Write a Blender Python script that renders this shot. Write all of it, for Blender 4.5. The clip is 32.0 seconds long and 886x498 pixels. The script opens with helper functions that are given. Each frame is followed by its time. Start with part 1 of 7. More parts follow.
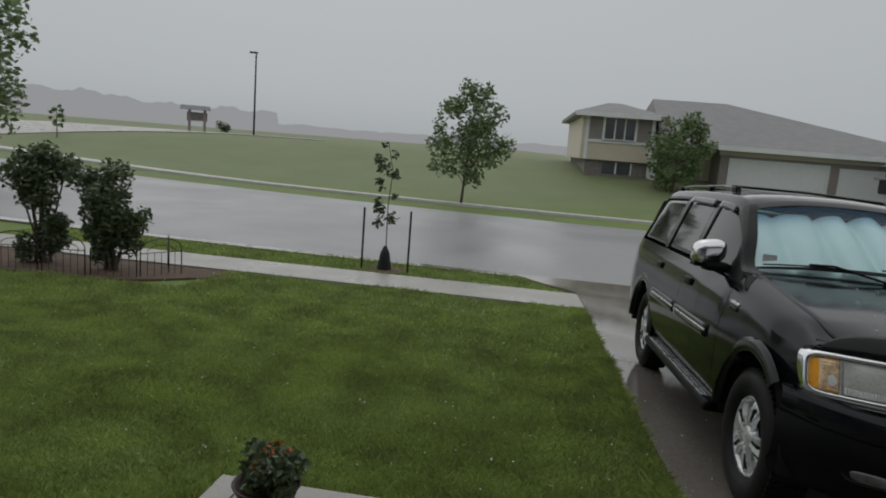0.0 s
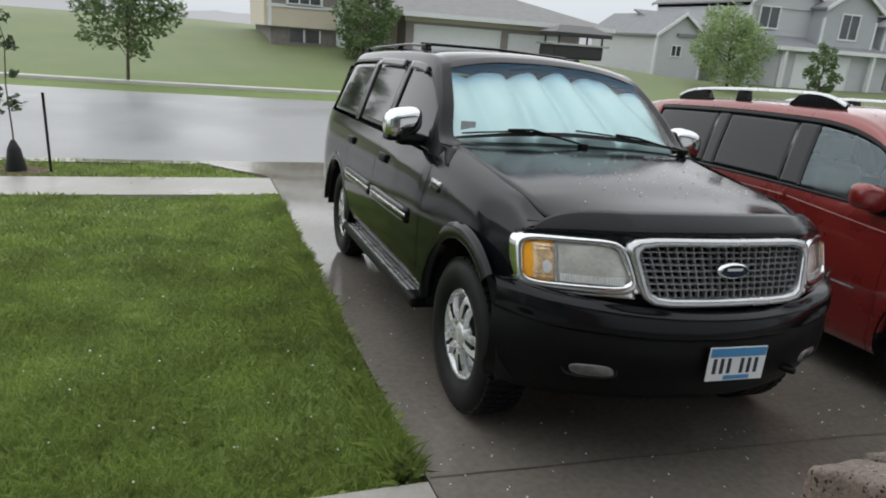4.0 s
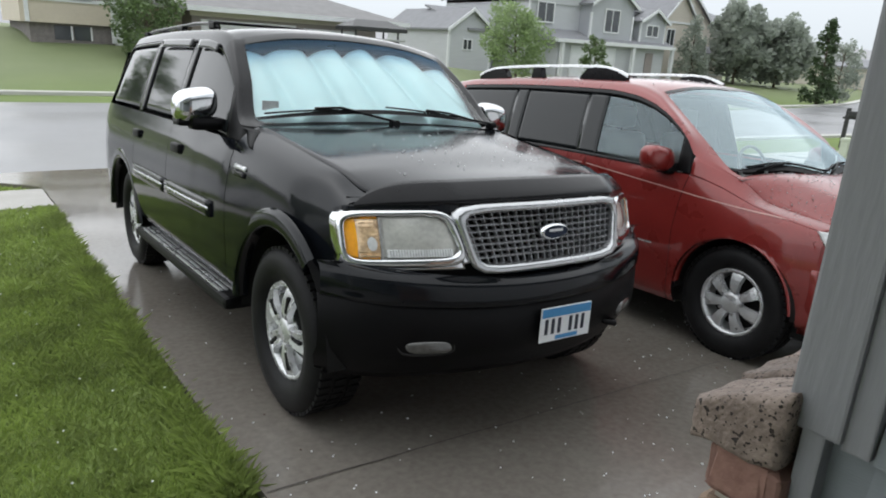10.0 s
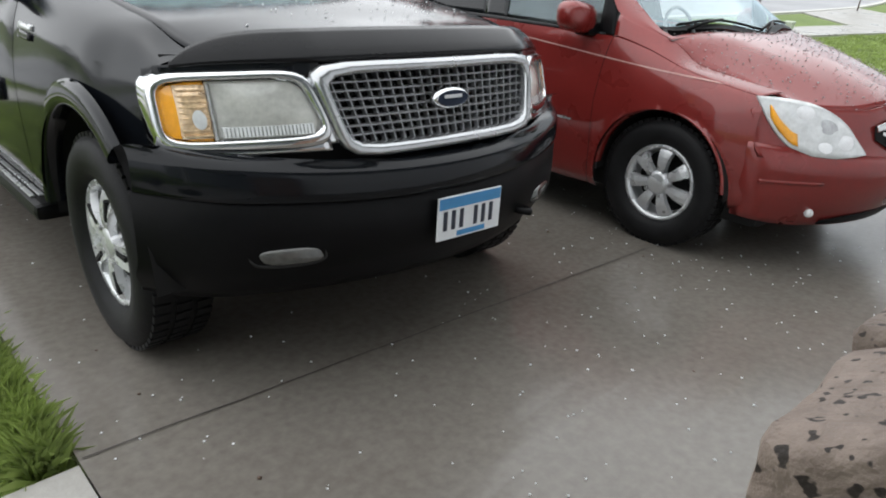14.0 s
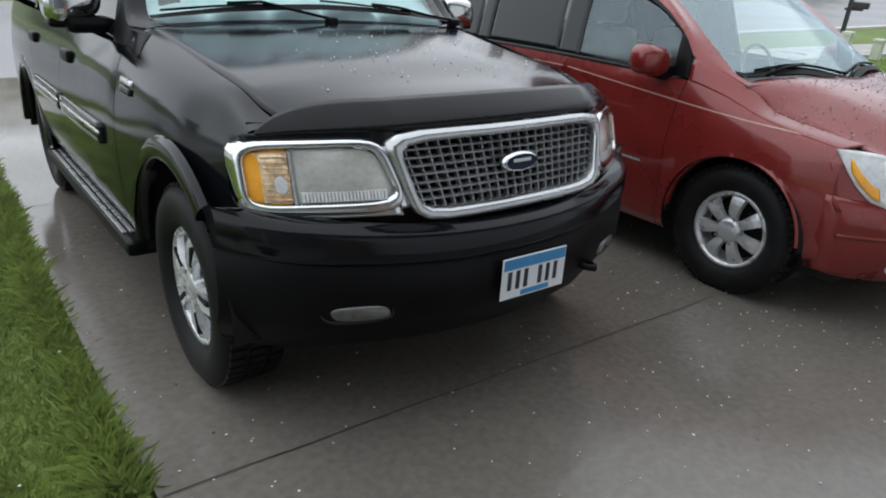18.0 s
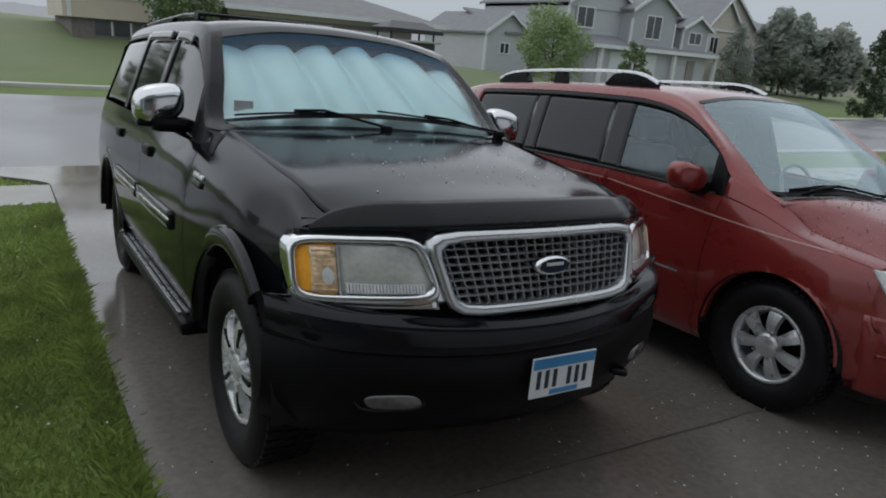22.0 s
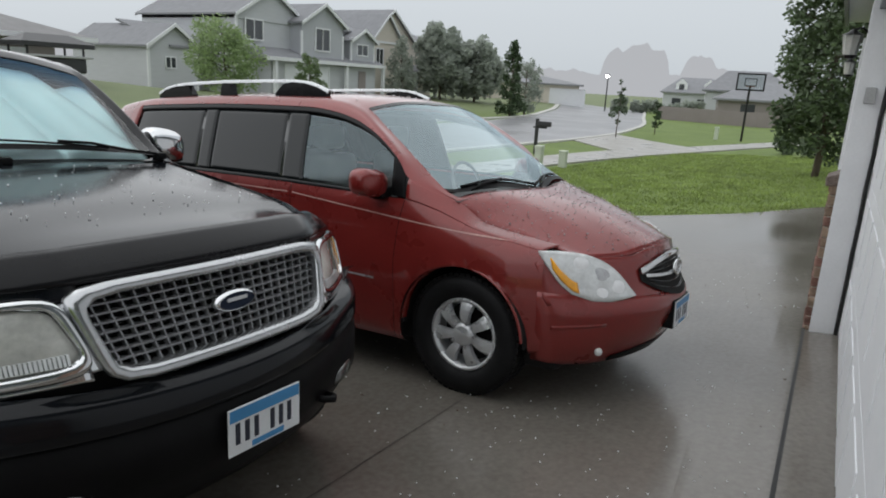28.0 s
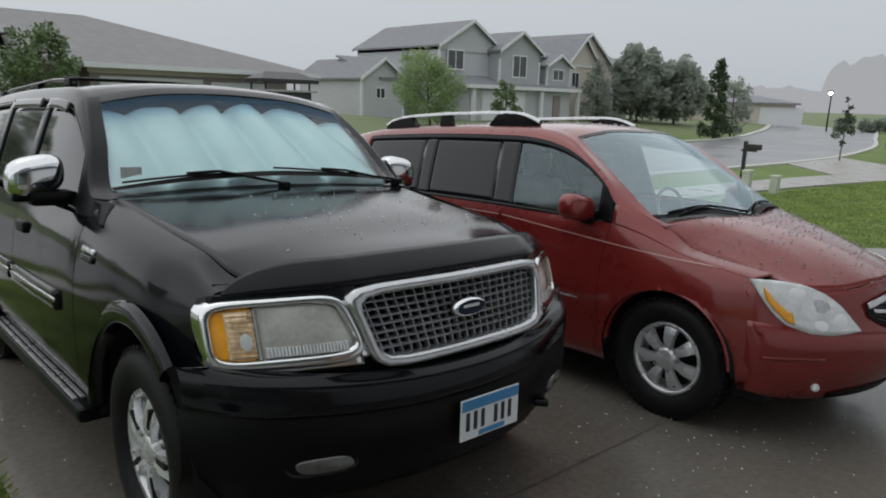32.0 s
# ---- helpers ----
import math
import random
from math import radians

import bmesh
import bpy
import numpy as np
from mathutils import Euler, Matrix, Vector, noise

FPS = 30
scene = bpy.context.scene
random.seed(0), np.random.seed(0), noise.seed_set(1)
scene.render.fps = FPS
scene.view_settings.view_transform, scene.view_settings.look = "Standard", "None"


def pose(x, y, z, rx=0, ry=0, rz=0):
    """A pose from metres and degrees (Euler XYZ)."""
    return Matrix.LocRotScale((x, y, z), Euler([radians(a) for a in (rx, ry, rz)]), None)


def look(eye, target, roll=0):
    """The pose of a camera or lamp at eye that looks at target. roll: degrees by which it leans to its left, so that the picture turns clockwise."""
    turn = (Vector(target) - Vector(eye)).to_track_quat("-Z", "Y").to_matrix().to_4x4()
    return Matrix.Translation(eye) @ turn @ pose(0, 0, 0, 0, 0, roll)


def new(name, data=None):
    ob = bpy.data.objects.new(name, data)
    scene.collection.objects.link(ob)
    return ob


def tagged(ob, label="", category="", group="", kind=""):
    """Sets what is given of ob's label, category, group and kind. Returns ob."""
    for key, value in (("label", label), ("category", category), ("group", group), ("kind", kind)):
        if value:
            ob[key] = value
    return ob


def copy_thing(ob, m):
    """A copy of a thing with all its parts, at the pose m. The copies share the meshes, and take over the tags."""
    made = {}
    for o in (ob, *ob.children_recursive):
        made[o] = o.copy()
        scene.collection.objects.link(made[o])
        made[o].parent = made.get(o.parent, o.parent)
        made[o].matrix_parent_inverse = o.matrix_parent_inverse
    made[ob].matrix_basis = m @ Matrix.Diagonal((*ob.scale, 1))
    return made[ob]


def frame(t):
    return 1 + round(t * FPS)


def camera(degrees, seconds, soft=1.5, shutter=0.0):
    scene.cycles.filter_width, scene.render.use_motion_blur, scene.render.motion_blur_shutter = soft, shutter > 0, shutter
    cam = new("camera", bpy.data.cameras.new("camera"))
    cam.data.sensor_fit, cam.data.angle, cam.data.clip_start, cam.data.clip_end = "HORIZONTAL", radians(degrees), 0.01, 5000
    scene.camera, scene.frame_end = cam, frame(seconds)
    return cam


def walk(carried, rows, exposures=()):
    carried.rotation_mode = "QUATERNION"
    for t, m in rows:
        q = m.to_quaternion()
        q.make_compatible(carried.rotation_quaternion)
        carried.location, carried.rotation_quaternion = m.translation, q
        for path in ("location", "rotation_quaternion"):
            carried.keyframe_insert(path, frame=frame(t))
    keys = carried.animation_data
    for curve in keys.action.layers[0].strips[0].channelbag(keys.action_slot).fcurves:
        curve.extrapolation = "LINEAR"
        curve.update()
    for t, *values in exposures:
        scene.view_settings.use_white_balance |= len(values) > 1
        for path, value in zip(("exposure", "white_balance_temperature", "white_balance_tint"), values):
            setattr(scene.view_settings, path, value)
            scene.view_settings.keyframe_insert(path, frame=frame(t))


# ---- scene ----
cam = camera(67.7, 32.0, soft=1.9)
PATH = [
    (0, (-2.343, -2.834, 1.938), (-2.548, -0.869, 1.625), 4.5),
    (0.5, (-2.301, -2.775, 1.96), (-2.438, -0.801, 1.675), 4.3),
    (1, (-2.333, -2.612, 1.933), (-2.364, -0.635, 1.629), 4.2),
    (1.5, (-2.325, -2.425, 1.891), (-2.162, -0.475, 1.476), 3.7),
    (2, (-2.202, -2.202, 1.754), (-1.833, -0.307, 1.233), 3.6),
    (2.5, (-2.141, -2.065, 1.732), (-1.637, -0.219, 1.152), 3.6),
    (3, (-2.117, -1.954, 1.725), (-1.551, -0.129, 1.133), 3.8),
    (3.5, (-2.055, -1.891, 1.798), (-1.443, -0.085, 1.196), 3.9),
    (5.5, (-2.111, -1.803, 1.868), (-1.272, -0.09, 1.267), 5.8),
    (6, (-2.118, -1.8, 1.892), (-1.22, -0.112, 1.304), 5.7),
    (6.5, (-2.124, -1.824, 1.903), (-1.186, -0.153, 1.33), 5.5),
    (7, (-2.126, -1.835, 1.917), (-1.163, -0.175, 1.354), 5.4),
    (7.5, (-2.132, -1.834, 1.929), (-1.145, -0.189, 1.365), 5.2),
    (8, (-2.134, -1.832, 1.907), (-1.115, -0.209, 1.336), 4.9),
    (8.5, (-2.135, -1.826, 1.856), (-1.088, -0.223, 1.278), 4.4),
    (9, (-2.096, -1.816, 1.794), (-1.021, -0.233, 1.216), 3.9),
    (9.5, (-2.037, -1.775, 1.744), (-0.928, -0.215, 1.166), 3.5),
    (10, (-1.997, -1.692, 1.701), (-0.85, -0.16, 1.119), 3.5),
    (10.5, (-1.782, -1.534, 1.565), (-0.604, -0.034, 0.964), 3.5),
    (11, (-1.64, -1.41, 1.5), (-0.441, 0.066, 0.879), 3.5),
    (11.5, (-1.597, -1.358, 1.492), (-0.382, 0.089, 0.837), 3.5),
    (12, (-1.499, -1.325, 1.472), (-0.269, 0.096, 0.788), 3.4),
    (12.5, (-1.506, -1.343, 1.49), (-0.259, 0.047, 0.774), 3.3),
    (13, (-1.526, -1.347, 1.488), (-0.271, 0.017, 0.739), 3.3),
    (13.5, (-1.524, -1.352, 1.48), (-0.258, -0.034, 0.669), 3.3),
    (14, (-1.51, -1.346, 1.461), (-0.242, -0.058, 0.603), 3.5),
    (14.5, (-1.506, -1.331, 1.441), (-0.252, -0.051, 0.552), 3.4),
    (16.5, (-1.439, -1.267, 1.395), (-0.256, 0.034, 0.441), 3.4),
    (17, (-1.478, -1.275, 1.545), (-0.313, 0.074, 0.637), 3.8),
    (17.5, (-1.48, -1.286, 1.627), (-0.344, 0.096, 0.734), 3.5),
    (18, (-1.508, -1.313, 1.649), (-0.38, 0.102, 0.797), 3.2),
    (18.5, (-1.515, -1.328, 1.673), (-0.382, 0.103, 0.856), 3.2),
    (19, (-1.507, -1.374, 1.652), (-0.371, 0.104, 0.927), 4.7),
    (19.5, (-1.553, -1.393, 1.655), (-0.408, 0.109, 0.997), 5.7),
    (20, (-1.556, -1.403, 1.65), (-0.422, 0.118, 1.019), 5.6),
    (20.5, (-1.566, -1.407, 1.655), (-0.457, 0.138, 1.034), 5.0),
    (21, (-1.563, -1.428, 1.663), (-0.475, 0.136, 1.054), 4.8),
    (21.5, (-1.558, -1.426, 1.668), (-0.481, 0.152, 1.076), 4.6),
    (22, (-1.559, -1.429, 1.688), (-0.491, 0.16, 1.108), 4.7),
    (22.5, (-1.558, -1.425, 1.679), (-0.499, 0.175, 1.114), 4.7),
    (23, (-1.557, -1.426, 1.685), (-0.505, 0.181, 1.129), 4.7),
    (23.5, (-1.55, -1.428, 1.692), (-0.502, 0.184, 1.143), 4.3),
    (24, (-1.487, -1.371, 1.688), (-0.429, 0.235, 1.139), 4.1),
    (24.5, (-1.42, -1.29, 1.668), (-0.323, 0.289, 1.117), 4.1),
    (25, (-1.361, -1.252, 1.642), (-0.089, 0.192, 1.095), 4.0),
    (25.5, (-1.305, -1.258, 1.622), (0.151, 0.0, 1.075), 4.1),
    (26, (-1.281, -1.283, 1.613), (0.296, -0.174, 1.079), 3.9),
    (26.5, (-1.283, -1.299, 1.623), (0.334, -0.244, 1.101), 3.7),
    (28.5, (-1.395, -1.338, 1.685), (0.29, -0.375, 1.202), 3.1),
    (29, (-1.452, -1.369, 1.688), (0.219, -0.38, 1.207), 2.9),
    (29.5, (-1.507, -1.418, 1.685), (0.151, -0.408, 1.207), 2.8),
    (30, (-1.514, -1.448, 1.683), (0.134, -0.417, 1.209), 2.7),
    (30.5, (-1.516, -1.447, 1.683), (0.111, -0.382, 1.213), 2.6),
    (31, (-1.518, -1.427, 1.682), (0.037, -0.256, 1.222), 2.3),
    (31.5, (-1.565, -1.407, 1.703), (-0.171, -0.047, 1.252), 1.8),
    (32, (-1.633, -1.388, 1.715), (-0.295, 0.031, 1.273), 1.6),
]
EXPOSURE = [(0, 0.09, 6500, 10), (1, -0.06, 6500, 10), (1.5, -0.33, 6450, 10), (2, -0.36, 6450, 10), (2.5, 0.39, 6450, 10), (3, 0.95, 6450, 10), (3.5, 0.99, 6450, 10), (6, 1.15, 6350, 10), (9, 1.18, 6350, 10), (13, 1.51, 6400, 10), (14.5, 1.51, 6400, 10), (17, 1.34, 6250, 10), (19, 0.71, 6100, 10), (20, 0.29, 6100, 10), (23, 0.38, 6150, 10), (25, 0.54, 6250, 10), (26, 0.79, 6400, 10), (28.5, 0.77, 6400, 10), (30, 0.69, 6400, 10), (31, 0.76, 6400, 10), (32, 0.52, 6400, 10)]
walk(cam, [(t, look(eye, target, roll)) for t, eye, target, roll in PATH], EXPOSURE)

# ---------- sky, sun, light ----------
world = bpy.data.worlds.new("world")
scene.world = world
world.use_nodes = True
wn, wl = world.node_tree.nodes, world.node_tree.links
wn.clear()
w_out = wn.new("ShaderNodeOutputWorld")
w_bg = wn.new("ShaderNodeBackground")
w_sky = wn.new("ShaderNodeTexSky")
w_sky.sky_type = "NISHITA"
w_sky.sun_disc = False
w_sky.sun_elevation = radians(58)
w_sky.sun_rotation = radians(-17)
w_sky.dust_density = 4.0
w_hsv = wn.new("ShaderNodeHueSaturation")
w_hsv.inputs["Saturation"].default_value = 0.06
w_mix = wn.new("ShaderNodeMix")
w_mix.data_type = "RGBA"
w_mix.inputs[0].default_value = 0.8
w_mix.inputs[7].default_value = (4.62, 4.95, 5.2, 1)      # even layer of rain cloud
wl.new(w_sky.outputs[0], w_hsv.inputs["Color"])
wl.new(w_hsv.outputs[0], w_mix.inputs[6])
wl.new(w_mix.outputs[2], w_bg.inputs["Color"])
w_bg.inputs["Strength"].default_value = 0.086
wl.new(w_bg.outputs[0], w_out.inputs["Surface"])

sun = new("sun", bpy.data.lights.new("sun", "SUN"))
sun.data.energy = 0.85
sun.data.angle = radians(150)
sun.data.color = (1.0, 0.98, 0.95)
sun.matrix_world = look((0, 0, 30), (4, -13, 0))


# ---------- materials ----------
def mat(name, color, rough=0.5, metal=0.0, var=0.12, scale=6.0, fine=60.0, bump=0.0, bump_scale=None, coat=0.0, spec=0.5,
        color2=None, rand=0.0, rough_var=0.0, stretch=None, trans=0.0, ior=1.45, sub=0.0):
    """Procedural surface: base colour varied at two scales, roughness variation and fine relief."""
    m = bpy.data.materials.new(name)
    m.use_nodes = True
    nt = m.node_tree
    n, l = nt.nodes, nt.links
    b = n["Principled BSDF"]
    b.inputs["Roughness"].default_value = rough
    b.inputs["Metallic"].default_value = metal
    b.inputs["Coat Weight"].default_value = coat
    b.inputs["Coat Roughness"].default_value = 0.03
    b.inputs["Specular IOR Level"].default_value = spec
    b.inputs["IOR"].default_value = ior
    b.inputs["Transmission Weight"].default_value = trans
    tc = n.new("ShaderNodeTexCoord")
    src = tc.outputs["Object"]
    if stretch:
        mp = n.new("ShaderNodeMapping")
        mp.inputs["Scale"].default_value = stretch
        l.new(src, mp.inputs[0])
        src = mp.outputs[0]
    big = n.new("ShaderNodeTexNoise")
    big.inputs["Scale"].default_value = scale
    big.inputs["Detail"].default_value = 5
    small = n.new("ShaderNodeTexNoise")
    small.inputs["Scale"].default_value = fine
    small.inputs["Detail"].default_value = 3
    l.new(src, big.inputs["Vector"])
    l.new(src, small.inputs["Vector"])
    add = n.new("ShaderNodeMath")
    add.operation = "ADD"
    l.new(big.outputs["Fac"], add.inputs[0])
    half = n.new("ShaderNodeMath")
    half.operation = "MULTIPLY"
    half.inputs[1].default_value = 0.6
    l.new(small.outputs["Fac"], half.inputs[0])
    l.new(half.outputs[0], add.inputs[1])
    ramp = n.new("ShaderNodeMapRange")
    ramp.inputs["From Min"].default_value = 0.5
    ramp.inputs["From Max"].default_value = 1.1
    l.new(add.outputs[0], ramp.inputs["Value"])
    mix = n.new("ShaderNodeMix")
    mix.data_type = "RGBA"
    c = Vector(color)
    c2 = Vector(color2) if color2 else c * (1 + var)
    c1 = c if color2 else c * (1 - var)
    mix.inputs[6].default_value = (*c1, 1)
    mix.inputs[7].default_value = (*c2, 1)
    l.new(ramp.outputs[0], mix.inputs[0])
    col = mix.outputs[2]
    if rand:
        oi = n.new("ShaderNodeObjectInfo")
        hs = n.new("ShaderNodeHueSaturation")
        mr = n.new("ShaderNodeMapRange")
        mr.inputs["To Min"].default_value = 1 - rand
        mr.inputs["To Max"].default_value = 1 + rand
        l.new(oi.outputs["Random"], mr.inputs["Value"])
        l.new(mr.outputs[0], hs.inputs["Value"])
        l.new(col, hs.inputs["Color"])
        col = hs.outputs[0]
    l.new(col, b.inputs["Base Color"])
    if rough_var:
        rr = n.new("ShaderNodeMapRange")
        rr.inputs["From Min"].default_value = 0.35
        rr.inputs["From Max"].default_value = 0.65
        rr.inputs["To Min"].default_value = max(0.02, rough - rough_var)
        rr.inputs["To Max"].default_value = min(1, rough + rough_var)
        l.new(big.outputs["Fac"], rr.inputs["Value"])
        l.new(rr.outputs[0], b.inputs["Roughness"])
    if bump:
        bp = n.new("ShaderNodeBump")
        bp.inputs["Strength"].default_value = bump
        bp.inputs["Distance"].default_value = 0.01
        tex = small
        if bump_scale:
            tex = n.new("ShaderNodeTexNoise")
            tex.inputs["Scale"].default_value = bump_scale
            tex.inputs["Detail"].default_value = 4
            l.new(src, tex.inputs["Vector"])
        l.new(tex.outputs["Fac"], bp.inputs["Height"])
        l.new(bp.outputs[0], b.inputs["Normal"])
    return m


def leaf_mat(name, color, var=0.3, patches=0.0, thin=0.3):
    """Leaf surface, some light passing through, varied from leaf to leaf."""
    m = bpy.data.materials.new(name)
    m.use_nodes = True
    n, l = m.node_tree.nodes, m.node_tree.links
    b = n["Principled BSDF"]
    b.inputs["Roughness"].default_value = 0.45
    geo = n.new("ShaderNodeNewGeometry")
    mix = n.new("ShaderNodeMix")
    mix.data_type = "RGBA"
    c = Vector(color)
    mix.inputs[6].default_value = (*(c * (1 - var)), 1)
    mix.inputs[7].default_value = (c.x * (1 + var), c.y * (1 + var), c.z * (1 + 0.5 * var), 1)
    if patches:                                            # broad lighter and darker areas
        tc = n.new("ShaderNodeTexCoord")
        no = n.new("ShaderNodeTexNoise")
        no.inputs["Scale"].default_value = patches
        no.inputs["Detail"].default_value = 3
        l.new(tc.outputs["Object"], no.inputs["Vector"])
        mr = n.new("ShaderNodeMapRange")
        mr.inputs["From Min"].default_value, mr.inputs["From Max"].default_value = 0.35, 0.65
        l.new(no.outputs["Fac"], mr.inputs["Value"])
        av = n.new("ShaderNodeMath")
        av.operation = "ADD"
        l.new(geo.outputs["Random Per Island"], av.inputs[0])
        l.new(mr.outputs[0], av.inputs[1])
        hf = n.new("ShaderNodeMath")
        hf.operation = "MULTIPLY"
        hf.inputs[1].default_value = 0.5
        l.new(av.outputs[0], hf.inputs[0])
        l.new(hf.outputs[0], mix.inputs[0])
    else:
        l.new(geo.outputs["Random Per Island"], mix.inputs[0])
    l.new(mix.outputs[2], b.inputs["Base Color"])
    tr = n.new("ShaderNodeBsdfTranslucent")
    l.new(mix.outputs[2], tr.inputs["Color"])
    ms = n.new("ShaderNodeMixShader")
    ms.inputs[0].default_value = thin
    l.new(b.outputs[0], ms.inputs[1])
    l.new(tr.outputs[0], ms.inputs[2])
    l.new(ms.outputs[0], n["Material Output"].inputs["Surface"])
    return m


M = {}
M["black_paint"] = mat("black_car_paint", (0.0055, 0.0065, 0.0085), 0.10, var=0.3, scale=3, spec=0.34, bump=0.015, bump_scale=220, rough_var=0.012)
M["red_paint"] = mat("red_car_paint", (0.20, 0.019, 0.016), 0.3, metal=0.2, var=0.12, scale=3, coat=0.8, bump=0.02, bump_scale=250, rough_var=0.06)
M["black_plastic"] = mat("black_plastic", (0.004, 0.004, 0.0045), 0.45, spec=0.15, var=0.25, scale=8, bump=0.06, bump_scale=400)
M["dark_trim"] = mat("dark_trim", (0.008, 0.008, 0.009), 0.14, var=0.2, spec=0.27)
# near-black colour puts shade into gaps, slots and wheel openings
M["void"] = mat("painted_cavity_shade", (0.006, 0.006, 0.006), 0.9)
M["chrome"] = mat("chrome", (0.72, 0.73, 0.74), 0.08, metal=1.0, var=0.06, rough_var=0.04, scale=12)
M["wheel_silver"] = mat("polished_wheel_silver", (0.66, 0.67, 0.68), 0.28, metal=0.5, var=0.08, rough_var=0.08, scale=12)
M["satin_chrome"] = mat("satin_chrome", (0.5, 0.51, 0.52), 0.2, metal=0.9, var=0.08, rough_var=0.08, scale=9)
M["stripe"] = mat("faded_pin_stripe", (0.5, 0.3, 0.27), 0.3, var=0.1)
M["silver"] = mat("silver_alloy", (0.62, 0.63, 0.64), 0.3, metal=0.6, var=0.1, rough_var=0.08)
M["rubber"] = mat("tyre_rubber", (0.010, 0.010, 0.0105), 0.55, spec=0.2, var=0.3, scale=10, bump=0.15, bump_scale=120)
M["glass_dark"] = mat("tinted_glass", (0.010, 0.012, 0.013), 0.06, var=0.1, spec=0.45)
M["lens"] = mat("aged_headlamp_lens", (0.46, 0.465, 0.43), 0.14, var=0.22, scale=9, coat=0.8, bump=0.03, bump_scale=60)
M["lens_clear"] = mat("clear_headlamp_lens", (0.74, 0.76, 0.76), 0.1, var=0.2, scale=14, coat=0.8, metal=0.15)
M["lens_bright"] = mat("bright_lamp_reflector", (0.9, 0.91, 0.92), 0.12, var=0.1, scale=20, coat=0.6)
M["bowl_grey"] = mat("grey_lamp_bowl", (0.55, 0.56, 0.57), 0.15, var=0.25, scale=30, coat=0.6, metal=0.4)
M["amber_clear"] = mat("pale_amber_reflector", (0.75, 0.55, 0.34), 0.15, var=0.35, scale=30, coat=0.8, metal=0.3)
M["grille_metal"] = mat("grey_grille_metal", (0.26, 0.265, 0.275), 0.35, metal=0.5, var=0.2)
M["amber"] = mat("amber_lens", (0.92, 0.4, 0.02), 0.12, var=0.15, scale=10, coat=0.8)
M["sunshade"] = mat("reflective_sunshade", (0.76, 0.98, 1.0), 0.45, metal=0.15, var=0.04, scale=6)
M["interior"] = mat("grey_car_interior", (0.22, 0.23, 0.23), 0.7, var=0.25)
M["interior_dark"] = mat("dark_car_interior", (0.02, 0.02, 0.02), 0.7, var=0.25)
M["plate_white"] = mat("plate_white", (0.75, 0.77, 0.78), 0.35, var=0.06)
M["plate_blue"] = mat("plate_blue", (0.06, 0.25, 0.5), 0.35, var=0.1)
M["plate_ink"] = mat("plate_ink", (0.02, 0.025, 0.04), 0.4)
M["emblem_blue"] = mat("emblem_dark_blue", (0.012, 0.02, 0.04), 0.4, spec=0.2)
M["concrete"] = mat("wet_concrete", (0.115, 0.102, 0.088), 0.13, color2=(0.205, 0.188, 0.166), scale=0.55, fine=30, bump=0.035, bump_scale=110, rough_var=0.11)
M["concrete_walk"] = mat("pavement_concrete", (0.27, 0.258, 0.235), 0.4, color2=(0.37, 0.356, 0.33), scale=1.2, fine=40, bump=0.15, bump_scale=120, rough_var=0.15)
M["kerb"] = mat("kerb_concrete", (0.5, 0.49, 0.46), 0.5, var=0.12, scale=2, bump=0.1)
# street grey lifted to stand in for sky sheen and fog
M["asphalt"] = mat("wet_asphalt", (0.19, 0.19, 0.195), 0.38, color2=(0.27, 0.27, 0.28), scale=0.25, fine=30, bump=0.12, bump_scale=30, rough_var=0.1)
M["joint_dirt"] = mat("wet_joint_dirt", (0.018, 0.016, 0.013), 0.7, color2=(0.07, 0.06, 0.05), scale=3, fine=30)
M["soil"] = mat("mulch_soil", (0.1, 0.065, 0.045), 0.9, var=0.35, scale=5, bump=0.4)
M["grass"] = mat("lawn_grass", (0.09, 0.14, 0.022), 0.75, color2=(0.15, 0.21, 0.04), scale=0.5, fine=40, bump=0.6, bump_scale=60)
M["blade"] = leaf_mat("grass_blade", (0.255, 0.33, 0.105), 0.48, 2.2)
M["siding"] = mat("grey_vinyl_siding", (0.2, 0.22, 0.235), 0.55, var=0.05, scale=3, fine=80, bump=0.12, bump_scale=70, stretch=(1, 1, 8))
M["trim_grey"] = mat("grey_trim_board", (0.225, 0.228, 0.24), 0.5, var=0.04, scale=5, fine=40, bump=0.14, bump_scale=16, stretch=(9, 9, 1))
M["trim_white"] = mat("white_trim", (0.72, 0.73, 0.74), 0.5, var=0.05, scale=4)
M["door_white"] = mat("white_garage_door", (0.74, 0.75, 0.77), 0.45, var=0.04, scale=4, bump=0.05)
M["seal"] = mat("black_weather_seal", (0.01, 0.01, 0.01), 0.5, var=0.2)
M["brick_red"] = mat("tumbled_red_brick", (0.14, 0.065, 0.05), 0.8, color2=(0.29, 0.17, 0.135), scale=9, fine=60, bump=0.5, bump_scale=45, rand=0.3)
M["brick_dark"] = mat("tumbled_brown_brick", (0.17, 0.12, 0.085), 0.8, color2=(0.33, 0.24, 0.17), scale=9, fine=60, bump=0.6, bump_scale=45, rand=0.25)
M["mortar"] = mat("pale_mortar", (0.45, 0.41, 0.35), 0.9, var=0.25, scale=20, bump=0.6, bump_scale=70)
M["capstone"] = mat("pitted_stone_sill", (0.12, 0.09, 0.075), 0.65, color2=(0.27, 0.215, 0.18), scale=14, fine=70, bump=0.6, bump_scale=90, rand=0.2)
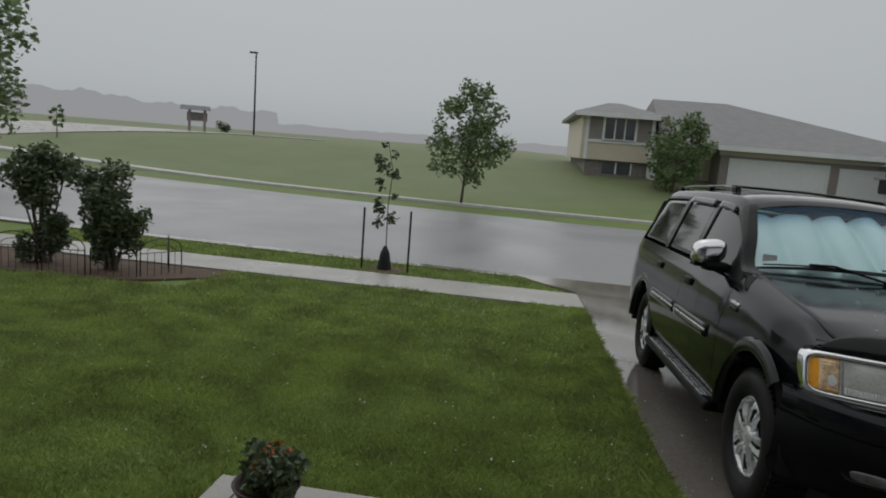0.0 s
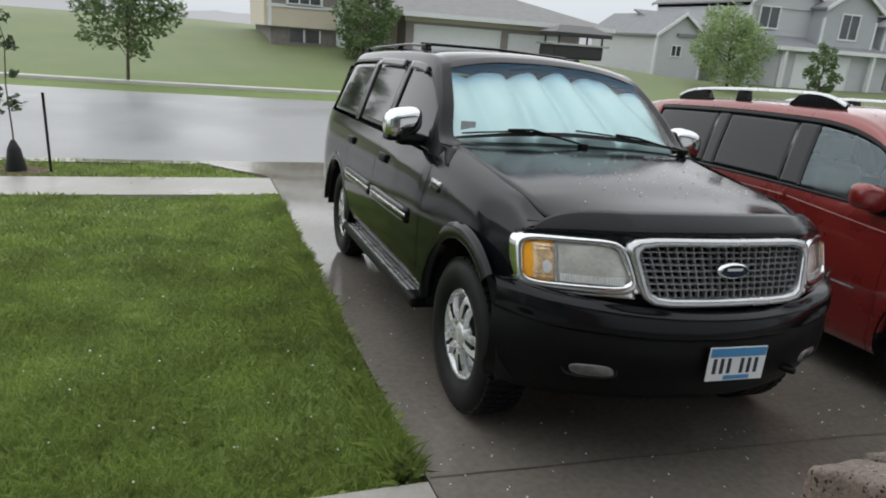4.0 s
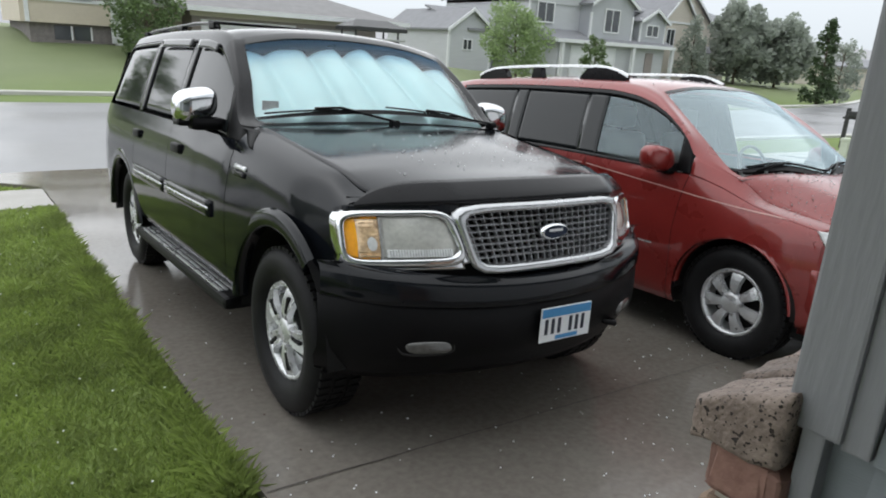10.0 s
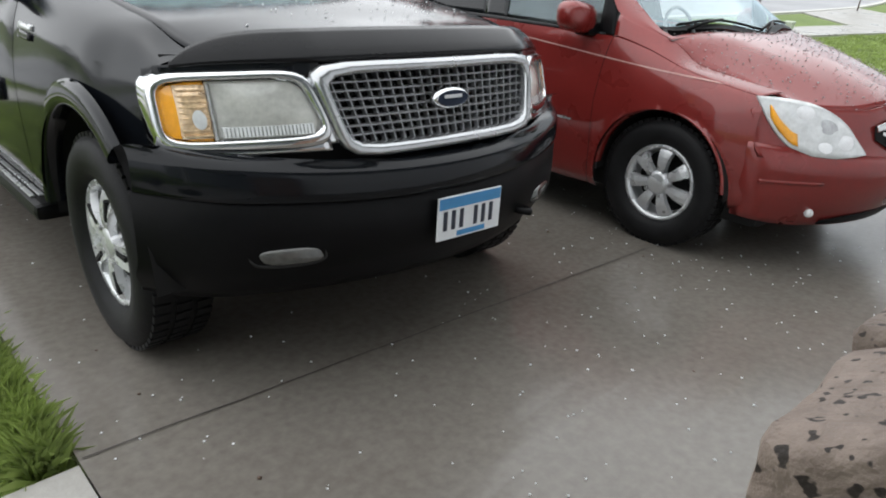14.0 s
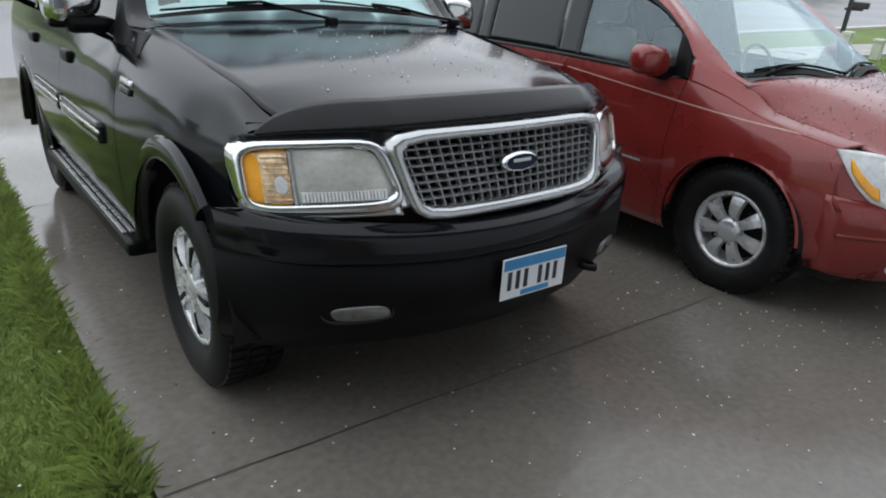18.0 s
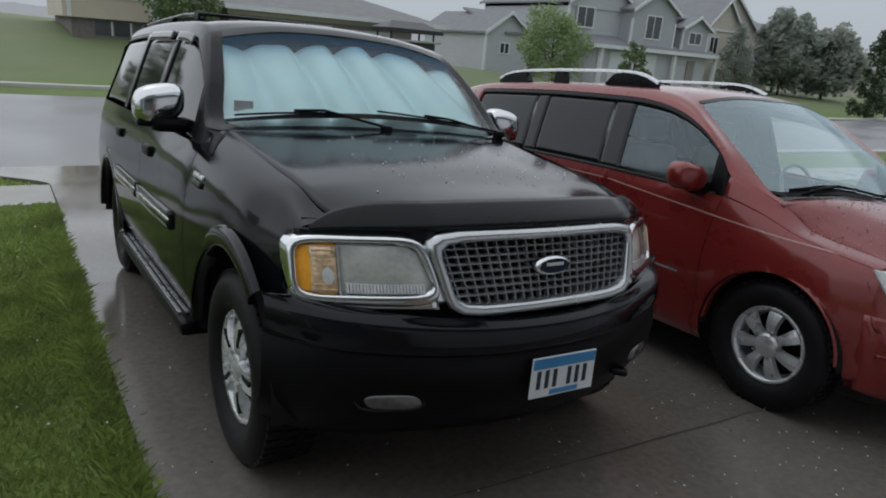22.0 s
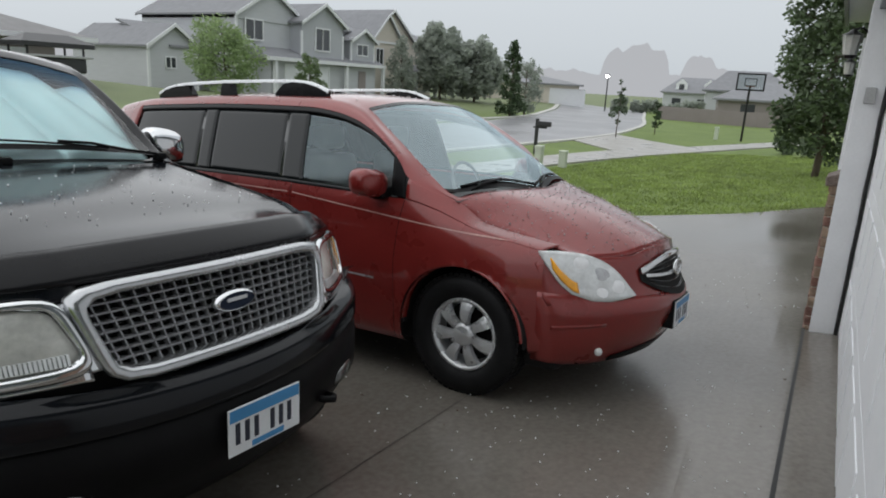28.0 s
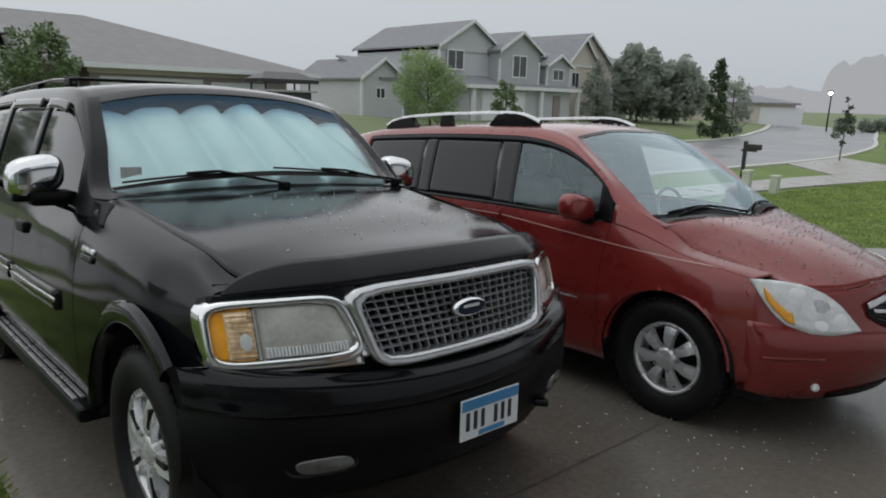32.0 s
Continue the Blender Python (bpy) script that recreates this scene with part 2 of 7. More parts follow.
# dark pores of the sill stones
cs_nt = M["capstone"].node_tree
cs_n, cs_l = cs_nt.nodes, cs_nt.links
cs_tc = cs_n.new("ShaderNodeTexCoord")
cs_no = cs_n.new("ShaderNodeTexNoise")
cs_no.inputs["Scale"].default_value = 170
cs_no.inputs["Detail"].default_value = 1
cs_l.new(cs_tc.outputs["Object"], cs_no.inputs["Vector"])
cs_mr = cs_n.new("ShaderNodeMapRange")
cs_mr.inputs["From Min"].default_value, cs_mr.inputs["From Max"].default_value = 0.61, 0.66
cs_l.new(cs_no.outputs["Fac"], cs_mr.inputs["Value"])
cs_mx = cs_n.new("ShaderNodeMix")
cs_mx.data_type = "RGBA"
cs_b = cs_n["Principled BSDF"]
cs_l.new(cs_b.inputs["Base Color"].links[0].from_socket, cs_mx.inputs[6])
cs_mx.inputs[7].default_value = (0.02, 0.014, 0.011, 1)
cs_l.new(cs_mr.outputs[0], cs_mx.inputs[0])
cs_l.new(cs_mx.outputs[2], cs_b.inputs["Base Color"])
M["terracotta"] = mat("dark_plastic_pot", (0.035, 0.02, 0.017), 0.45, var=0.3)
M["metal_black"] = mat("black_metal", (0.015, 0.015, 0.016), 0.4, metal=0.4, var=0.2)
M["steel"] = mat("galvanised_steel", (0.4, 0.4, 0.4), 0.4, metal=0.7, var=0.15)
M["bark"] = mat("tree_bark", (0.11, 0.085, 0.065), 0.9, var=0.35, scale=8, fine=40, bump=0.6, stretch=(3, 3, 0.6))
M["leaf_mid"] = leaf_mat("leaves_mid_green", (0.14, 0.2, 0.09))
M["leaf_dark"] = leaf_mat("leaves_dark_green", (0.065, 0.1, 0.05))
M["leaf_bright"] = leaf_mat("leaves_fresh_green", (0.30, 0.39, 0.2), 0.22, 0.0, 0.5)
# pale grey mixed into the leaf colour stands in for rain haze
M["leaf_far"] = leaf_mat("leaves_haze_paled", (0.36, 0.395, 0.345), 0.05, 0.0, 0.62)
M["leaf_dense"] = leaf_mat("leaves_deep_green", (0.095, 0.135, 0.07))
M["leaf_shrub"] = leaf_mat("shrub_leaves", (0.085, 0.12, 0.06))
M["petal"] = leaf_mat("red_orange_petals", (0.5, 0.12, 0.04))
# grey and tan sidings lifted paler to stand in for rain haze
M["h_grey"] = mat("haze_paled_grey_siding", (0.5, 0.51, 0.53), 0.6, var=0.05, scale=1, fine=9, stretch=(1, 1, 6))
M["h_grey_dark"] = mat("grey_gable_siding", (0.42, 0.43, 0.455), 0.6, var=0.05, scale=1, fine=9)
M["h_tan"] = mat("haze_paled_tan_siding", (0.6, 0.55, 0.48), 0.6, var=0.05, scale=1, fine=9, stretch=(1, 1, 6))
M["h_brown"] = mat("taupe_siding", (0.27, 0.235, 0.225), 0.6, var=0.08, scale=1, fine=9)
M["h_beige"] = mat("beige_siding", (0.6, 0.53, 0.43), 0.6, var=0.05, scale=1, fine=9)
M["h_stone"] = mat("grey_brown_stone_base", (0.2, 0.18, 0.175), 0.8, var=0.3, scale=6, fine=20, bump=0.4)
M["shingle"] = mat("grey_shingle_roof", (0.235, 0.238, 0.25), 0.8, var=0.12, scale=2, fine=20, bump=0.5, bump_scale=30, rand=0.05)
M["shingle_brown"] = mat("brown_grey_shingle_roof", (0.25, 0.245, 0.245), 0.8, var=0.12, scale=2, fine=20, bump=0.5, bump_scale=30)
M["pane"] = mat("house_window_pane", (0.05, 0.055, 0.06), 0.08, var=0.3, scale=1, spec=0.8)
M["lamp_glow"] = mat("lamp_glass", (0.9, 0.9, 0.88), 0.4)
M["mailbox"] = mat("dark_mailbox_paint", (0.03, 0.03, 0.032), 0.4, var=0.2)
M["utility"] = mat("pale_green_utility_box", (0.5, 0.54, 0.44), 0.5, var=0.08)
M["rust"] = mat("rusty_steel", (0.16, 0.07, 0.04), 0.7, var=0.4, scale=14)
M["fog_glass"] = mat("dull_fog_lamp_glass", (0.075, 0.075, 0.07), 0.15, var=0.3, scale=20, coat=0.8)
M["drop"] = mat("dull_wet_hail", (0.36, 0.33, 0.33), 0.12, var=0.35, scale=40, spec=0.7)
M["hail"] = mat("hailstone_ice", (0.85, 0.87, 0.88), 0.25, var=0.05)

# the grass colour pales beyond the street, meadow with rain haze painted in
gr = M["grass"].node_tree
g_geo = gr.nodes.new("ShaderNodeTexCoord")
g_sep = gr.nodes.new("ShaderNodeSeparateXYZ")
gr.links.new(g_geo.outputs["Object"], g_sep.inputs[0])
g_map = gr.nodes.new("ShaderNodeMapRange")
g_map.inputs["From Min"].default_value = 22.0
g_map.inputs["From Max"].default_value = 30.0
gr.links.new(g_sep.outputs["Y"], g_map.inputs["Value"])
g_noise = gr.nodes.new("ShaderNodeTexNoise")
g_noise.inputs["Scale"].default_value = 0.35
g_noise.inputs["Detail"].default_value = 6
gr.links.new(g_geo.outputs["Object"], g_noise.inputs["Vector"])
g_hazed_mead = gr.nodes.new("ShaderNodeMix")
g_hazed_mead.data_type = "RGBA"
g_hazed_mead.inputs[6].default_value = (0.125, 0.16, 0.07, 1)
g_hazed_mead.inputs[7].default_value = (0.19, 0.225, 0.105, 1)
gr.links.new(g_noise.outputs["Fac"], g_hazed_mead.inputs[0])
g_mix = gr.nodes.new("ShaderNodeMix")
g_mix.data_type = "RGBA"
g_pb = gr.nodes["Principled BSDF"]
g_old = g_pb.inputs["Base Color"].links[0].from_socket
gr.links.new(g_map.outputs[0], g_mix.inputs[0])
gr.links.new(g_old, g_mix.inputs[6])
gr.links.new(g_hazed_mead.outputs[2], g_mix.inputs[7])
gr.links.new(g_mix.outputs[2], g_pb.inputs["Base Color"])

gl = bpy.data.materials.new("windscreen_glass")
gl.use_nodes = True
gn, gk = gl.node_tree.nodes, gl.node_tree.links
gb = gn["Principled BSDF"]
gb.inputs["Base Color"].default_value = (0.8, 0.85, 0.86, 1)
gb.inputs["Roughness"].default_value = 0.04
gb.inputs["Specular IOR Level"].default_value = 0.7
gt = gn.new("ShaderNodeBsdfTransparent")
gt.inputs[0].default_value = (0.93, 0.97, 0.97, 1)
gm = gn.new("ShaderNodeMixShader")
gg = gn.new("ShaderNodeBsdfGlossy")
gg.inputs["Roughness"].default_value = 0.04
gf = gn.new("ShaderNodeFresnel")
gf.inputs["IOR"].default_value = 1.5
ga = gn.new("ShaderNodeMath")
ga.operation = "ADD"
ga.inputs[1].default_value = 0.05                      # film of rain water
gk.new(gf.outputs[0], ga.inputs[0])
gk.new(ga.outputs[0], gm.inputs[0])
gk.new(gt.outputs[0], gm.inputs[1])
gk.new(gg.outputs[0], gm.inputs[2])
gk.new(gm.outputs[0], gn["Material Output"].inputs["Surface"])
M["glass"] = gl
# blue shade band of a windscreen, clear at its foot
tbm = bpy.data.materials.new("blue_shade_band")
tbm.use_nodes = True
tn, tk = tbm.node_tree.nodes, tbm.node_tree.links
t_co = tn.new("ShaderNodeTexCoord")
t_sep = tn.new("ShaderNodeSeparateXYZ")
t_map = tn.new("ShaderNodeMapRange")
t_map.inputs["From Min"].default_value = 1.93
t_map.inputs["From Max"].default_value = 2.12
t_mix = tn.new("ShaderNodeMix")
t_mix.data_type = "RGBA"
t_mix.inputs[6].default_value = (1, 1, 1, 1)
t_mix.inputs[7].default_value = (0.33, 0.55, 0.75, 1)
t_tr = tn.new("ShaderNodeBsdfTransparent")
tk.new(t_co.outputs["Object"], t_sep.inputs[0])
tk.new(t_sep.outputs["Y"], t_map.inputs["Value"])
tk.new(t_map.outputs[0], t_mix.inputs[0])
tk.new(t_mix.outputs[2], t_tr.inputs[0])
tk.new(t_tr.outputs[0], tn["Material Output"].inputs["Surface"])
M["tint_band"] = tbm
M["glass_wet"] = gl.copy()
M["glass_wet"].node_tree.nodes["Math"].inputs[1].default_value = 0.2
M["glass_wet"].node_tree.nodes["Glossy BSDF"].inputs["Color"].default_value = (0.76, 0.9, 0.95, 1)
M["glass_wet"].node_tree.nodes["Glossy BSDF"].inputs["Roughness"].default_value = 0.1
M["glass_side"] = gl.copy()
M["glass_side"].node_tree.nodes["Math"].inputs[1].default_value = 0.07
M["glass_side"].node_tree.nodes["Glossy BSDF"].inputs["Color"].default_value = (0.76, 0.9, 0.95, 1)
M["glass_side"].node_tree.nodes["Glossy BSDF"].inputs["Roughness"].default_value = 0.12

em = M["lamp_glow"].node_tree.nodes["Principled BSDF"]
em.inputs["Emission Color"].default_value = (1, 0.98, 0.92, 1)
em.inputs["Emission Strength"].default_value = 6.0


# ---------- mesh helpers ----------
def mesh_of(name, bm, material, smooth=False):
    me = bpy.data.meshes.new(name)
    bmesh.ops.recalc_face_normals(bm, faces=bm.faces)
    bm.to_mesh(me)
    bm.free()
    me.materials.append(material)
    if smooth:
        me.shade_smooth()
    return me


def part(name, bm, material, parent=None, label="", smooth=False):
    ob = new(name, mesh_of(name, bm, material, smooth))
    if parent is not None:
        ob.parent = parent
    if label:
        ob["label"] = label
    return ob


def raw(name, verts, faces, material, parent=None, label="", smooth=False):
    me = bpy.data.meshes.new(name)
    me.from_pydata([tuple(map(float, v)) for v in verts], [], [tuple(map(int, f)) for f in faces])
    me.materials.append(material)
    if smooth:
        me.shade_smooth()
    ob = new(name, me)
    if parent is not None:
        ob.parent = parent
    if label:
        ob["label"] = label
    return ob


def thing(name, m, label, category, group="", kind=""):
    ob = new(name)
    ob.empty_display_size = 0.1
    ob.matrix_world = m
    return tagged(ob, label, category, group, kind)


def box(x0, x1, y0, y1, z0, z1, bevel=0.0, bm=None, m=None):
    bm = bm or bmesh.new()
    r = bmesh.ops.create_cube(bm, size=1.0)
    vs = r["verts"]
    for v in vs:
        v.co = Vector((x0 + (v.co.x + 0.5) * (x1 - x0), y0 + (v.co.y + 0.5) * (y1 - y0), z0 + (v.co.z + 0.5) * (z1 - z0)))
    if bevel:
        es = list({e for v in vs for e in v.link_edges})
        r2 = bmesh.ops.bevel(bm, geom=es, offset=bevel, segments=2, affect="EDGES", profile=0.6)
        vs = list({v for f in r2["faces"] for v in f.verts} | {v for v in vs if v.is_valid})
    if m is not None:
        bmesh.ops.transform(bm, matrix=m, verts=[v for v in vs if v.is_valid])
    return bm


def tube(points, radius, sides=8, bm=None, taper=None, cap=True):
    """A round rod along a list of points."""
    bm = bm or bmesh.new()
    pts = [Vector(p) for p in points]
    rings = []
    for i, p in enumerate(pts):
        d = (pts[min(i + 1, len(pts) - 1)] - pts[max(i - 1, 0)]).normalized()
        a = d.orthogonal().normalized() if abs(d.z) > 0.95 else d.cross(Vector((0, 0, 1))).normalized()
        b = d.cross(a)
        r = radius * (1 if taper is None else 1 + (taper - 1) * i / (len(pts) - 1))
        rings.append([bm.verts.new(p + r * (math.cos(t) * a + math.sin(t) * b)) for t in (2 * math.pi * k / sides for k in range(sides))])
    for q, s in zip(rings, rings[1:]):
        for k in range(sides):
            bm.faces.new((q[k], q[(k + 1) % sides], s[(k + 1) % sides], s[k]))
    if cap:
        bm.faces.new(rings[0][::-1])
        bm.faces.new(rings[-1])
    return bm


def revolve(profile, axis="x", steps=48, bm=None, closed=False):
    """Turns a profile of (along, radius) about an axis."""
    bm = bm or bmesh.new()
    rings = []
    for k in range(steps):
        t = 2 * math.pi * k / steps
        ring = []
        for a, r in profile:
            c = (a, r * math.cos(t), r * math.sin(t)) if axis == "x" else (r * math.cos(t), r * math.sin(t), a)
            ring.append(bm.verts.new(c))
        rings.append(ring)
    for k in range(steps):
        q, s = rings[k], rings[(k + 1) % steps]
        for i in range(len(profile) - 1):
            bm.faces.new((q[i], q[i + 1], s[i + 1], s[i]))
        if closed:
            bm.faces.new((q[-1], q[0], s[0], s[-1]))
    return bm


def grid(P, bm=None, thick=None):
    """A sheet over an array of points (n, m, 3); thick: a vector to give it a second side."""
    bm = bm or bmesh.new()
    n, m = P.shape[:2]
    vs = [[bm.verts.new(tuple(map(float, P[i, j]))) for j in range(m)] for i in range(n)]
    for i in range(n - 1):
        for j in range(m - 1):
            bm.faces.new((vs[i][j], vs[i + 1][j], vs[i + 1][j + 1], vs[i][j + 1]))
    if thick is not None:
        t = Vector(thick)
        ws = [[bm.verts.new(vs[i][j].co + t) for j in range(m)] for i in range(n)]
        for i in range(n - 1):
            for j in range(m - 1):
                bm.faces.new((ws[i][j], ws[i][j + 1], ws[i + 1][j + 1], ws[i + 1][j]))
        for i in range(n - 1):
            bm.faces.new((vs[i][0], ws[i][0], ws[i + 1][0], vs[i + 1][0]))
            bm.faces.new((vs[i][-1], vs[i + 1][-1], ws[i + 1][-1], ws[i][-1]))
        for j in range(m - 1):
            bm.faces.new((vs[0][j], vs[0][j + 1], ws[0][j + 1], ws[0][j]))
            bm.faces.new((vs[-1][j], ws[-1][j], ws[-1][j + 1], vs[-1][j + 1]))
    return bm


def prism(poly, axis, a, b, bm=None):
    """A flat outline (list of 2D points) drawn out along an axis from a to b."""
    bm = bm or bmesh.new()

    def at(p, t):
        return {"x": (t, p[0], p[1]), "y": (p[0], t, p[1]), "z": (p[0], p[1], t)}[axis]
    lo = [bm.verts.new(at(p, a)) for p in poly]
    hi = [bm.verts.new(at(p, b)) for p in poly]
    bm.faces.new(lo)
    bm.faces.new(hi[::-1])
    k = len(poly)
    for i in range(k):
        bm.faces.new((lo[i], hi[i], hi[(i + 1) % k], lo[(i + 1) % k]))
    return bm


def smooth_interp(x, xs, ys):
    """Cubic through (xs, ys) with no overshoot; ys may hold several columns."""
    xs, ys = np.asarray(xs, float), np.asarray(ys, float)
    x = np.clip(np.asarray(x, float), xs[0], xs[-1])
    flat = ys.reshape(len(xs), -1)
    h = np.diff(xs)[:, None]
    d = np.diff(flat, axis=0) / h
    s = np.zeros_like(flat)
    s[1:-1] = np.where(d[:-1] * d[1:] > 0, 2 * d[:-1] * d[1:] / np.where(d[:-1] + d[1:] == 0, 1, d[:-1] + d[1:]), 0)
    s[0], s[-1] = d[0], d[-1]
    i = np.clip(np.searchsorted(xs, x, side="right") - 1, 0, len(xs) - 2)
    t = ((x - xs[i]) / h[i, 0])[..., None]
    hh = h[i]
    out = ((1 + 2 * t) * (1 - t) ** 2 * flat[i] + t * (1 - t) ** 2 * hh * s[i] + t * t * (3 - 2 * t) * flat[i + 1] + t * t * (t - 1) * hh * s[i + 1])
    return out.reshape(x.shape + ys.shape[1:])


def step(a, b, v):
    t = np.clip((np.asarray(v, float) - a) / (b - a), 0, 1)
    return t * t * (3 - 2 * t)


# ---------- the ground ----------
SLOPE_Y, SLOPE_X = 0.055, 0.05


def ground_z(x, y):
    """Height of the yard, the street and the hill beyond it."""
    x, y = np.asarray(x, float), np.asarray(y, float)
    zx = -SLOPE_X * (np.clip(x, -1.2, 3.6) + 0.89) * (0.45 + 0.55 * step(-1.7, 0.1, y))
    zy = 0.006 - SLOPE_Y * (np.clip(y, -4, 4.2) - 0.96) - 0.022 * (np.clip(y, 4.2, 9.6) - 4.2)
    fade = 1 - step(5.0, 11.0, y)
    z = zx * fade + zy - 0.12 * (1 - fade)
    hill = 1.9 * step(25, 46, y) * (1 - step(-12, 14, x)) + 1.45 * step(24, 40, y) * step(-12, 10, x) * (1 - step(18, 34, x))
    hill = hill - 0.5 * step(-16, -60, x) * step(20, 60, y)
    low = -0.15 * step(12, 30, x) * (1 - step(24, 34, y)) + 0.55 * step(26, 40, y) * step(18, 34, x)
    return z + hill + low


def gz(x, y):
    return float(ground_z(x, y))


# frame of the sloping driveway on which the vehicles stand
ex, ey = Vector((1, 0, -SLOPE_X)).normalized(), Vector((0, 1, -SLOPE_Y)).normalized()
ez = ex.cross(ey).normalized()
ey = ez.cross(ex)
DRIVE = Matrix.Translation((0, 0, gz(0, 0))) @ Matrix((ex, ey, ez)).transposed().to_4x4()


# ---------- ground, street, drive ----------
def lin(a, b, n):
    return np.linspace(a, b, n)


def sheet(name, xs, ys, lift, material, inside=None):
    X, Y = np.meshgrid(xs, ys, indexing="ij")
    P = np.stack([X, Y, ground_z(X, Y) + lift], -1)
    n, m = X.shape
    verts = P.reshape(-1, 3)
    faces = [(i * m + j, (i + 1) * m + j, (i + 1) * m + j + 1, i * m + j + 1) for i in range(n - 1) for j in range(m - 1)]
    return raw(name, verts, faces, material, smooth=True)


gx = np.concatenate([[-900, -300, -140], lin(-80, -12, 30), lin(-11.5, 12, 60), lin(13, 70, 36), [140, 300, 900]])
gy = np.concatenate([[-400, -120, -40, -12], lin(-6, 12, 46), lin(13, 60, 48), [80, 120, 300, 900]])
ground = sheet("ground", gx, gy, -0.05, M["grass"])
tagged(ground, "green lawn and grassy ground under rain", "ground", kind="structure")


def ribbon(name, left, right, lift, material, label, category, thick=0.0, steps=60):
    """A strip of paving between two edge lines that lies on the ground."""
    def along(pts):
        pts = np.asarray(pts, float)
        d = np.r_[0, np.cumsum(np.hypot(*np.diff(pts, axis=0).T))]
        s = np.linspace(0, d[-1], steps)
        return smooth_interp(s, d, pts)
    a, b = along(left), along(right)
    w = np.linspace(0, 1, 7)[:, None, None]
    Q = a[None] * (1 - w) + b[None] * w
    z = ground_z(Q[..., 0], Q[..., 1]) + lift
    P = np.concatenate([Q, z[..., None]], -1)
    bm = grid(P, thick=(0, 0, -thick) if thick else None)
    ob = part(name, bm, material, smooth=False)
    return tagged(ob, label, category, kind="structure")


# street: from the far left to the turning circle on the right
NEAR = [(-90, 33), (-60, 22.5), (-40, 15.2), (-24, 11.6), (-12, 10.4), (-2.2, 9.6), (9, 9.4), (20, 9.8), (33, 9.6), (45, 10.8), (65, 15.5), (95, 23)]
FAR = [(-90, 53), (-60, 40), (-40, 33), (-24, 28.2), (-12, 24.8), (-2, 23.0), (9, 22.0), (20, 20.5), (30, 19.4), (44, 19.8), (65, 25), (95, 35)]
EDGE = [(x, y - 2.3 * min(1, max(0, (34 - x) / 10))) for x, y in FAR]      # a grass strip lies between street and far kerb walk
ribbon("road", NEAR, EDGE, 0.012 - 0.05, M["asphalt"], "wet dark asphalt street with rain on it", "road")


def shifted(line, d):
    pts = np.asarray(line, float)
    t = np.gradient(pts, axis=0)
    t /= np.linalg.norm(t, axis=1)[:, None]
    return pts + d * np.stack([-t[:, 1], t[:, 0]], -1)


ribbon("far_kerb", shifted(FAR, 0.1), shifted(FAR, 0.6), 0.06, M["kerb"], "narrow pale concrete walk beyond the grass strip across the street", "kerb", 0.2)
ribbon("near_kerb", shifted(NEAR[:6], -0.3), NEAR[:6], 0.0, M["concrete"], "low wet concrete kerb by the boulevard grass", "kerb", 0.14)
ribbon("near_kerb_east", shifted(NEAR[6:], -0.3), NEAR[6:], 0.03, M["kerb"], "pale concrete kerb beside the neighbour's boulevard", "kerb", 0.14)

# drive: parallel on the left, tapering on the right
drv_l = [(-1.23, -1.9), (-1.23, 0.5), (-1.23, 4), (-1.2, 6.6), (-1.2, 7.9), (-1.75, 8.8), (-2.3, 9.62)]
drv_r = [(11.6, -1.9), (10.9, -0.7), (9.3, 1.3), (7.6, 4.2), (6.4, 6.6), (6.4, 7.9), (6.9, 8.8), (7.4, 9.5)]
drive = ribbon("driveway", drv_l, drv_r, 0.0, M["concrete"], "wet grey-brown concrete driveway with control joints", "driveway", 0.12, steps=80)

# control joints: narrow recessed lines
for k, (a, b) in enumerate([((-1.22, 0.36), (5.6, 0.19)), ((-1.2, 3.6), (7.8, 3.5))]):
    p, q = np.array(a), np.array(b)
    s = np.linspace(0, 1, 30)[:, None]
    c = p + (q - p) * s
    nrm = np.array([-(q - p)[1], (q - p)[0]]) / np.linalg.norm(q - p) * 0.003
    wob = np.array([0.004 * math.sin(7 * t) for t in np.linspace(0, 9, 30)])[:, None] * (nrm / 0.004)
    rows = [np.concatenate([c + wob + sg * nrm, (ground_z((c + wob)[:, 0], (c + wob)[:, 1]) + 0.004)[:, None]], 1) for sg in (-1, 1)]
    ob = part("joint", grid(np.stack(rows)), M["joint_dirt"], drive)

ribbon("pavement", [(-40, 9.2), (-24, 7.3), (-12, 6.95), (-6, 6.8), (-1.215, 6.6)], [(-40, 10.6), (-24, 8.7), (-12, 8.3), (-6, 8.1), (-1.215, 7.9)], 0.0,
       M["concrete_walk"], "pale concrete sidewalk between lawn and boulevard", "pavement", 0.1)
ribbon("pavement_east", [(6.4, 6.6), (12, 6.2), (18, 5.6), (24, 4.6), (30, 2.6), (38, -1)], [(6.4, 7.9), (12, 7.5), (18, 7.1), (24, 6.5), (31, 4.4), (39, 0.8)], 0.0,
       M["concrete_walk"], "pale concrete sidewalk beyond the neighbour's lawn", "pavement", 0.1)
ribbon("neighbour_driveway", [(25, 6.4), (29, 9.6)], [(30.5, 4.6), (36, 9.8)], 0.0, M["concrete_walk"], "pale concrete driveway apron across the street corner", "driveway", 0.1)
ribbon("front_walk", [(-3.8, -3.6), (-3.8, 0.42)], [(-1.236, -3.6), (-1.236, 0.34)], 0.0, M["concrete_walk"], "pale concrete walk from the driveway to the porch", "pavement", 0.1)
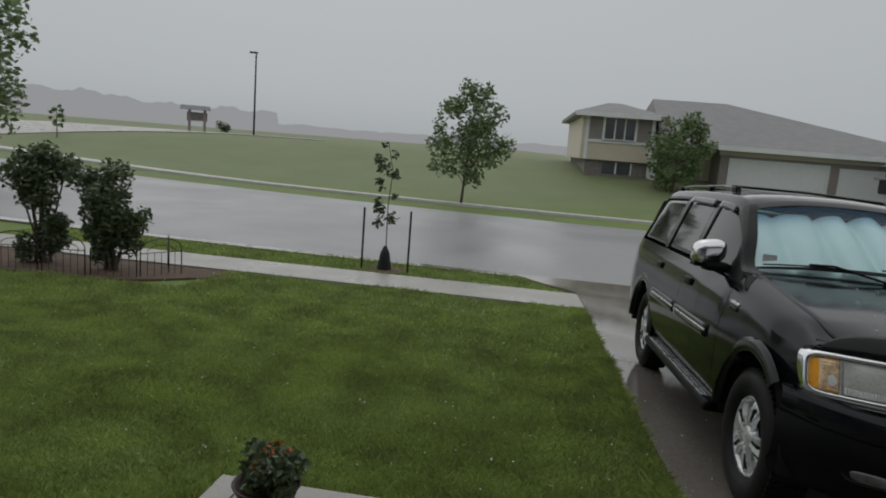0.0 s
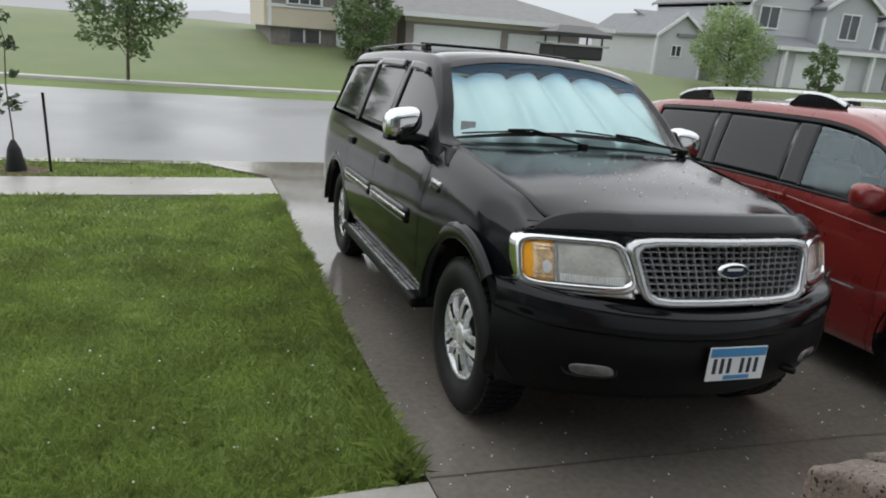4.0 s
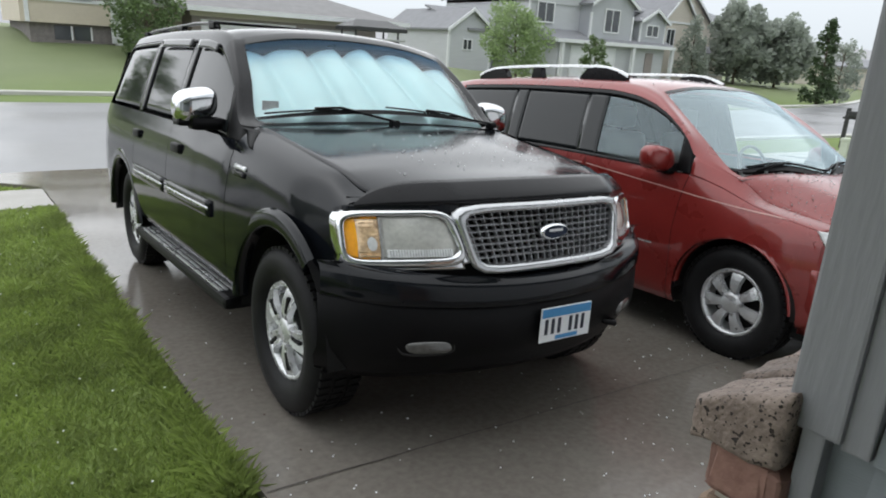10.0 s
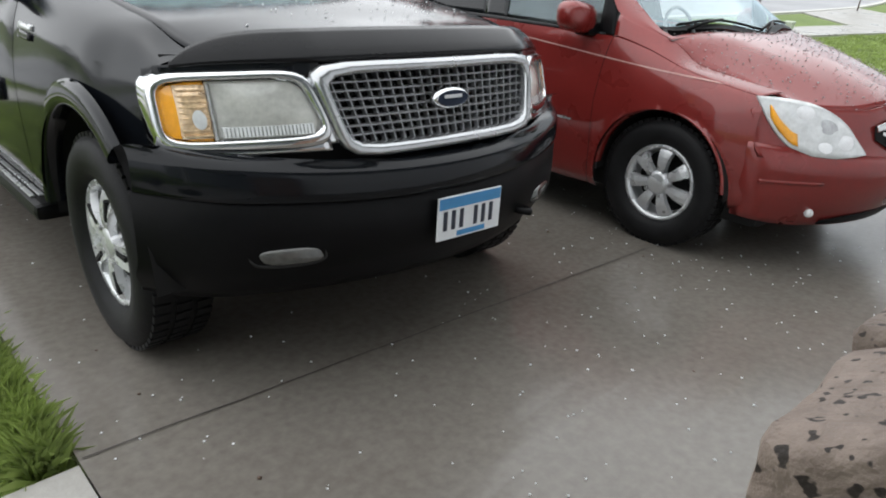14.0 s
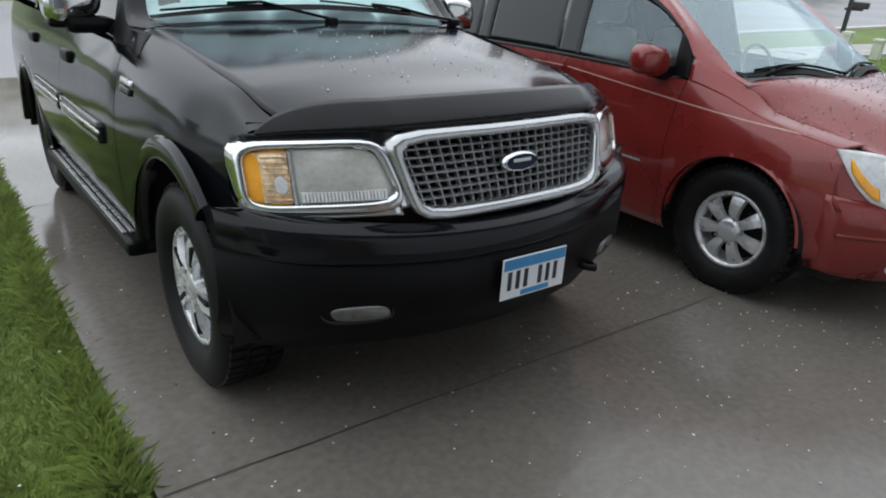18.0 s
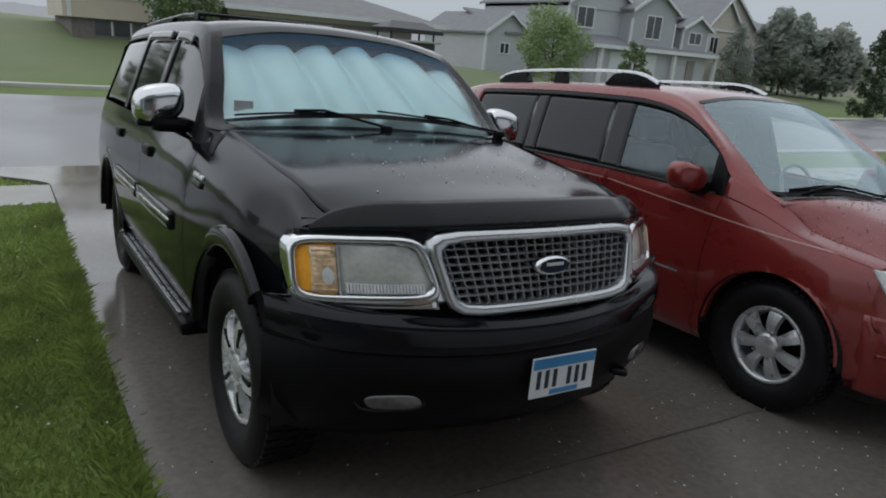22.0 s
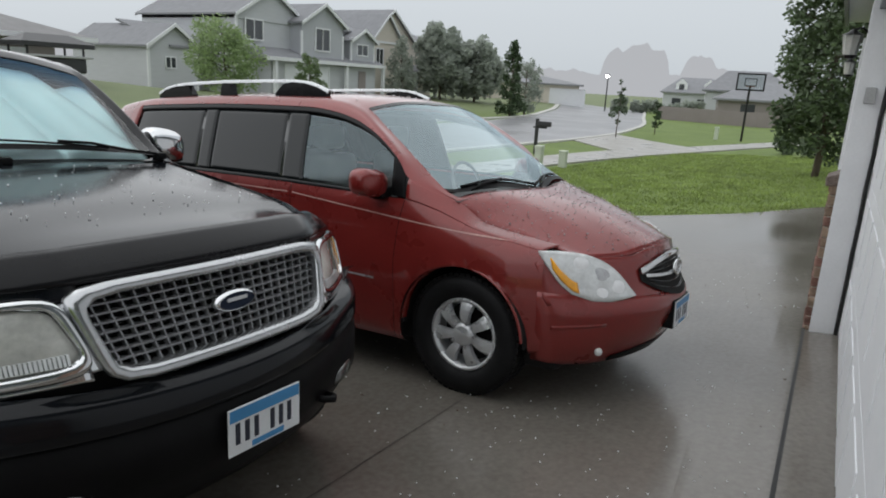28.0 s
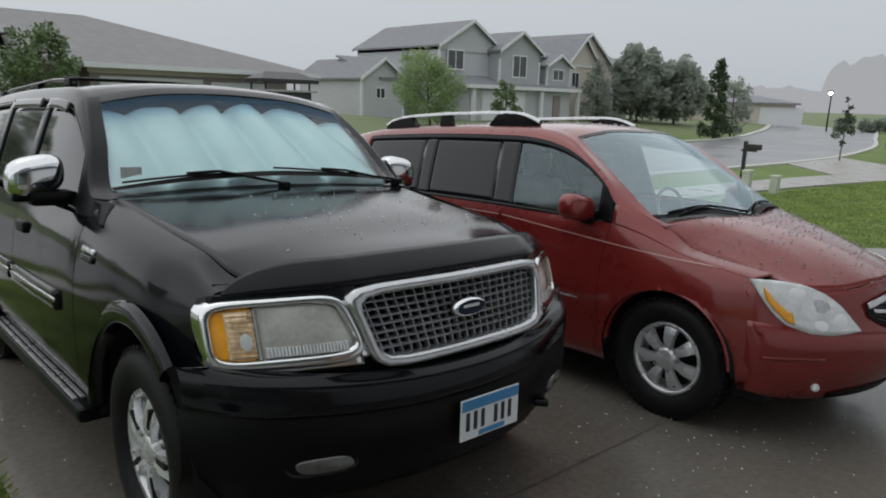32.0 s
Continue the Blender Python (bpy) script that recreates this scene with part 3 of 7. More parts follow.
for xj in (-2.44, -3.65):
    ob = raw("joint", [(xj - 0.005, -3.5, gz(xj, -3.5) + 0.004), (xj + 0.005, -3.5, gz(xj, -3.5) + 0.004), (xj + 0.005, 0.38, gz(xj, 0.38) + 0.004), (xj - 0.005, 0.38, gz(xj, 0.38) + 0.004)],
             [(0, 1, 2, 3)], M["seal"], bpy.data.objects["front_walk"])

ribbon("hill_path", [(-64, 22), (-38, 32), (-29, 41), (-18, 49)], [(-68, 32), (-42, 42), (-32, 50), (-19, 53)], 0.02, M["concrete_walk"], "pale paved path over the grassy rise", "path", 0.1)


# ---------- vehicles ----------
class Shell:
    """Body side and roof as one smooth surface: stations along y, each a half section of (x, z) points from sill to centre line."""

    def __init__(self, stations, rake=None):
        self.rake = rake                                  # function of (y, z): how far the tail is pulled forward
        self.ys = np.array([s[0] for s in stations], float)
        self.secs = np.array([s[1] for s in stations], float)
        self.k = self.secs.shape[1] - 1

    def at(self, y, u, side=-1, off=0.0):
        """Points for arrays y and u; side -1 is the passenger side."""
        y, u = np.broadcast_arrays(np.asarray(y, float), np.asarray(u, float))
        sec = smooth_interp(y.ravel(), self.ys, self.secs)
        out = np.empty((y.size, 2))
        i = np.clip(np.floor(u.ravel()).astype(int), 0, self.k - 1)
        t = (u.ravel() - i)[:, None]
        r = np.arange(y.size)
        p1, p2 = sec[r, i], sec[r, i + 1]
        p0 = sec[r, np.maximum(i - 1, 0)]
        p3 = sec[r, np.minimum(i + 2, self.k)]
        p0 = np.where((i == 0)[:, None], 2 * p1 - p2, p0)
        p3 = np.where((i == self.k - 1)[:, None], p1 * [-1, 1], p3)
        m1, m2 = (p2 - p0) * 0.42, (p3 - p1) * 0.42
        out = (2 * t**3 - 3 * t**2 + 1) * p1 + (t**3 - 2 * t**2 + t) * m1 + (-2 * t**3 + 3 * t**2) * p2 + (t**3 - t**2) * m2
        yr = y.ravel() if self.rake is None else y.ravel() - self.rake(y.ravel(), out[:, 1])
        P = np.stack([out[:, 0], yr, out[:, 1]], -1).reshape(*y.shape, 3)
        if off:
            e = 1e-3
            a = self.at(y + e, u, 1) - self.at(y - e, u, 1)
            b = self.at(y, np.minimum(u + e, self.k), 1) - self.at(y, np.maximum(u - e, 0), 1)
            nn = np.cross(a, b)
            nn /= np.linalg.norm(nn, axis=-1, keepdims=True) + 1e-12
            P = P + nn * off
        P[..., 0] *= side
        return P

    def panel(self, y0, y1, u0, u1, side=-1, ny=24, nu=10, off=0.0, lip=0.012, cut=None):
        """A panel of the surface with its rim turned inward; y0 and y1 may be functions of u; cut: circles (y, z, r) to leave out."""
        us = np.linspace(u0, u1, nu)
        ya = np.array([y0(u) if callable(y0) else y0 for u in us])
        yb = np.array([y1(u) if callable(y1) else y1 for u in us])
        t = np.linspace(0, 1, ny)[:, None]
        Y = ya[None] * (1 - t) + yb[None] * t
        U = np.broadcast_to(us[None], Y.shape)
        P = self.at(Y, U, side, off)
        bm = bmesh.new()
        n, m = Y.shape
        vs = [[bm.verts.new(P[i, j]) for j in range(m)] for i in range(n)]
        for i in range(n - 1):
            for j in range(m - 1):
                bm.faces.new((vs[i][j], vs[i + 1][j], vs[i + 1][j + 1], vs[i][j + 1]))
        for cy, cz, r in cut or ():
            def inside(v):
                return math.hypot(v.co.y - cy, v.co.z - cz) < r
            dead = [f for f in bm.faces if all(inside(v) for v in f.verts)]
            bmesh.ops.delete(bm, geom=dead, context="FACES")
            for v in bm.verts:
                if inside(v):
                    d = math.hypot(v.co.y - cy, v.co.z - cz) or 1e-6
                    v.co.y, v.co.z = cy + (v.co.y - cy) * r / d, cz + (v.co.z - cz) * r / d
        if lip:
            rim = [e for e in bm.edges if e.is_boundary]
            r = bmesh.ops.extrude_edge_only(bm, edges=rim)
            for v in r["geom"]:
                if isinstance(v, bmesh.types.BMVert):
                    v.co.x *= 1 - lip / max(abs(v.co.x), 0.1)
                    if abs(v.co.x) < 0.75:
                        v.co.z -= lip * 0.7
        return bm


def wheel(parent, x, y, r, w, rim_r, spokes, side, style):
    """A wheel as a part of a vehicle, with tyre, rim, spokes and hub under it; side -1: outer face towards -x."""
    t = w / 2
    prof = [(-t * 0.62, rim_r), (-t * 0.92, rim_r + 0.025), (-t, (rim_r + r) / 2), (-t * 0.95, r - 0.035), (-t * 0.78, r - 0.008), (-t * 0.4, r), (0, r), (t * 0.4, r), (t * 0.78, r - 0.008),
            (t * 0.95, r - 0.035), (t, (rim_r + r) / 2), (t * 0.92, rim_r + 0.025), (t * 0.62, rim_r)]
    ob = part("wheel", revolve([(a, rr) for a, rr in prof], steps=56), M["rubber"], parent, "wet black tyre with deep tread" if style == 5 else "wet black tyre", smooth=True)
    ob.location = (x, y, r)
    bm = bmesh.new()
    for k in range(56):                                   # tread blocks
        a = 2 * math.pi * k / 56
        for s in (-1, 0, 1):
            mm = Matrix.Rotation(a + 0.03 * s, 4, "X") @ Matrix.Translation((s * t * 0.55, 0, r + 0.002))
            box(-t * 0.21, t * 0.21, -0.015, 0.015, -0.012, 0.006, bm=bm, m=mm)
    part("tread", bm, M["rubber"], ob)
    s = side
    depth = 0.055
    bm = revolve([(s * t * 0.62, rim_r + 0.004), (s * t * 0.74, rim_r), (s * t * 0.7, rim_r - 0.018), (s * (t * 0.6 - depth), rim_r - 0.03), (s * (t * 0.5 - depth) - s * 0.04, rim_r - 0.04), (s * (t * 0.5 - depth) - s * 0.06, 0.03)], steps=48)
    part("rim", bm, M["wheel_silver"] if style == 5 else M["silver"], ob, smooth=True)
    bmd = revolve([(s * (t * 0.5 - depth) - s * 0.03, rim_r - 0.035), (s * (t * 0.5 - depth) - s * 0.03, 0.02)], steps=32)
    part("brake_shield", bmd, M["void"], ob)
    for k in range(spokes):
        a = 2 * math.pi * (k + (0.25 if style == 5 else 0.1)) / spokes
        ri, ro = 0.05, rim_r - 0.012
        wi, wo = (0.036, 0.058) if style == 5 else (0.024, 0.050)
        rad = np.linspace(0, 1, 7)
        rows = []
        for q in rad:
            rr = ri + (ro - ri) * q
            ww = wi + (wo - wi) * q**1.3
            face = t * 0.72 + (0.012 if style == 5 else -0.006) + (0.016 if style == 5 else 0.022) * math.sin(q * math.pi) - 0.012 * q
            rows.append([(s * (face - 0.03), -ww, rr), (s * (face - 0.004), -ww * 0.85, rr), (s * (face - (0.014 if style == 5 else 0)), 0, rr), (s * (face - 0.004), ww * 0.85, rr), (s * (face - 0.03), ww, rr)])
        bm = grid(np.array(rows))
        bmesh.ops.transform(bm, matrix=Matrix.Rotation(a, 4, "X"), verts=bm.verts)
        spk = part("spoke", bm, M["wheel_silver"] if style == 5 else M["silver"], ob, smooth=False)
        if style == 5:
            fx = t * 0.72 + 0.016
            bm = box(min(s * (fx - 0.02), s * fx), max(s * (fx - 0.02), s * fx), -0.009, 0.009, 0.10, rim_r - 0.045, 0.003)
            bmesh.ops.transform(bm, matrix=Matrix.Rotation(a, 4, "X"), verts=bm.verts)
            # near-black bar in place of the shade inside the slot
            part("spoke_slot", bm, M["void"], spk)
    part("hub_cap", revolve([(s * (t * 0.72 - 0.03), 0.075), (s * (t * 0.72 + 0.002), 0.066), (s * (t * 0.72 + 0.012), 0.05), (s * (t * 0.72 + 0.016), 0.0005)], steps=24), M["silver"] if style == 7 else M["wheel_silver"], ob, smooth=True)
    for k in range(5):
        a = 2 * math.pi * (k + 0.5) / 5
        bm = revolve([(s * (t * 0.7), 0.011), (s * (t * 0.72 + 0.012), 0.01), (s * (t * 0.72 + 0.013), 0.0005)], steps=8)
        bmesh.ops.translate(bm, vec=(0, 0.058 * math.cos(a) * (1.35 if style == 7 else 1.3), 0.058 * math.sin(a) * 1.3), verts=bm.verts)
        part("lug_nut", bm, M["steel"], ob)
    return ob


def arch(parent, y, zc, r, x_out, side, material, lip=0.035, front=176):
    """Flare round a wheel opening and the dark liner behind it."""
    ang = np.linspace(radians(4), radians(front), 40)
    k = lip / 0.035
    if lip > 0.01:                                        # broad rounded flare
        prof = [(x_out - 0.012, r + 0.088), (x_out + 0.006 * k, r + 0.078), (x_out + 0.016 * k, r + 0.058), (x_out + 0.022 * k, r + 0.03), (x_out + 0.018 * k, r + 0.008), (x_out + 0.004, r - 0.004), (x_out - 0.05, r - 0.004)]
    else:                                                 # plain turned edge
        prof = [(x_out - 0.004, r + 0.012), (x_out + lip, r + 0.006), (x_out + lip * 0.6, r - 0.003), (x_out - 0.04, r - 0.004)]
    rows = [[(side * a, y + rr * math.cos(t), zc + rr * math.sin(t)) for a, rr in prof] for t in ang]
    part("arch_flare", grid(np.array(rows)), material, parent, smooth=True)
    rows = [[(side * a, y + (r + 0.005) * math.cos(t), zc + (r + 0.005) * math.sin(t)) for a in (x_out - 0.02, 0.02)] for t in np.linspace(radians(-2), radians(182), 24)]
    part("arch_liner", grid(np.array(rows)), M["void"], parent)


# --- black sport utility vehicle ---
# the body leans a little to the passenger side on its springs
LEAN = Matrix(((1.02, 0, 0, 0.02), (0, 1, 0, 0), (0.033, 0, 1, 0.029), (0, 0, 0, 1)))
suv = thing("suv", DRIVE @ LEAN, "wet black SUV with chrome wheels and a pale blue windscreen sunshade", "car", "parked vehicles")
R1 = 0.388
# half sections: sill in, sill out, low door, mid, shoulder, belt, glass top or hood seam, roof edge, roof mid, centre
suv_shell = Shell([
    (0.50, [(0.66, 0.52), (0.82, 0.54), (0.845, 0.66), (0.850, 0.82), (0.845, 0.985), (0.795, 1.042), (0.705, 1.062), (0.58, 1.075), (0.30, 1.09), (0, 1.092)]),
    (0.60, [(0.66, 0.52), (0.85, 0.54), (0.872, 0.66), (0.874, 0.83), (0.858, 1.00), (0.808, 1.068), (0.730, 1.095), (0.60, 1.105), (0.30, 1.122), (0, 1.124)]),
    (0.74, [(0.70, 0.50), (0.885, 0.52), (0.905, 0.66), (0.905, 0.84), (0.88, 1.02), (0.825, 1.108), (0.745, 1.147), (0.60, 1.15), (0.30, 1.165), (0, 1.168)]),
    (0.90, [(0.70, 0.46), (0.91, 0.48), (0.935, 0.66), (0.935, 0.86), (0.91, 1.05), (0.85, 1.135), (0.755, 1.175), (0.60, 1.19), (0.30, 1.20), (0, 1.203)]),
    (1.20, [(0.70, 0.44), (0.93, 0.46), (0.955, 0.66), (0.955, 0.88), (0.93, 1.075), (0.87, 1.175), (0.77, 1.225), (0.60, 1.235), (0.30, 1.242), (0, 1.243)]),
    (1.52, [(0.70, 0.43), (0.94, 0.45), (0.97, 0.66), (0.97, 0.90), (0.938, 1.09), (0.89, 1.205), (0.785, 1.275), (0.60, 1.285), (0.30, 1.29), (0, 1.29)]),
    (1.62, [(0.70, 0.43), (0.94, 0.45), (0.975, 0.66), (0.975, 0.90), (0.95, 1.09), (0.90, 1.21), (0.85, 1.285), (0.768, 1.308), (0.40, 1.345), (0, 1.36)]),
    (1.85, [(0.70, 0.43), (0.938, 0.45), (0.98, 0.66), (0.98, 0.90), (0.955, 1.10), (0.905, 1.215), (0.80, 1.485), (0.712, 1.515), (0.39, 1.570), (0, 1.59)]),
    (2.00, [(0.70, 0.43), (0.938, 0.45), (0.982, 0.66), (0.982, 0.90), (0.957, 1.10), (0.91, 1.22), (0.772, 1.597), (0.680, 1.635), (0.38, 1.692), (0, 1.71)]),
    (2.14, [(0.70, 0.43), (0.938, 0.45), (0.985, 0.66), (0.985, 0.90), (0.96, 1.10), (0.915, 1.225), (0.752, 1.678), (0.652, 1.738), (0.37, 1.792), (0, 1.808)]),
    (2.26, [(0.70, 0.43), (0.938, 0.45), (0.985, 0.66), (0.985, 0.90), (0.96, 1.10), (0.918, 1.228), (0.743, 1.718), (0.645, 1.782), (0.36, 1.822), (0, 1.836)]),
    (2.45, [(0.70, 0.43), (0.938, 0.45), (0.985, 0.66), (0.985, 0.90), (0.96, 1.10), (0.92, 1.232), (0.74, 1.742), (0.645, 1.800), (0.36, 1.838), (0, 1.852)]),
    (3.60, [(0.70, 0.43), (0.938, 0.45), (0.985, 0.66), (0.985, 0.90), (0.96, 1.11), (0.92, 1.25), (0.74, 1.77), (0.645, 1.825), (0.36, 1.865), (0, 1.88)]),
    (4.60, [(0.70, 0.45), (0.935, 0.47), (0.975, 0.66), (0.975, 0.90), (0.95, 1.11), (0.91, 1.26), (0.735, 1.76), (0.64, 1.81), (0.36, 1.85), (0, 1.865)]),
    (5.00, [(0.68, 0.48), (0.90, 0.50), (0.94, 0.66), (0.94, 0.90), (0.92, 1.11), (0.88, 1.26), (0.72, 1.73), (0.62, 1.775), (0.35, 1.81), (0, 1.82)]),
    (5.14, [(0.66, 0.50), (0.84, 0.52), (0.87, 0.66), (0.87, 0.90), (0.85, 1.11), (0.81, 1.25), (0.66, 1.66), (0.56, 1.70), (0.32, 1.72), (0, 1.725)]),
], lambda y, z: step(4.1, 5.14, y) * (0.14 + 0.5 * np.maximum(0, z - 1.25)))
S = suv_shell
wells = [(0.96, R1, 0.492), (3.985, R1, 0.475)]


def suv_front(x, z=1.0):
    """Where the front face of grille and lamps lies."""
    return 0.205 + 0.15 * abs(x) ** 2 + 0.5 * max(0.0, abs(x) - 0.45) ** 1.15 + 0.30 * (np.asarray(z) - 0.86)


def suv_bumper(x):
    return 0.115 + 0.34 * x * x + 1.6 * max(0.0, abs(x) - 0.72) ** 1.9


for sd in (-1, 1):
    part("fender", S.panel(lambda u: 0.545 - 0.03 * min(1, max(0, u - 4.6)), 1.54, 0.9, 5.98, sd, 52, 40, lip=0, cut=wells), M["black_paint"], suv, smooth=True)
    part("front_door", S.panel(1.546, lambda u: 2.624, 1.0, 5.0, sd, 30, 26, lip=0), M["black_paint"], suv, smooth=True)
    part("rear_door", S.panel(2.63, 3.552, 1.0, 5.0, sd, 36, 26, lip=0, cut=wells), M["black_paint"], suv, smooth=True)
    part("quarter_panel", S.panel(3.558, 5.14, 0.9, 5.0, sd, 60, 34, lip=0, cut=wells), M["black_paint"], suv, smooth=True)
    # near-black inner skin puts shade into the door gaps
    part("body_core", S.panel(0.75, 5.1, 0.95, 4.97, sd, 60, 24, off=-0.022, lip=0, cut=wells), M["void"], suv)
    # window openings: glass set in, pillars between
    part("window", S.panel(1.60, 2.60, 5.05, 5.92, sd, 30, 10, off=-0.012), M["glass_dark"], suv, "dark tinted side window", smooth=True)
    part("window", S.panel(2.70, 3.50, 5.05, 5.92, sd, 16, 8, off=-0.012), M["glass_dark"], suv, "dark tinted side window", smooth=True)
    part("window", S.panel(3.60, lambda u: 4.95 - 0.12 * (u - 5), 5.05, 5.92, sd, 20, 8, off=-0.012), M["glass_dark"], suv, "dark tinted rear quarter window", smooth=True)
    part("mirror_sail", S.panel(lambda u: 1.53 + 0.02 * (u - 5), lambda u: 1.70 + 0.16 * (u - 5), 5.0, 5.97, sd, 6, 12, off=-0.003, lip=0.004), M["black_plastic"], suv, smooth=True)
    part("window_frame", S.panel(1.62, 5.0, 5.90, 5.99, sd, 70, 4, off=-0.004, lip=0.004), M["dark_trim"], suv, smooth=True)
    part("mirror_gasket", S.panel(lambda u: 1.36 + 0.12 * (u - 4.85), lambda u: 1.40 + 0.22 * (u - 4.85), 4.85, 5.75, sd, 4, 8, off=0.004, lip=0.004), M["black_plastic"], suv, "black rubber mirror gasket", smooth=True)
    part("pillar", S.panel(2.60, 2.70, 5.0, 5.97, sd, 4, 10, off=-0.004), M["dark_trim"], suv, smooth=True)
    part("pillar", S.panel(3.50, 3.60, 5.0, 5.97, sd, 4, 10, off=-0.004), M["dark_trim"], suv, smooth=True)
    part("pillar", S.panel(lambda u: 4.95 - 0.12 * (u - 5), 5.14, 5.0, 5.97, sd, 6, 10), M["black_paint"], suv, smooth=True)
    part("roof_side", S.panel(2.14, 5.14, 5.96, 7.0, sd, 44, 9, lip=0), M["black_paint"], suv, smooth=True)
    part("pillar", S.panel(1.545, 2.142, 5.96, 7.0, sd, 24, 8, lip=0), M["dark_trim"], suv, "black windscreen pillar", smooth=True)
    for y0, y1 in ((2.22, 2.60), (2.72, 3.48)):          # window visors
        part("window_visor", S.panel(lambda u, y0=y0: y0, y1, 5.83, 5.96, sd, 12, 4, off=0.012, lip=0.004), M["glass_dark"], suv, "smoked window visor", smooth=True)
    # body side moulding with a bright strip
    for y0, y1 in ((1.73, 2.60), (2.65, 3.50)):
        part("side_moulding", S.panel(y0, y1, 2.52, 2.86, sd, 14, 5, off=0.014, lip=0.014), M["black_paint"], suv, smooth=True)
        part("moulding_strip", S.panel(y0 + 0.01, y1 - 0.01, 2.655, 2.725, sd, 14, 3, off=0.018, lip=0.004), M["satin_chrome"], suv, "bright strip", smooth=True)
    for yh in (2.42, 3.45):
        p = S.at(np.array(yh), np.array(3.92), sd)
        part("door_handle", box(p[0] - 0.02, p[0] + 0.02, yh - 0.09, yh + 0.09, p[2] - 0.03, p[2] + 0.03, 0.014), M["black_plastic"], suv, smooth=True)
    arch(suv, 0.96, R1, 0.487, 0.944, sd, M["black_paint"], 0.026, 131)
    arch(suv, 3.985, R1, 0.47, 0.978, sd, M["black_paint"], 0.024)
    # running board
    rb = part("running_board", box(min(sd * 0.80, sd * 1.0), max(sd * 0.80, sd * 1.0), 1.48, 3.50, 0.335, 0.405, 0.03), M["black_plastic"], suv, "black ribbed running board", smooth=False)
    for k in range(5):
        xx = sd * (0.845 + 0.032 * k)
        part("tread_rib", box(xx - 0.009, xx + 0.009, 1.62, 3.38, 0.404, 0.412, 0.002), M["silver"], rb)
    # chrome mirror on a black stalk
    mx = -1.0 if sd < 0 else 0.985
    my = 1.90 if sd < 0 else 1.86
    bm = bmesh.new()
    bmesh.ops.create_uvsphere(bm, u_segments=24, v_segments=14, radius=1.0)
    for v in bm.verts:
        c = v.co
        q = 3.0
        n_ = (abs(c.x) ** q + abs(c.y) ** q + abs(c.z) ** q) ** (1 / q)
        c /= n_
        v.co = Vector((mx + c.x * 0.112, my + c.y * 0.085, 1.352 + (0.015 if sd < 0 else 0) + c.z * 0.088 - 0.02 * c.x * sd))
    mir = part("door_mirror", bm, M["chrome"], suv, "large chrome door mirror", smooth=True)
    part("mirror_base", box(mx - 0.10, mx + 0.10, my - 0.05, my + 0.07, 1.255, 1.295, 0.02), M["black_plastic"], mir)
    part("mirror_stalk", box(min(sd * 0.90, sd * 1.04), max(sd * 0.86, sd * 0.98), my - 0.08, my + 0.03, 1.235, 1.305, 0.03), M["black_plastic"], mir)
    # roof rail
    pts = [(sd * 0.60, 2.72, 1.83), (sd * 0.60, 2.86, 1.862), (sd * 0.60, 3.2, 1.878), (sd * 0.60, 4.3, 1.872), (sd * 0.60, 4.62, 1.855), (sd * 0.60, 4.75, 1.82)]
    rr = part("roof_rail", tube(pts, 0.012, 8), M["dark_trim"], suv, "dark roof rail", smooth=True)
    for yr in (2.82, 3.55, 4.6):
        part("rail_foot", box(sd * 0.60 - 0.022, sd * 0.60 + 0.022, yr - 0.06, yr + 0.06, 1.825, 1.872, 0.012), M["black_plastic"], rr)
    # fender badge: two short bright bars
    for u_, mk in ((4.02, "silver"), (3.82, "dark_trim")):
        part("badge", S.panel(1.33, 1.47, u_ - 0.075, u_ + 0.075, sd, 6, 4, off=0.008, lip=0.008), M[mk], suv, "plain bright badge bar" if mk == "silver" else "plain dark badge bar", smooth=True)
for yy in (2.95, 4.45):
    part("roof_crossbar", tube([(-0.6, yy, 1.878), (0, yy, 1.892), (0.6, yy, 1.878)], 0.011, 8), M["dark_trim"], suv, smooth=True)

yy = np.linspace(2.135, 5.14, 44)
P = np.stack([np.stack([np.concatenate([S.at(np.full(12, y), np.linspace(7.0, 8.92, 12), -1), S.at(np.full(1, y), np.full(1, 9.0), 1), S.at(np.full(12, y), np.linspace(8.92, 7.0, 12), 1)])]) [0] for y in yy])
part("roof", grid(P), M["black_paint"], suv, smooth=True)
P = np.stack([np.concatenate([S.at(np.full(12, y), np.linspace(7.0, 8.92, 12), -1), S.at(np.full(1, y), np.full(1, 9.0), 1), S.at(np.full(12, y), np.linspace(8.92, 7.0, 12), 1)]) for y in np.linspace(1.615, 2.14, 24)])
ws = part("windscreen", grid(P), M["glass"], suv, "rain-wet windscreen", smooth=True)
ws.visible_shadow = False
# black frit band and pillars' inner edge
Pf = np.stack([np.concatenate([S.at(np.full(12, y), np.linspace(7.0, 8.92, 12), -1, 0.004), S.at(np.full(1, y), np.full(1, 9.0), 1, 0.004), S.at(np.full(12, y), np.linspace(8.92, 7.0, 12), 1, 0.004)]) for y in (2.085, 2.115, 2.146)])
part("windscreen_band", grid(Pf), M["glass_dark"], suv, "dark band along the top of the windscreen", smooth=True)
Pf = np.stack([np.concatenate([S.at(np.full(12, y), np.linspace(7.0, 8.92, 12), -1, 0.004), S.at(np.full(1, y), np.full(1, 9.0), 1, 0.004), S.at(np.full(12, y), np.linspace(8.92, 7.0, 12), 1, 0.004)]) for y in (1.612, 1.625, 1.640)])
part("windscreen_band", grid(Pf), M["black_plastic"], suv, "dark band along the foot of the windscreen", smooth=True)
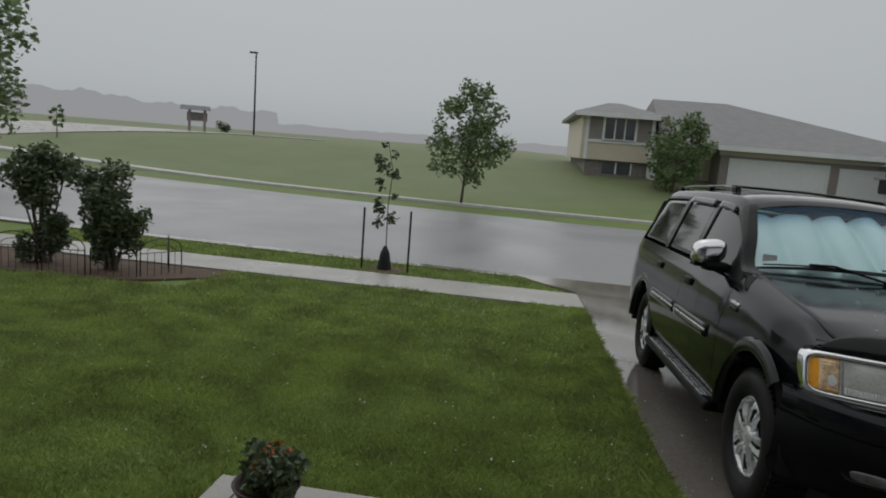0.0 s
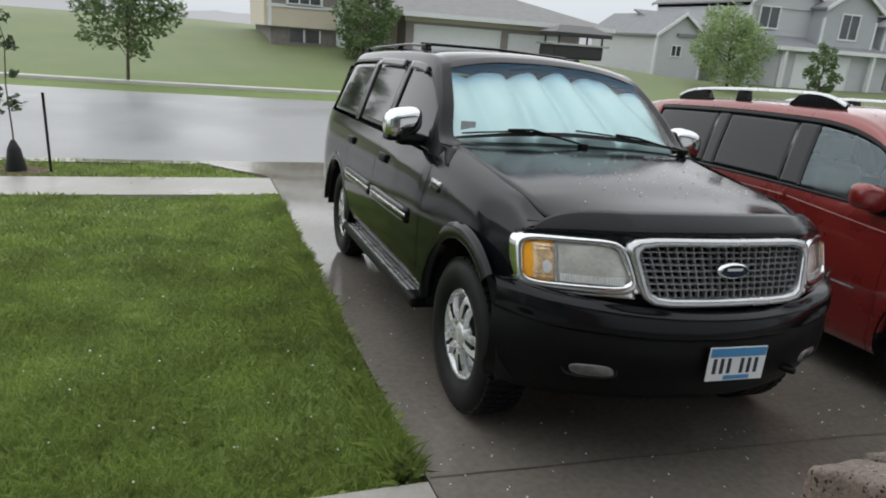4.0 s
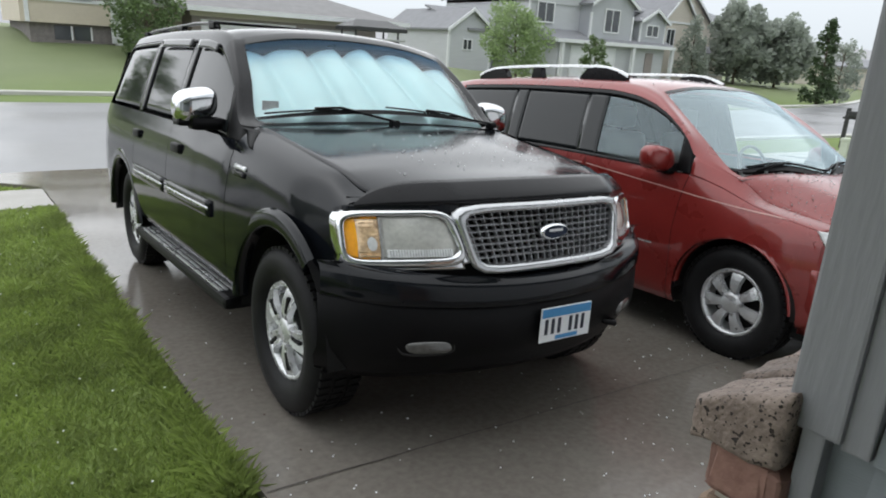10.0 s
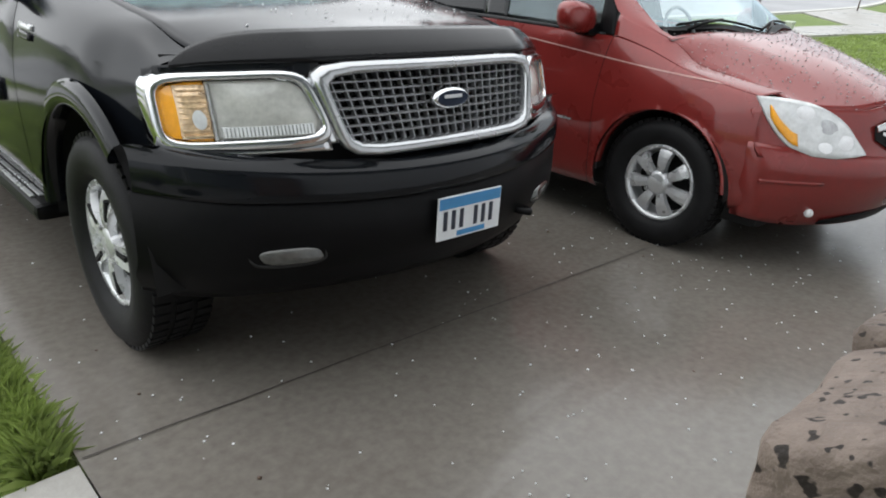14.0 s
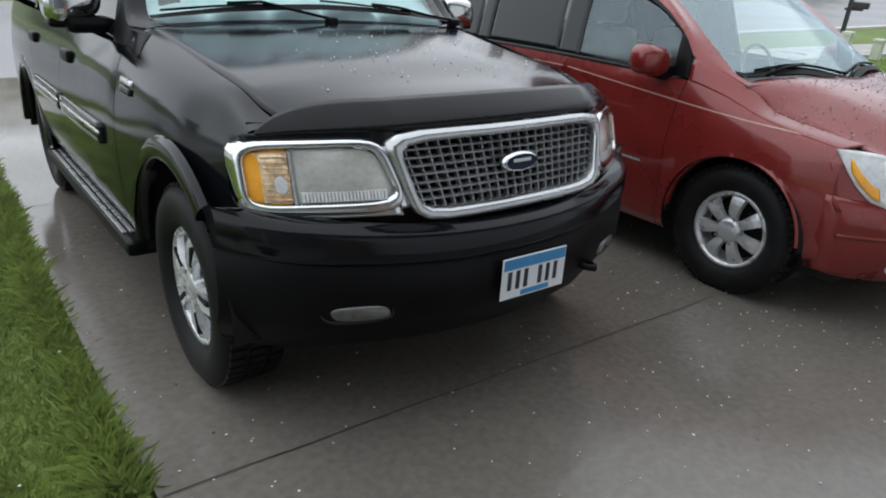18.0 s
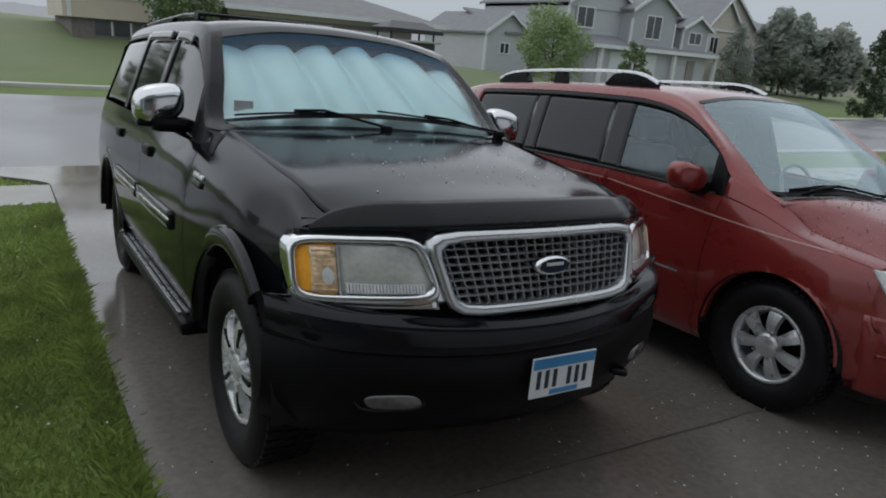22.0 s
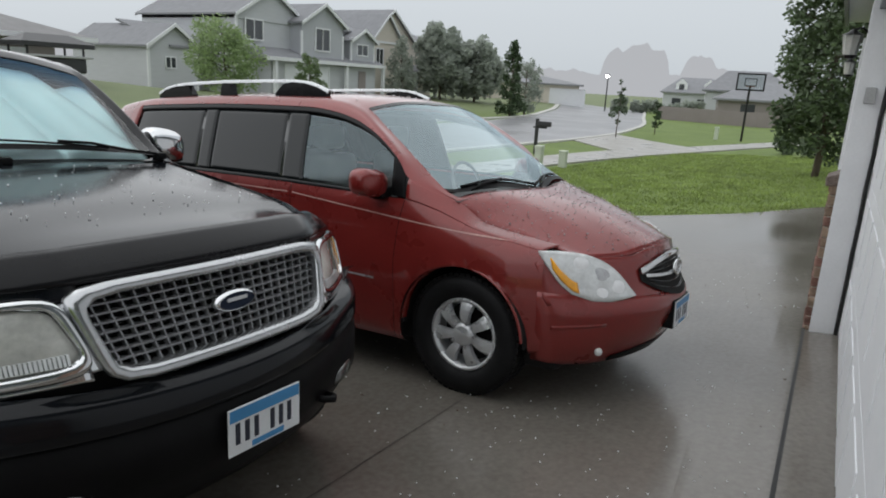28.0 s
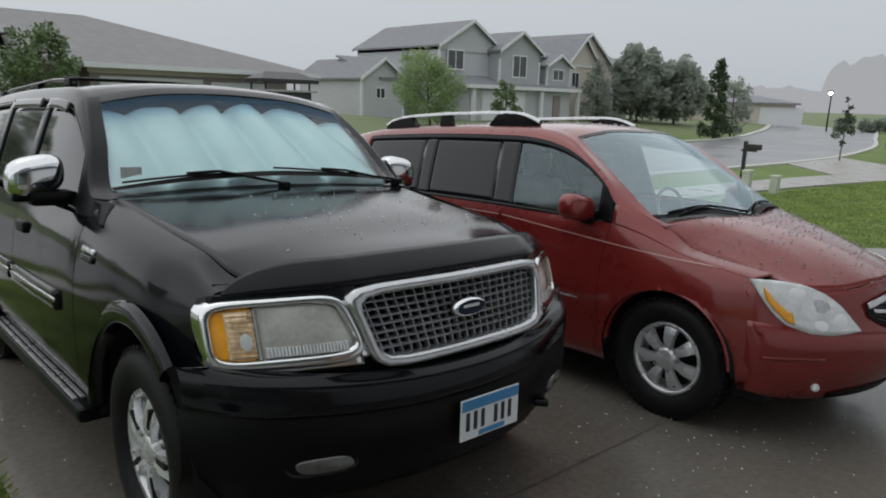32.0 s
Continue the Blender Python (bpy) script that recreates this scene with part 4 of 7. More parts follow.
us_ = np.concatenate([np.linspace(7.0, 8.92, 12), [9.0], np.linspace(8.92, 7.0, 12)])
rows = []
for y in np.linspace(1.90, 2.14, 6):
    Q = S.at(np.full(25, y), us_, 1, 0.003)
    Q[:12, 0] *= -1
    rows.append(Q)
tb = part("windscreen_tint", grid(np.stack(rows)), M["tint_band"], suv, "blue tinted band fading down the windscreen", smooth=True)
tb.visible_shadow = False
# folded sunshade behind the glass: broad leaning pleats with a scalloped head
xs = np.linspace(-1, 1, 90)
rows = []
for k in np.linspace(-0.3, 1, 22):
    row = []
    w = 0.785 - 0.115 * max(k, 0.0)
    for q in xs:
        ph = q * 2.35 + 0.22 * math.sin(3.1 * q + 0.6) + 0.42 * k + 0.2     # pleats lean with height
        f = abs(ph - round(ph)) * 2                                          # 0 on a crest, 1 in a fold
        puff = (0.06 + 0.02 * math.sin(2.3 * q + 1.0)) * (1 - f ** 2.4) + 0.004 * math.sin(23 * q + 6 * k)
        top = 2.058 - 0.016 * f ** 4 + 0.008 * math.sin(5 * q) - 0.045 * max(0.0, q - 0.3)
        y = 1.655 + (top - 1.655) * max(k, 0.0)
        z = float(np.interp(y, [1.615, 1.85, 2.0, 2.14], [1.355, 1.588, 1.71, 1.806]))
        row.append((q * w, y + 0.062 - puff * 0.8, z - 0.045 * q * q - 0.065 + 0.25 * min(k, 0.0) + puff * 0.55))
    rows.append(row)
part("sunshade", grid(np.array(rows), thick=(0, 0.01, -0.01)), M["sunshade"], suv, "silver-blue pleated sunshade", smooth=True)

# hood
rows = []
for k in np.linspace(0, 1, 34):
    row = []
    for x in np.linspace(-0.745, 0.745, 41):
        ax = abs(x)
        y0 = suv_front(x, 1.06) + 0.085
        y1 = 1.545
        y = y0 + (y1 - y0) * k
        xh = x / 0.745 * (float(np.interp(y, [0.5, 0.56, 0.63, 0.74, 0.90, 1.20, 1.52], [0.70, 0.715, 0.735, 0.745, 0.755, 0.77, 0.785])) - 0.004)
        base = smooth_interp(np.array(y), [0.2, 0.36, 0.5, 0.66, 0.9, 1.2, 1.55], [1.085, 1.12, 1.142, 1.16, 1.198, 1.238, 1.29])
        z = float(base) - (0.028 - 0.018 * k) * (ax / 0.745) ** 2.2 + 0.008 * float(step(0.62, 0.30, ax)) * float(step(0.05, 0.8, k))
        edge = float(base) - (0.028 - 0.018 * k) - float(np.interp(y, [0.5, 0.6, 0.66, 0.74, 0.9, 1.2, 1.55], [1.066, 1.099, 1.122, 1.15, 1.19, 1.24, 1.3]))
        row.append((xh, y, z - max(0.0, edge) * (ax / 0.745) ** 3))   # front corners fall to the fender tops
    rows.append(row)
part("hood", grid(np.array(rows), thick=(0, 0, -0.012)), M["black_paint"], suv, "glossy black hood beaded with hail", smooth=True)
part("cowl", grid(np.array([[(x, y, 1.285 + 0.02 * (y - 1.54) / 0.1 - 0.03 * (x / 0.8) ** 2) for x in np.linspace(-0.80, 0.80, 13)] for y in (1.52, 1.58, 1.66)])), M["black_plastic"], suv)
# hood deflector
rows = []
for x in np.linspace(-0.80, 0.80, 61):
    y = float(suv_front(x, 1.04))
    q = abs(x) / 0.80
    low = 1.068 - 0.022 * q ** 3
    g = 1 - 0.95 * q ** 8
    top = low + (1.157 - 0.016 * q ** 2 - low) * g
    rows.append([(x, y + 0.05 * g, low - 0.01), (x, y, low), (x, y + 0.002, low + 0.012 * g), (x, y + 0.03 * g, (low + top) / 2 - 0.004 * g), (x, y + 0.075 * g, top - 0.012 * g), (x, y + 0.098 * g, top), (x, y + 0.102 * g, top - 0.003), (x, y + 0.085 * g, top - 0.022 * g)])
part("hood_deflector", grid(np.array(rows)), M["dark_trim"], suv, "smoked hood deflector", smooth=True)
# near-black core behind lamps and grille, shade put into its colour
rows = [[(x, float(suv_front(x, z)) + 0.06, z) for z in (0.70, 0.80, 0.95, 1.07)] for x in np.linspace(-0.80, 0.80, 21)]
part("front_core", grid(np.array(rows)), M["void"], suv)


def front_patch(x0, x1, z0, z1, off, n=14, m=6, bow=0.0, thick=0.012, tilt=0.0):
    """A patch of the front face; edges may be functions."""
    rows = []
    for a in np.linspace(0, 1, n):
        row = []
        for b in np.linspace(0, 1, m):
            x = (1 - a) * (x0(b) if callable(x0) else x0) + a * (x1(b) if callable(x1) else x1)
            zz0, zz1 = (z0(x) if callable(z0) else z0), (z1(x) if callable(z1) else z1)
            z = zz0 + (zz1 - zz0) * b + tilt * (0.70 - abs(x))
            row.append((x, float(suv_front(x, z)) - off - bow * math.sin(a * math.pi) * math.sin(b * math.pi), z))
        rows.append(row)
    return grid(np.array(rows), thick=(0, thick, 0))


def lamp_half(s):
    """Half width of the lamp at height s from -1 to 1: a rounded oblong."""
    return 0.165 * max(0.0, 1 - abs(s) ** 6) ** (1 / 4.5)


def lamp_in(b):
    s = (2 * b - 1) * 0.985
    return 0.68 - lamp_half(s) - 0.028 * (1 - s)


def lamp_out(b):
    return 0.68 + lamp_half((2 * b - 1) * 0.985)


def lamp_ring(e, low):
    """Outline of the lamp grown by e, and by low more at its foot."""
    pts = []
    for k in range(61):
        t = 2 * math.pi * k / 60
        c, s_ = math.cos(t), math.sin(t)
        r = (abs(c) ** 6 + abs(s_) ** 6) ** (-1 / 6)
        x = 0.68 + (0.165 + e) * r * c
        x -= 0.028 * (1 - r * s_) * max(0.0, -r * c)
        pts.append((x, 0.924 + (0.082 + e + (low if s_ < 0 else 0)) * r * s_))
    return pts


TILT = 0.06                       # the lamps rise a little towards the grille
for sd in (-1, 1):
    lamp = part("headlamp", front_patch(lambda b: sd * lamp_in(b), lambda b: sd * max(min(0.728, lamp_out(b)), lamp_in(b) + 0.004), 0.846, 1.006, 0.0, 16, 17, 0.018, tilt=TILT), M["lens"], suv, "hazed clear headlamp lens", smooth=True)
    part("turn_lamp", front_patch(lambda b: sd * 0.735, lambda b: sd * max(0.739, lamp_out(b)), 0.846, 1.006, 0.0, 10, 17, 0.010, tilt=TILT), M["amber"], lamp, "amber turn lamp", smooth=True)
    part("turn_reflector", front_patch(sd * 0.736, sd * 0.806, 0.853, 0.999, 0.009, 5, 6, 0.006, tilt=TILT), M["amber_clear"], lamp, "pale ribbed reflector", smooth=True)
    rows = []
    for r_ in (1.0, 0.7, 0.4, 0.02):
        rows.append([(sd * (0.762 + 0.016 * r_ * math.cos(t)), float(suv_front(0.762 + 0.016 * r_ * math.cos(t), 0.905)) + 0.3 * 0.027 * r_ * math.sin(t) - 0.0165 - 0.003 * (1 - r_), 0.902 + 0.027 * r_ * math.sin(t)) for t in np.linspace(0, 2 * math.pi, 17)])
    part("bright_spot", grid(np.array(rows)), M["lens_clear"], lamp, "small pale oval on the turn lamp", smooth=True)
    for k in range(9):
        zk = 0.862 + 0.0155 * k
        part("lens_flute", front_patch(sd * 0.739, sd * 0.803, zk - 0.0016, zk + 0.0016, 0.0155, 4, 3, tilt=TILT), M["amber_clear"], lamp)
    for k in range(24):
        xk = sd * (0.500 + 0.0092 * k)
        part("lens_flute", front_patch(xk - 0.003, xk + 0.003, 0.853, 0.881, 0.0155, 3, 3, tilt=TILT), M["lens_clear"], lamp)
    part("lamp_divider", front_patch(sd * 0.7285, sd * 0.7335, 0.848, 1.004, 0.013, 3, 9, tilt=TILT), M["bowl_grey"], lamp)
    # bezel: flat faces with crisp edges; its foot is a strip that tucks under
    P = []
    for e, low, d, db in ((0.0, 0.0, -0.02, -0.02), (0.002, 0.0, 0.016, 0.016), (0.006, 0.001, 0.020, 0.020), (0.016, 0.006, 0.021, 0.016), (0.021, 0.012, 0.016, 0.008), (0.024, 0.016, 0.008, 0.0), (0.026, 0.018, -0.04, -0.04)):
        row = []
        for x, z in lamp_ring(e, low):
            f = float(step(0.90, 0.83, z))
            zt = z + TILT * (0.70 - x) + 0.004
            row.append((sd * x, float(suv_front(x, zt)) - (d * (1 - f) + db * f), zt))
        P.append(row)
    part("lamp_bezel", grid(np.array(P)), M["chrome"], suv, "chrome lamp bezel", smooth=True)

for sd in (-1, 1):
    part("header_panel", front_patch(sd * 0.44, sd * 0.835, lambda x: 1.018, lambda x: 1.075 - 0.030 * float(step(0.60, 0.82, abs(x))), -0.004, 22, 5), M["black_paint"], suv, smooth=True)
    part("lamp_corner", front_patch(sd * 0.80, sd * 0.855, 0.79, 1.035, -0.03, 6, 8), M["black_paint"], suv, smooth=True)

# bright foot strip under each lamp and the bridge to the grille
for sd in (-1, 1):
    part("lamp_foot", front_patch(sd * 0.455, sd * 0.838, lambda x: 0.800 + 0.012 * float(step(0.70, 0.84, abs(x))), 0.830, 0.006, 20, 4, tilt=TILT), M["chrome"], suv, "chrome strip under the lamp", smooth=True)
    part("lamp_bridge", front_patch(lambda b: sd * (0.428 + 0.05 * b), lambda b: sd * (lamp_in(b) - 0.012), 0.825, 1.012, 0.002, 6, 17, tilt=TILT * 0.5), M["chrome"], suv, "chrome bridge between lamp and grille", smooth=True)

# chrome grille surround: a rounded frame, wider at the top


def grille_ring(e):
    """Half widths and heights of the frame's outline, inset by e; 40 points."""
    pts = []
    for k in range(48):
        t = 2 * math.pi * k / 48
        c, s_ = math.cos(t), math.sin(t)
        q = 8.0
        r = (abs(c) ** q + abs(s_) ** q) ** (-1 / q)
        z = 0.925 + (0.140 - e) * r * s_
        w = 0.457 + 0.036 * (z - 0.925) / 0.13 - e
        pts.append((w * r * c, z))
    return pts


rings = [(grille_ring(0.0), 0.0), (grille_ring(0.002), 0.026), (grille_ring(0.014), 0.034), (grille_ring(0.030), 0.030), (grille_ring(0.036), 0.018), (grille_ring(0.037), -0.03)]
P = np.array([[(x, float(suv_front(x, z)) - d, z) for x, z in ring + ring[:1]] for ring, d in rings])
part("grille_frame", grid(P), M["satin_chrome"], suv, "chrome grille surround", smooth=True)
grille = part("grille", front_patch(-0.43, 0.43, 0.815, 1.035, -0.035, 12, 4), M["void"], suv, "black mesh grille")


def grille_half(z):
    return 0.42 + 0.036 * (z - 0.925) / 0.13


for k in range(21):
    f = (k - 10) / 10.6
    rows = [[(f * grille_half(z) + dx, float(suv_front(f * grille_half(z), z)) - d, z) for dx, d in ((-0.0030, -0.026), (-0.0022, -0.004), (0.0022, -0.004), (0.0030, -0.026))] for z in np.linspace(0.822, 1.028, 5)]
    part("grille_bar", grid(np.array(rows)), M["grille_metal"], grille)
for k in range(7):
    z = 0.848 + 0.0257 * k
    rows = [[(x, float(suv_front(x, z)) - d, z + dz) for dz, d in ((-0.0030, -0.026), (-0.0022, -0.002), (0.0022, -0.002), (0.0030, -0.026))] for x in np.linspace(-grille_half(z), grille_half(z), 15)]
    part("grille_bar", grid(np.array(rows)), M["grille_metal"], grille)
bm = bmesh.new()
ring = []
for rx, rz, d in ((0.078, 0.034, 0.015), (0.078, 0.034, 0.042), (0.070, 0.027, 0.046)):
    ring.append([(rx * math.cos(t), float(suv_front(0, 0.938)) - d, 0.938 + rz * math.sin(t)) for t in np.linspace(0, 2 * math.pi, 33)])
emb = part("emblem", grid(np.array(ring)), M["chrome"], suv, "oval emblem with a chrome rim", smooth=True)
bm = bmesh.new()
vs = [bm.verts.new((0.070 * math.cos(t), float(suv_front(0, 0.938)) - 0.044, 0.938 + 0.027 * math.sin(t))) for t in np.linspace(0, 2 * math.pi, 33)[:-1]]
bm.faces.new(vs)
part("emblem_field", bm, M["emblem_blue"], emb)
part("emblem_bar", box(-0.04, 0.04, float(suv_front(0, 0.938)) - 0.047, float(suv_front(0, 0.938)) - 0.0445, 0.939, 0.951, 0.001), M["silver"], emb)

# bumper: body-colour step above, textured face and air dam below
rows = []
for x in np.concatenate([np.linspace(-0.94, 0.94, 49)]):
    y = float(suv_bumper(x))
    ax = abs(x)
    up = 0.075 * (ax / 0.95) ** 2.4
    f = float(suv_front(min(ax, 0.86), 0.8))
    rows.append([(x, f + 0.03, 0.765 + up), (x, f - 0.01, 0.772 + up), (x, y + 0.040, 0.757 + up), (x, y + 0.014, 0.742 + up), (x, y + 0.002, 0.718 + up), (x, y, 0.668 + 0.67 * up), (x, y + 0.004, 0.650 + 0.67 * up), (x, y + 0.016, 0.645 + 0.67 * up)])
bumper = part("bumper", grid(np.array(rows)), M["black_paint"], suv, "black front bumper", smooth=True)
rows = []
for x in np.linspace(-0.945, 0.945, 49):
    y = float(suv_bumper(x))
    up = 0.05 * (abs(x) / 0.95) ** 2.4
    rows.append([(x, y + 0.020, 0.648 + up), (x, y + 0.010, 0.641 + up), (x, y + 0.006, 0.56), (x, y + 0.012, 0.475), (x, y + 0.05, 0.42), (x * 0.98, y + 0.075, 0.37), (x * 0.97, y + 0.10, 0.335), (x * 0.95, y + 0.35, 0.33)])
part("bumper_face", grid(np.array(rows)), M["black_plastic"], bumper, "textured black bumper face", smooth=True)
for sd in (-1, 1):
    def oblong(rx, rz, d, xc=sd * 0.60, zc=0.497):
        """A rounded oblong on the bumper face."""
        out = []
        for t in np.linspace(0, 2 * math.pi, 33):
            c, q = math.cos(t), math.sin(t)
            r = (abs(c) ** 3.2 + abs(q) ** 3.2) ** (-1 / 3.2)
            x, z = xc + rx * r * c + sd * 0.012 * r * q, zc + rz * r * q
            out.append((x, float(suv_bumper(x)) + 0.012 - d, z))
        return out
    pocket = part("fog_lamp_pocket", grid(np.array([oblong(0.112, 0.042, -0.006), oblong(0.108, 0.038, 0.002), oblong(0.102, 0.034, 0.001), oblong(0.098, 0.031, -0.004), oblong(0.004, 0.002, -0.004)])), M["seal"], bumper, "dark fog lamp pocket", smooth=True)
    part("fog_lamp", grid(np.array([oblong(0.088, 0.028, -0.002, sd * 0.59, 0.494), oblong(0.084, 0.026, 0.006, sd * 0.59, 0.494), oblong(0.05, 0.015, 0.014, sd * 0.585, 0.492), oblong(0.003, 0.001, 0.016, sd * 0.585, 0.492)])), M["fog_glass"], pocket, "clear fog lamp glass", smooth=True)
    if sd > 0:
        part("tow_hook", tube([(sd * 0.37, 0.20, 0.47), (sd * 0.37, 0.16, 0.47), (sd * 0.40, 0.135, 0.465), (sd * 0.43, 0.16, 0.46), (sd * 0.43, 0.2, 0.46)], 0.014, 8), M["black_plastic"], bumper, smooth=True)


def plate(parent, c, w, h, yaw, tilt):
    """A licence plate with a blue head band and plain bars for its writing."""
    m = Matrix.Translation(c) @ Matrix.Rotation(yaw, 4, "Z") @ Matrix.Rotation(tilt, 4, "Y")
    pl = part("license_plate", box(-w / 2, w / 2, -0.003, 0.003, -h / 2, h / 2, 0.002), M["plate_white"], parent, "white and blue plate with dark bars")
    pl.matrix_local = m
    part("plate_band", box(-w / 2 + 0.004, w / 2 - 0.004, -0.0045, -0.003, h * 0.22, h / 2 - 0.004), M["plate_blue"], pl)
    part("plate_band", box(-w * 0.2, w * 0.25, -0.0045, -0.003, -h / 2 + 0.006, -h * 0.34), M["plate_blue"], pl)
    for k in range(6):
        x0 = -w * 0.43 + w * 0.125 * k + (w * 0.1 if k > 2 else 0)
        part("plate_bar", box(x0 + w * 0.012, x0 + w * 0.072, -0.0045, -0.003, -h * 0.28, h * 0.17), M["plate_ink"], pl)
    return pl


plate(suv, (0.025, 0.10, 0.548), 0.305, 0.154, 0.0, 0.02)
# wipers
def screen_z(x, y):
    """Height of the windscreen over a place."""
    us = np.linspace(7, 9, 40)
    Q = S.at(np.full(40, y), us, 1)
    return float(np.interp(abs(x), Q[::-1, 0], Q[::-1, 2]))


for x1 in (0.03, 0.76):
    pts = [(x1, 1.575, 1.318), (x1 - 0.16, 1.60, 1.352 - 0.03 * abs(x1 - 0.16) ** 2), (x1 - 0.32, 1.625, screen_z(x1 - 0.32, 1.625) + 0.03), (x1 - 0.47, 1.637, screen_z(x1 - 0.47, 1.637) + 0.022)]
    w = part("wiper", tube(pts, 0.0075, 6), M["black_plastic"], suv, smooth=True)
    xb = np.linspace(x1 - 0.75, x1 - 0.24, 6)
    part("wiper_blade", tube([(x, 1.645 - 0.02 * i / 5, screen_z(x, 1.645 - 0.02 * i / 5) + 0.014) for i, x in enumerate(xb)], 0.0055, 6), M["black_plastic"], w)
    part("wiper_pivot", box(x1 - 0.025, x1 + 0.025, 1.55, 1.60, 1.29, 1.325, 0.01), M["black_plastic"], w)
part("sticker", box(-0.70, -0.61, 1.725, 1.728, 1.355, 1.405), M["interior"], suv, "small grey sticker behind the glass")
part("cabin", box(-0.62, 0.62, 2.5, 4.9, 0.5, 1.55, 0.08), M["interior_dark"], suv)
part("underbody", box(-0.72, 0.72, 0.62, 5.0, 0.36, 0.62, 0.05), M["void"], suv)
part("rear_end", grid(np.array([[(x, 4.985 - 0.5 * max(0, z - 1.25) + 0.02 * (1 - (x / 0.85) ** 2), z) for x in np.linspace(-0.86 + 0.25 * max(0, z - 1.2), 0.86 - 0.25 * max(0, z - 1.2), 9)] for z in np.linspace(0.5, 1.70, 8)])), M["black_paint"], suv)
part("rear_bumper", box(-0.87, 0.87, 4.90, 5.07, 0.54, 0.70, 0.04), M["black_plastic"], suv)
for sd in (-1, 1):
    for wy in (0.96, 3.985):
        whl = wheel(suv, sd * 0.80, wy, R1, 0.26, 0.23, 5, sd, 5)
        whl.location.z -= 0.033 * sd * 0.80 + 0.029


# --- red minivan ---
VX = 2.72
VAN = DRIVE @ Matrix.Translation((VX - 0.915, 0.34, 0.013)) @ Matrix.Rotation(radians(-3.0), 4, "Z") @ Matrix.Rotation(-0.0145, 4, "Y") @ Matrix.Translation((0.915, -0.34, 0))
van = thing("minivan", VAN, "wet dark red minivan with silver wheels and roof rails", "car", "parked vehicles")
R2 = 0.358
van_shell = Shell([
    (-0.15, [(0.60, 0.30), (0.80, 0.32), (0.835, 0.45), (0.845, 0.62), (0.83, 0.80), (0.79, 0.872), (0.68, 0.902), (0.45, 0.925), (0.22, 0.945), (0, 0.95)]),
    (0.10, [(0.60, 0.25), (0.865, 0.28), (0.905, 0.45), (0.92, 0.66), (0.90, 0.845), (0.85, 0.925), (0.73, 0.953), (0.55, 0.985), (0.25, 1.025), (0, 1.04)]),
    (0.30, [(0.60, 0.22), (0.895, 0.24), (0.935, 0.45), (0.945, 0.70), (0.925, 0.90), (0.88, 0.975), (0.76, 1.000), (0.66, 1.03), (0.30, 1.10), (0, 1.13)]),
    (0.42, [(0.60, 0.22), (0.905, 0.24), (0.945, 0.45), (0.955, 0.72), (0.935, 0.93), (0.895, 1.02), (0.80, 1.090), (0.755, 1.105), (0.35, 1.185), (0, 1.205)]),
    (0.53, [(0.60, 0.22), (0.91, 0.24), (0.95, 0.45), (0.96, 0.73), (0.94, 0.955), (0.908, 1.06), (0.845, 1.140), (0.80, 1.160), (0.42, 1.250), (0, 1.275)]),
    (0.74, [(0.60, 0.22), (0.91, 0.24), (0.955, 0.45), (0.965, 0.74), (0.948, 0.98), (0.93, 1.108), (0.897, 1.228), (0.765, 1.300), (0.40, 1.390), (0, 1.415)]),
    (0.83, [(0.60, 0.22), (0.91, 0.24), (0.955, 0.45), (0.965, 0.745), (0.949, 0.985), (0.93, 1.112), (0.875, 1.330), (0.748, 1.362), (0.39, 1.450), (0, 1.475)]),
    (0.92, [(0.60, 0.22), (0.91, 0.24), (0.955, 0.45), (0.965, 0.75), (0.95, 0.985), (0.93, 1.116), (0.85, 1.400), (0.73, 1.425), (0.38, 1.510), (0, 1.532)]),
    (1.07, [(0.60, 0.22), (0.91, 0.24), (0.955, 0.45), (0.965, 0.75), (0.95, 0.99), (0.93, 1.120), (0.815, 1.492), (0.70, 1.524), (0.36, 1.605), (0, 1.625)]),
    (1.24, [(0.60, 0.22), (0.91, 0.24), (0.955, 0.45), (0.965, 0.75), (0.95, 0.995), (0.93, 1.127), (0.78, 1.563), (0.665, 1.632), (0.35, 1.688), (0, 1.703)]),
    (1.45, [(0.60, 0.22), (0.91, 0.24), (0.955, 0.45), (0.965, 0.75), (0.95, 1.00), (0.93, 1.134), (0.755, 1.615), (0.63, 1.692), (0.34, 1.724), (0, 1.735)]),
    (1.72, [(0.60, 0.22), (0.91, 0.24), (0.955, 0.45), (0.965, 0.75), (0.95, 1.01), (0.93, 1.145), (0.735, 1.645), (0.61, 1.715), (0.33, 1.745), (0, 1.755)]),
    (2.60, [(0.60, 0.22), (0.91, 0.24), (0.955, 0.45), (0.965, 0.75), (0.95, 1.02), (0.93, 1.165), (0.73, 1.662), (0.60, 1.725), (0.33, 1.752), (0, 1.762)]),
    (3.45, [(0.60, 0.22), (0.91, 0.24), (0.955, 0.45), (0.965, 0.75), (0.95, 1.03), (0.918, 1.18), (0.725, 1.650), (0.59, 1.708), (0.33, 1.735), (0, 1.745)]),
    (4.00, [(0.60, 0.26), (0.87, 0.28), (0.91, 0.45), (0.92, 0.75), (0.905, 1.04), (0.87, 1.18), (0.69, 1.600), (0.575, 1.655), (0.32, 1.68), (0, 1.69)]),
    (4.22, [(0.55, 0.30), (0.78, 0.32), (0.82, 0.45), (0.83, 0.75), (0.81, 1.05), (0.78, 1.16), (0.62, 1.53), (0.52, 1.57), (0.30, 1.59), (0, 1.60)]),
])
V = van_shell
RW = 3.24                         # rear axle
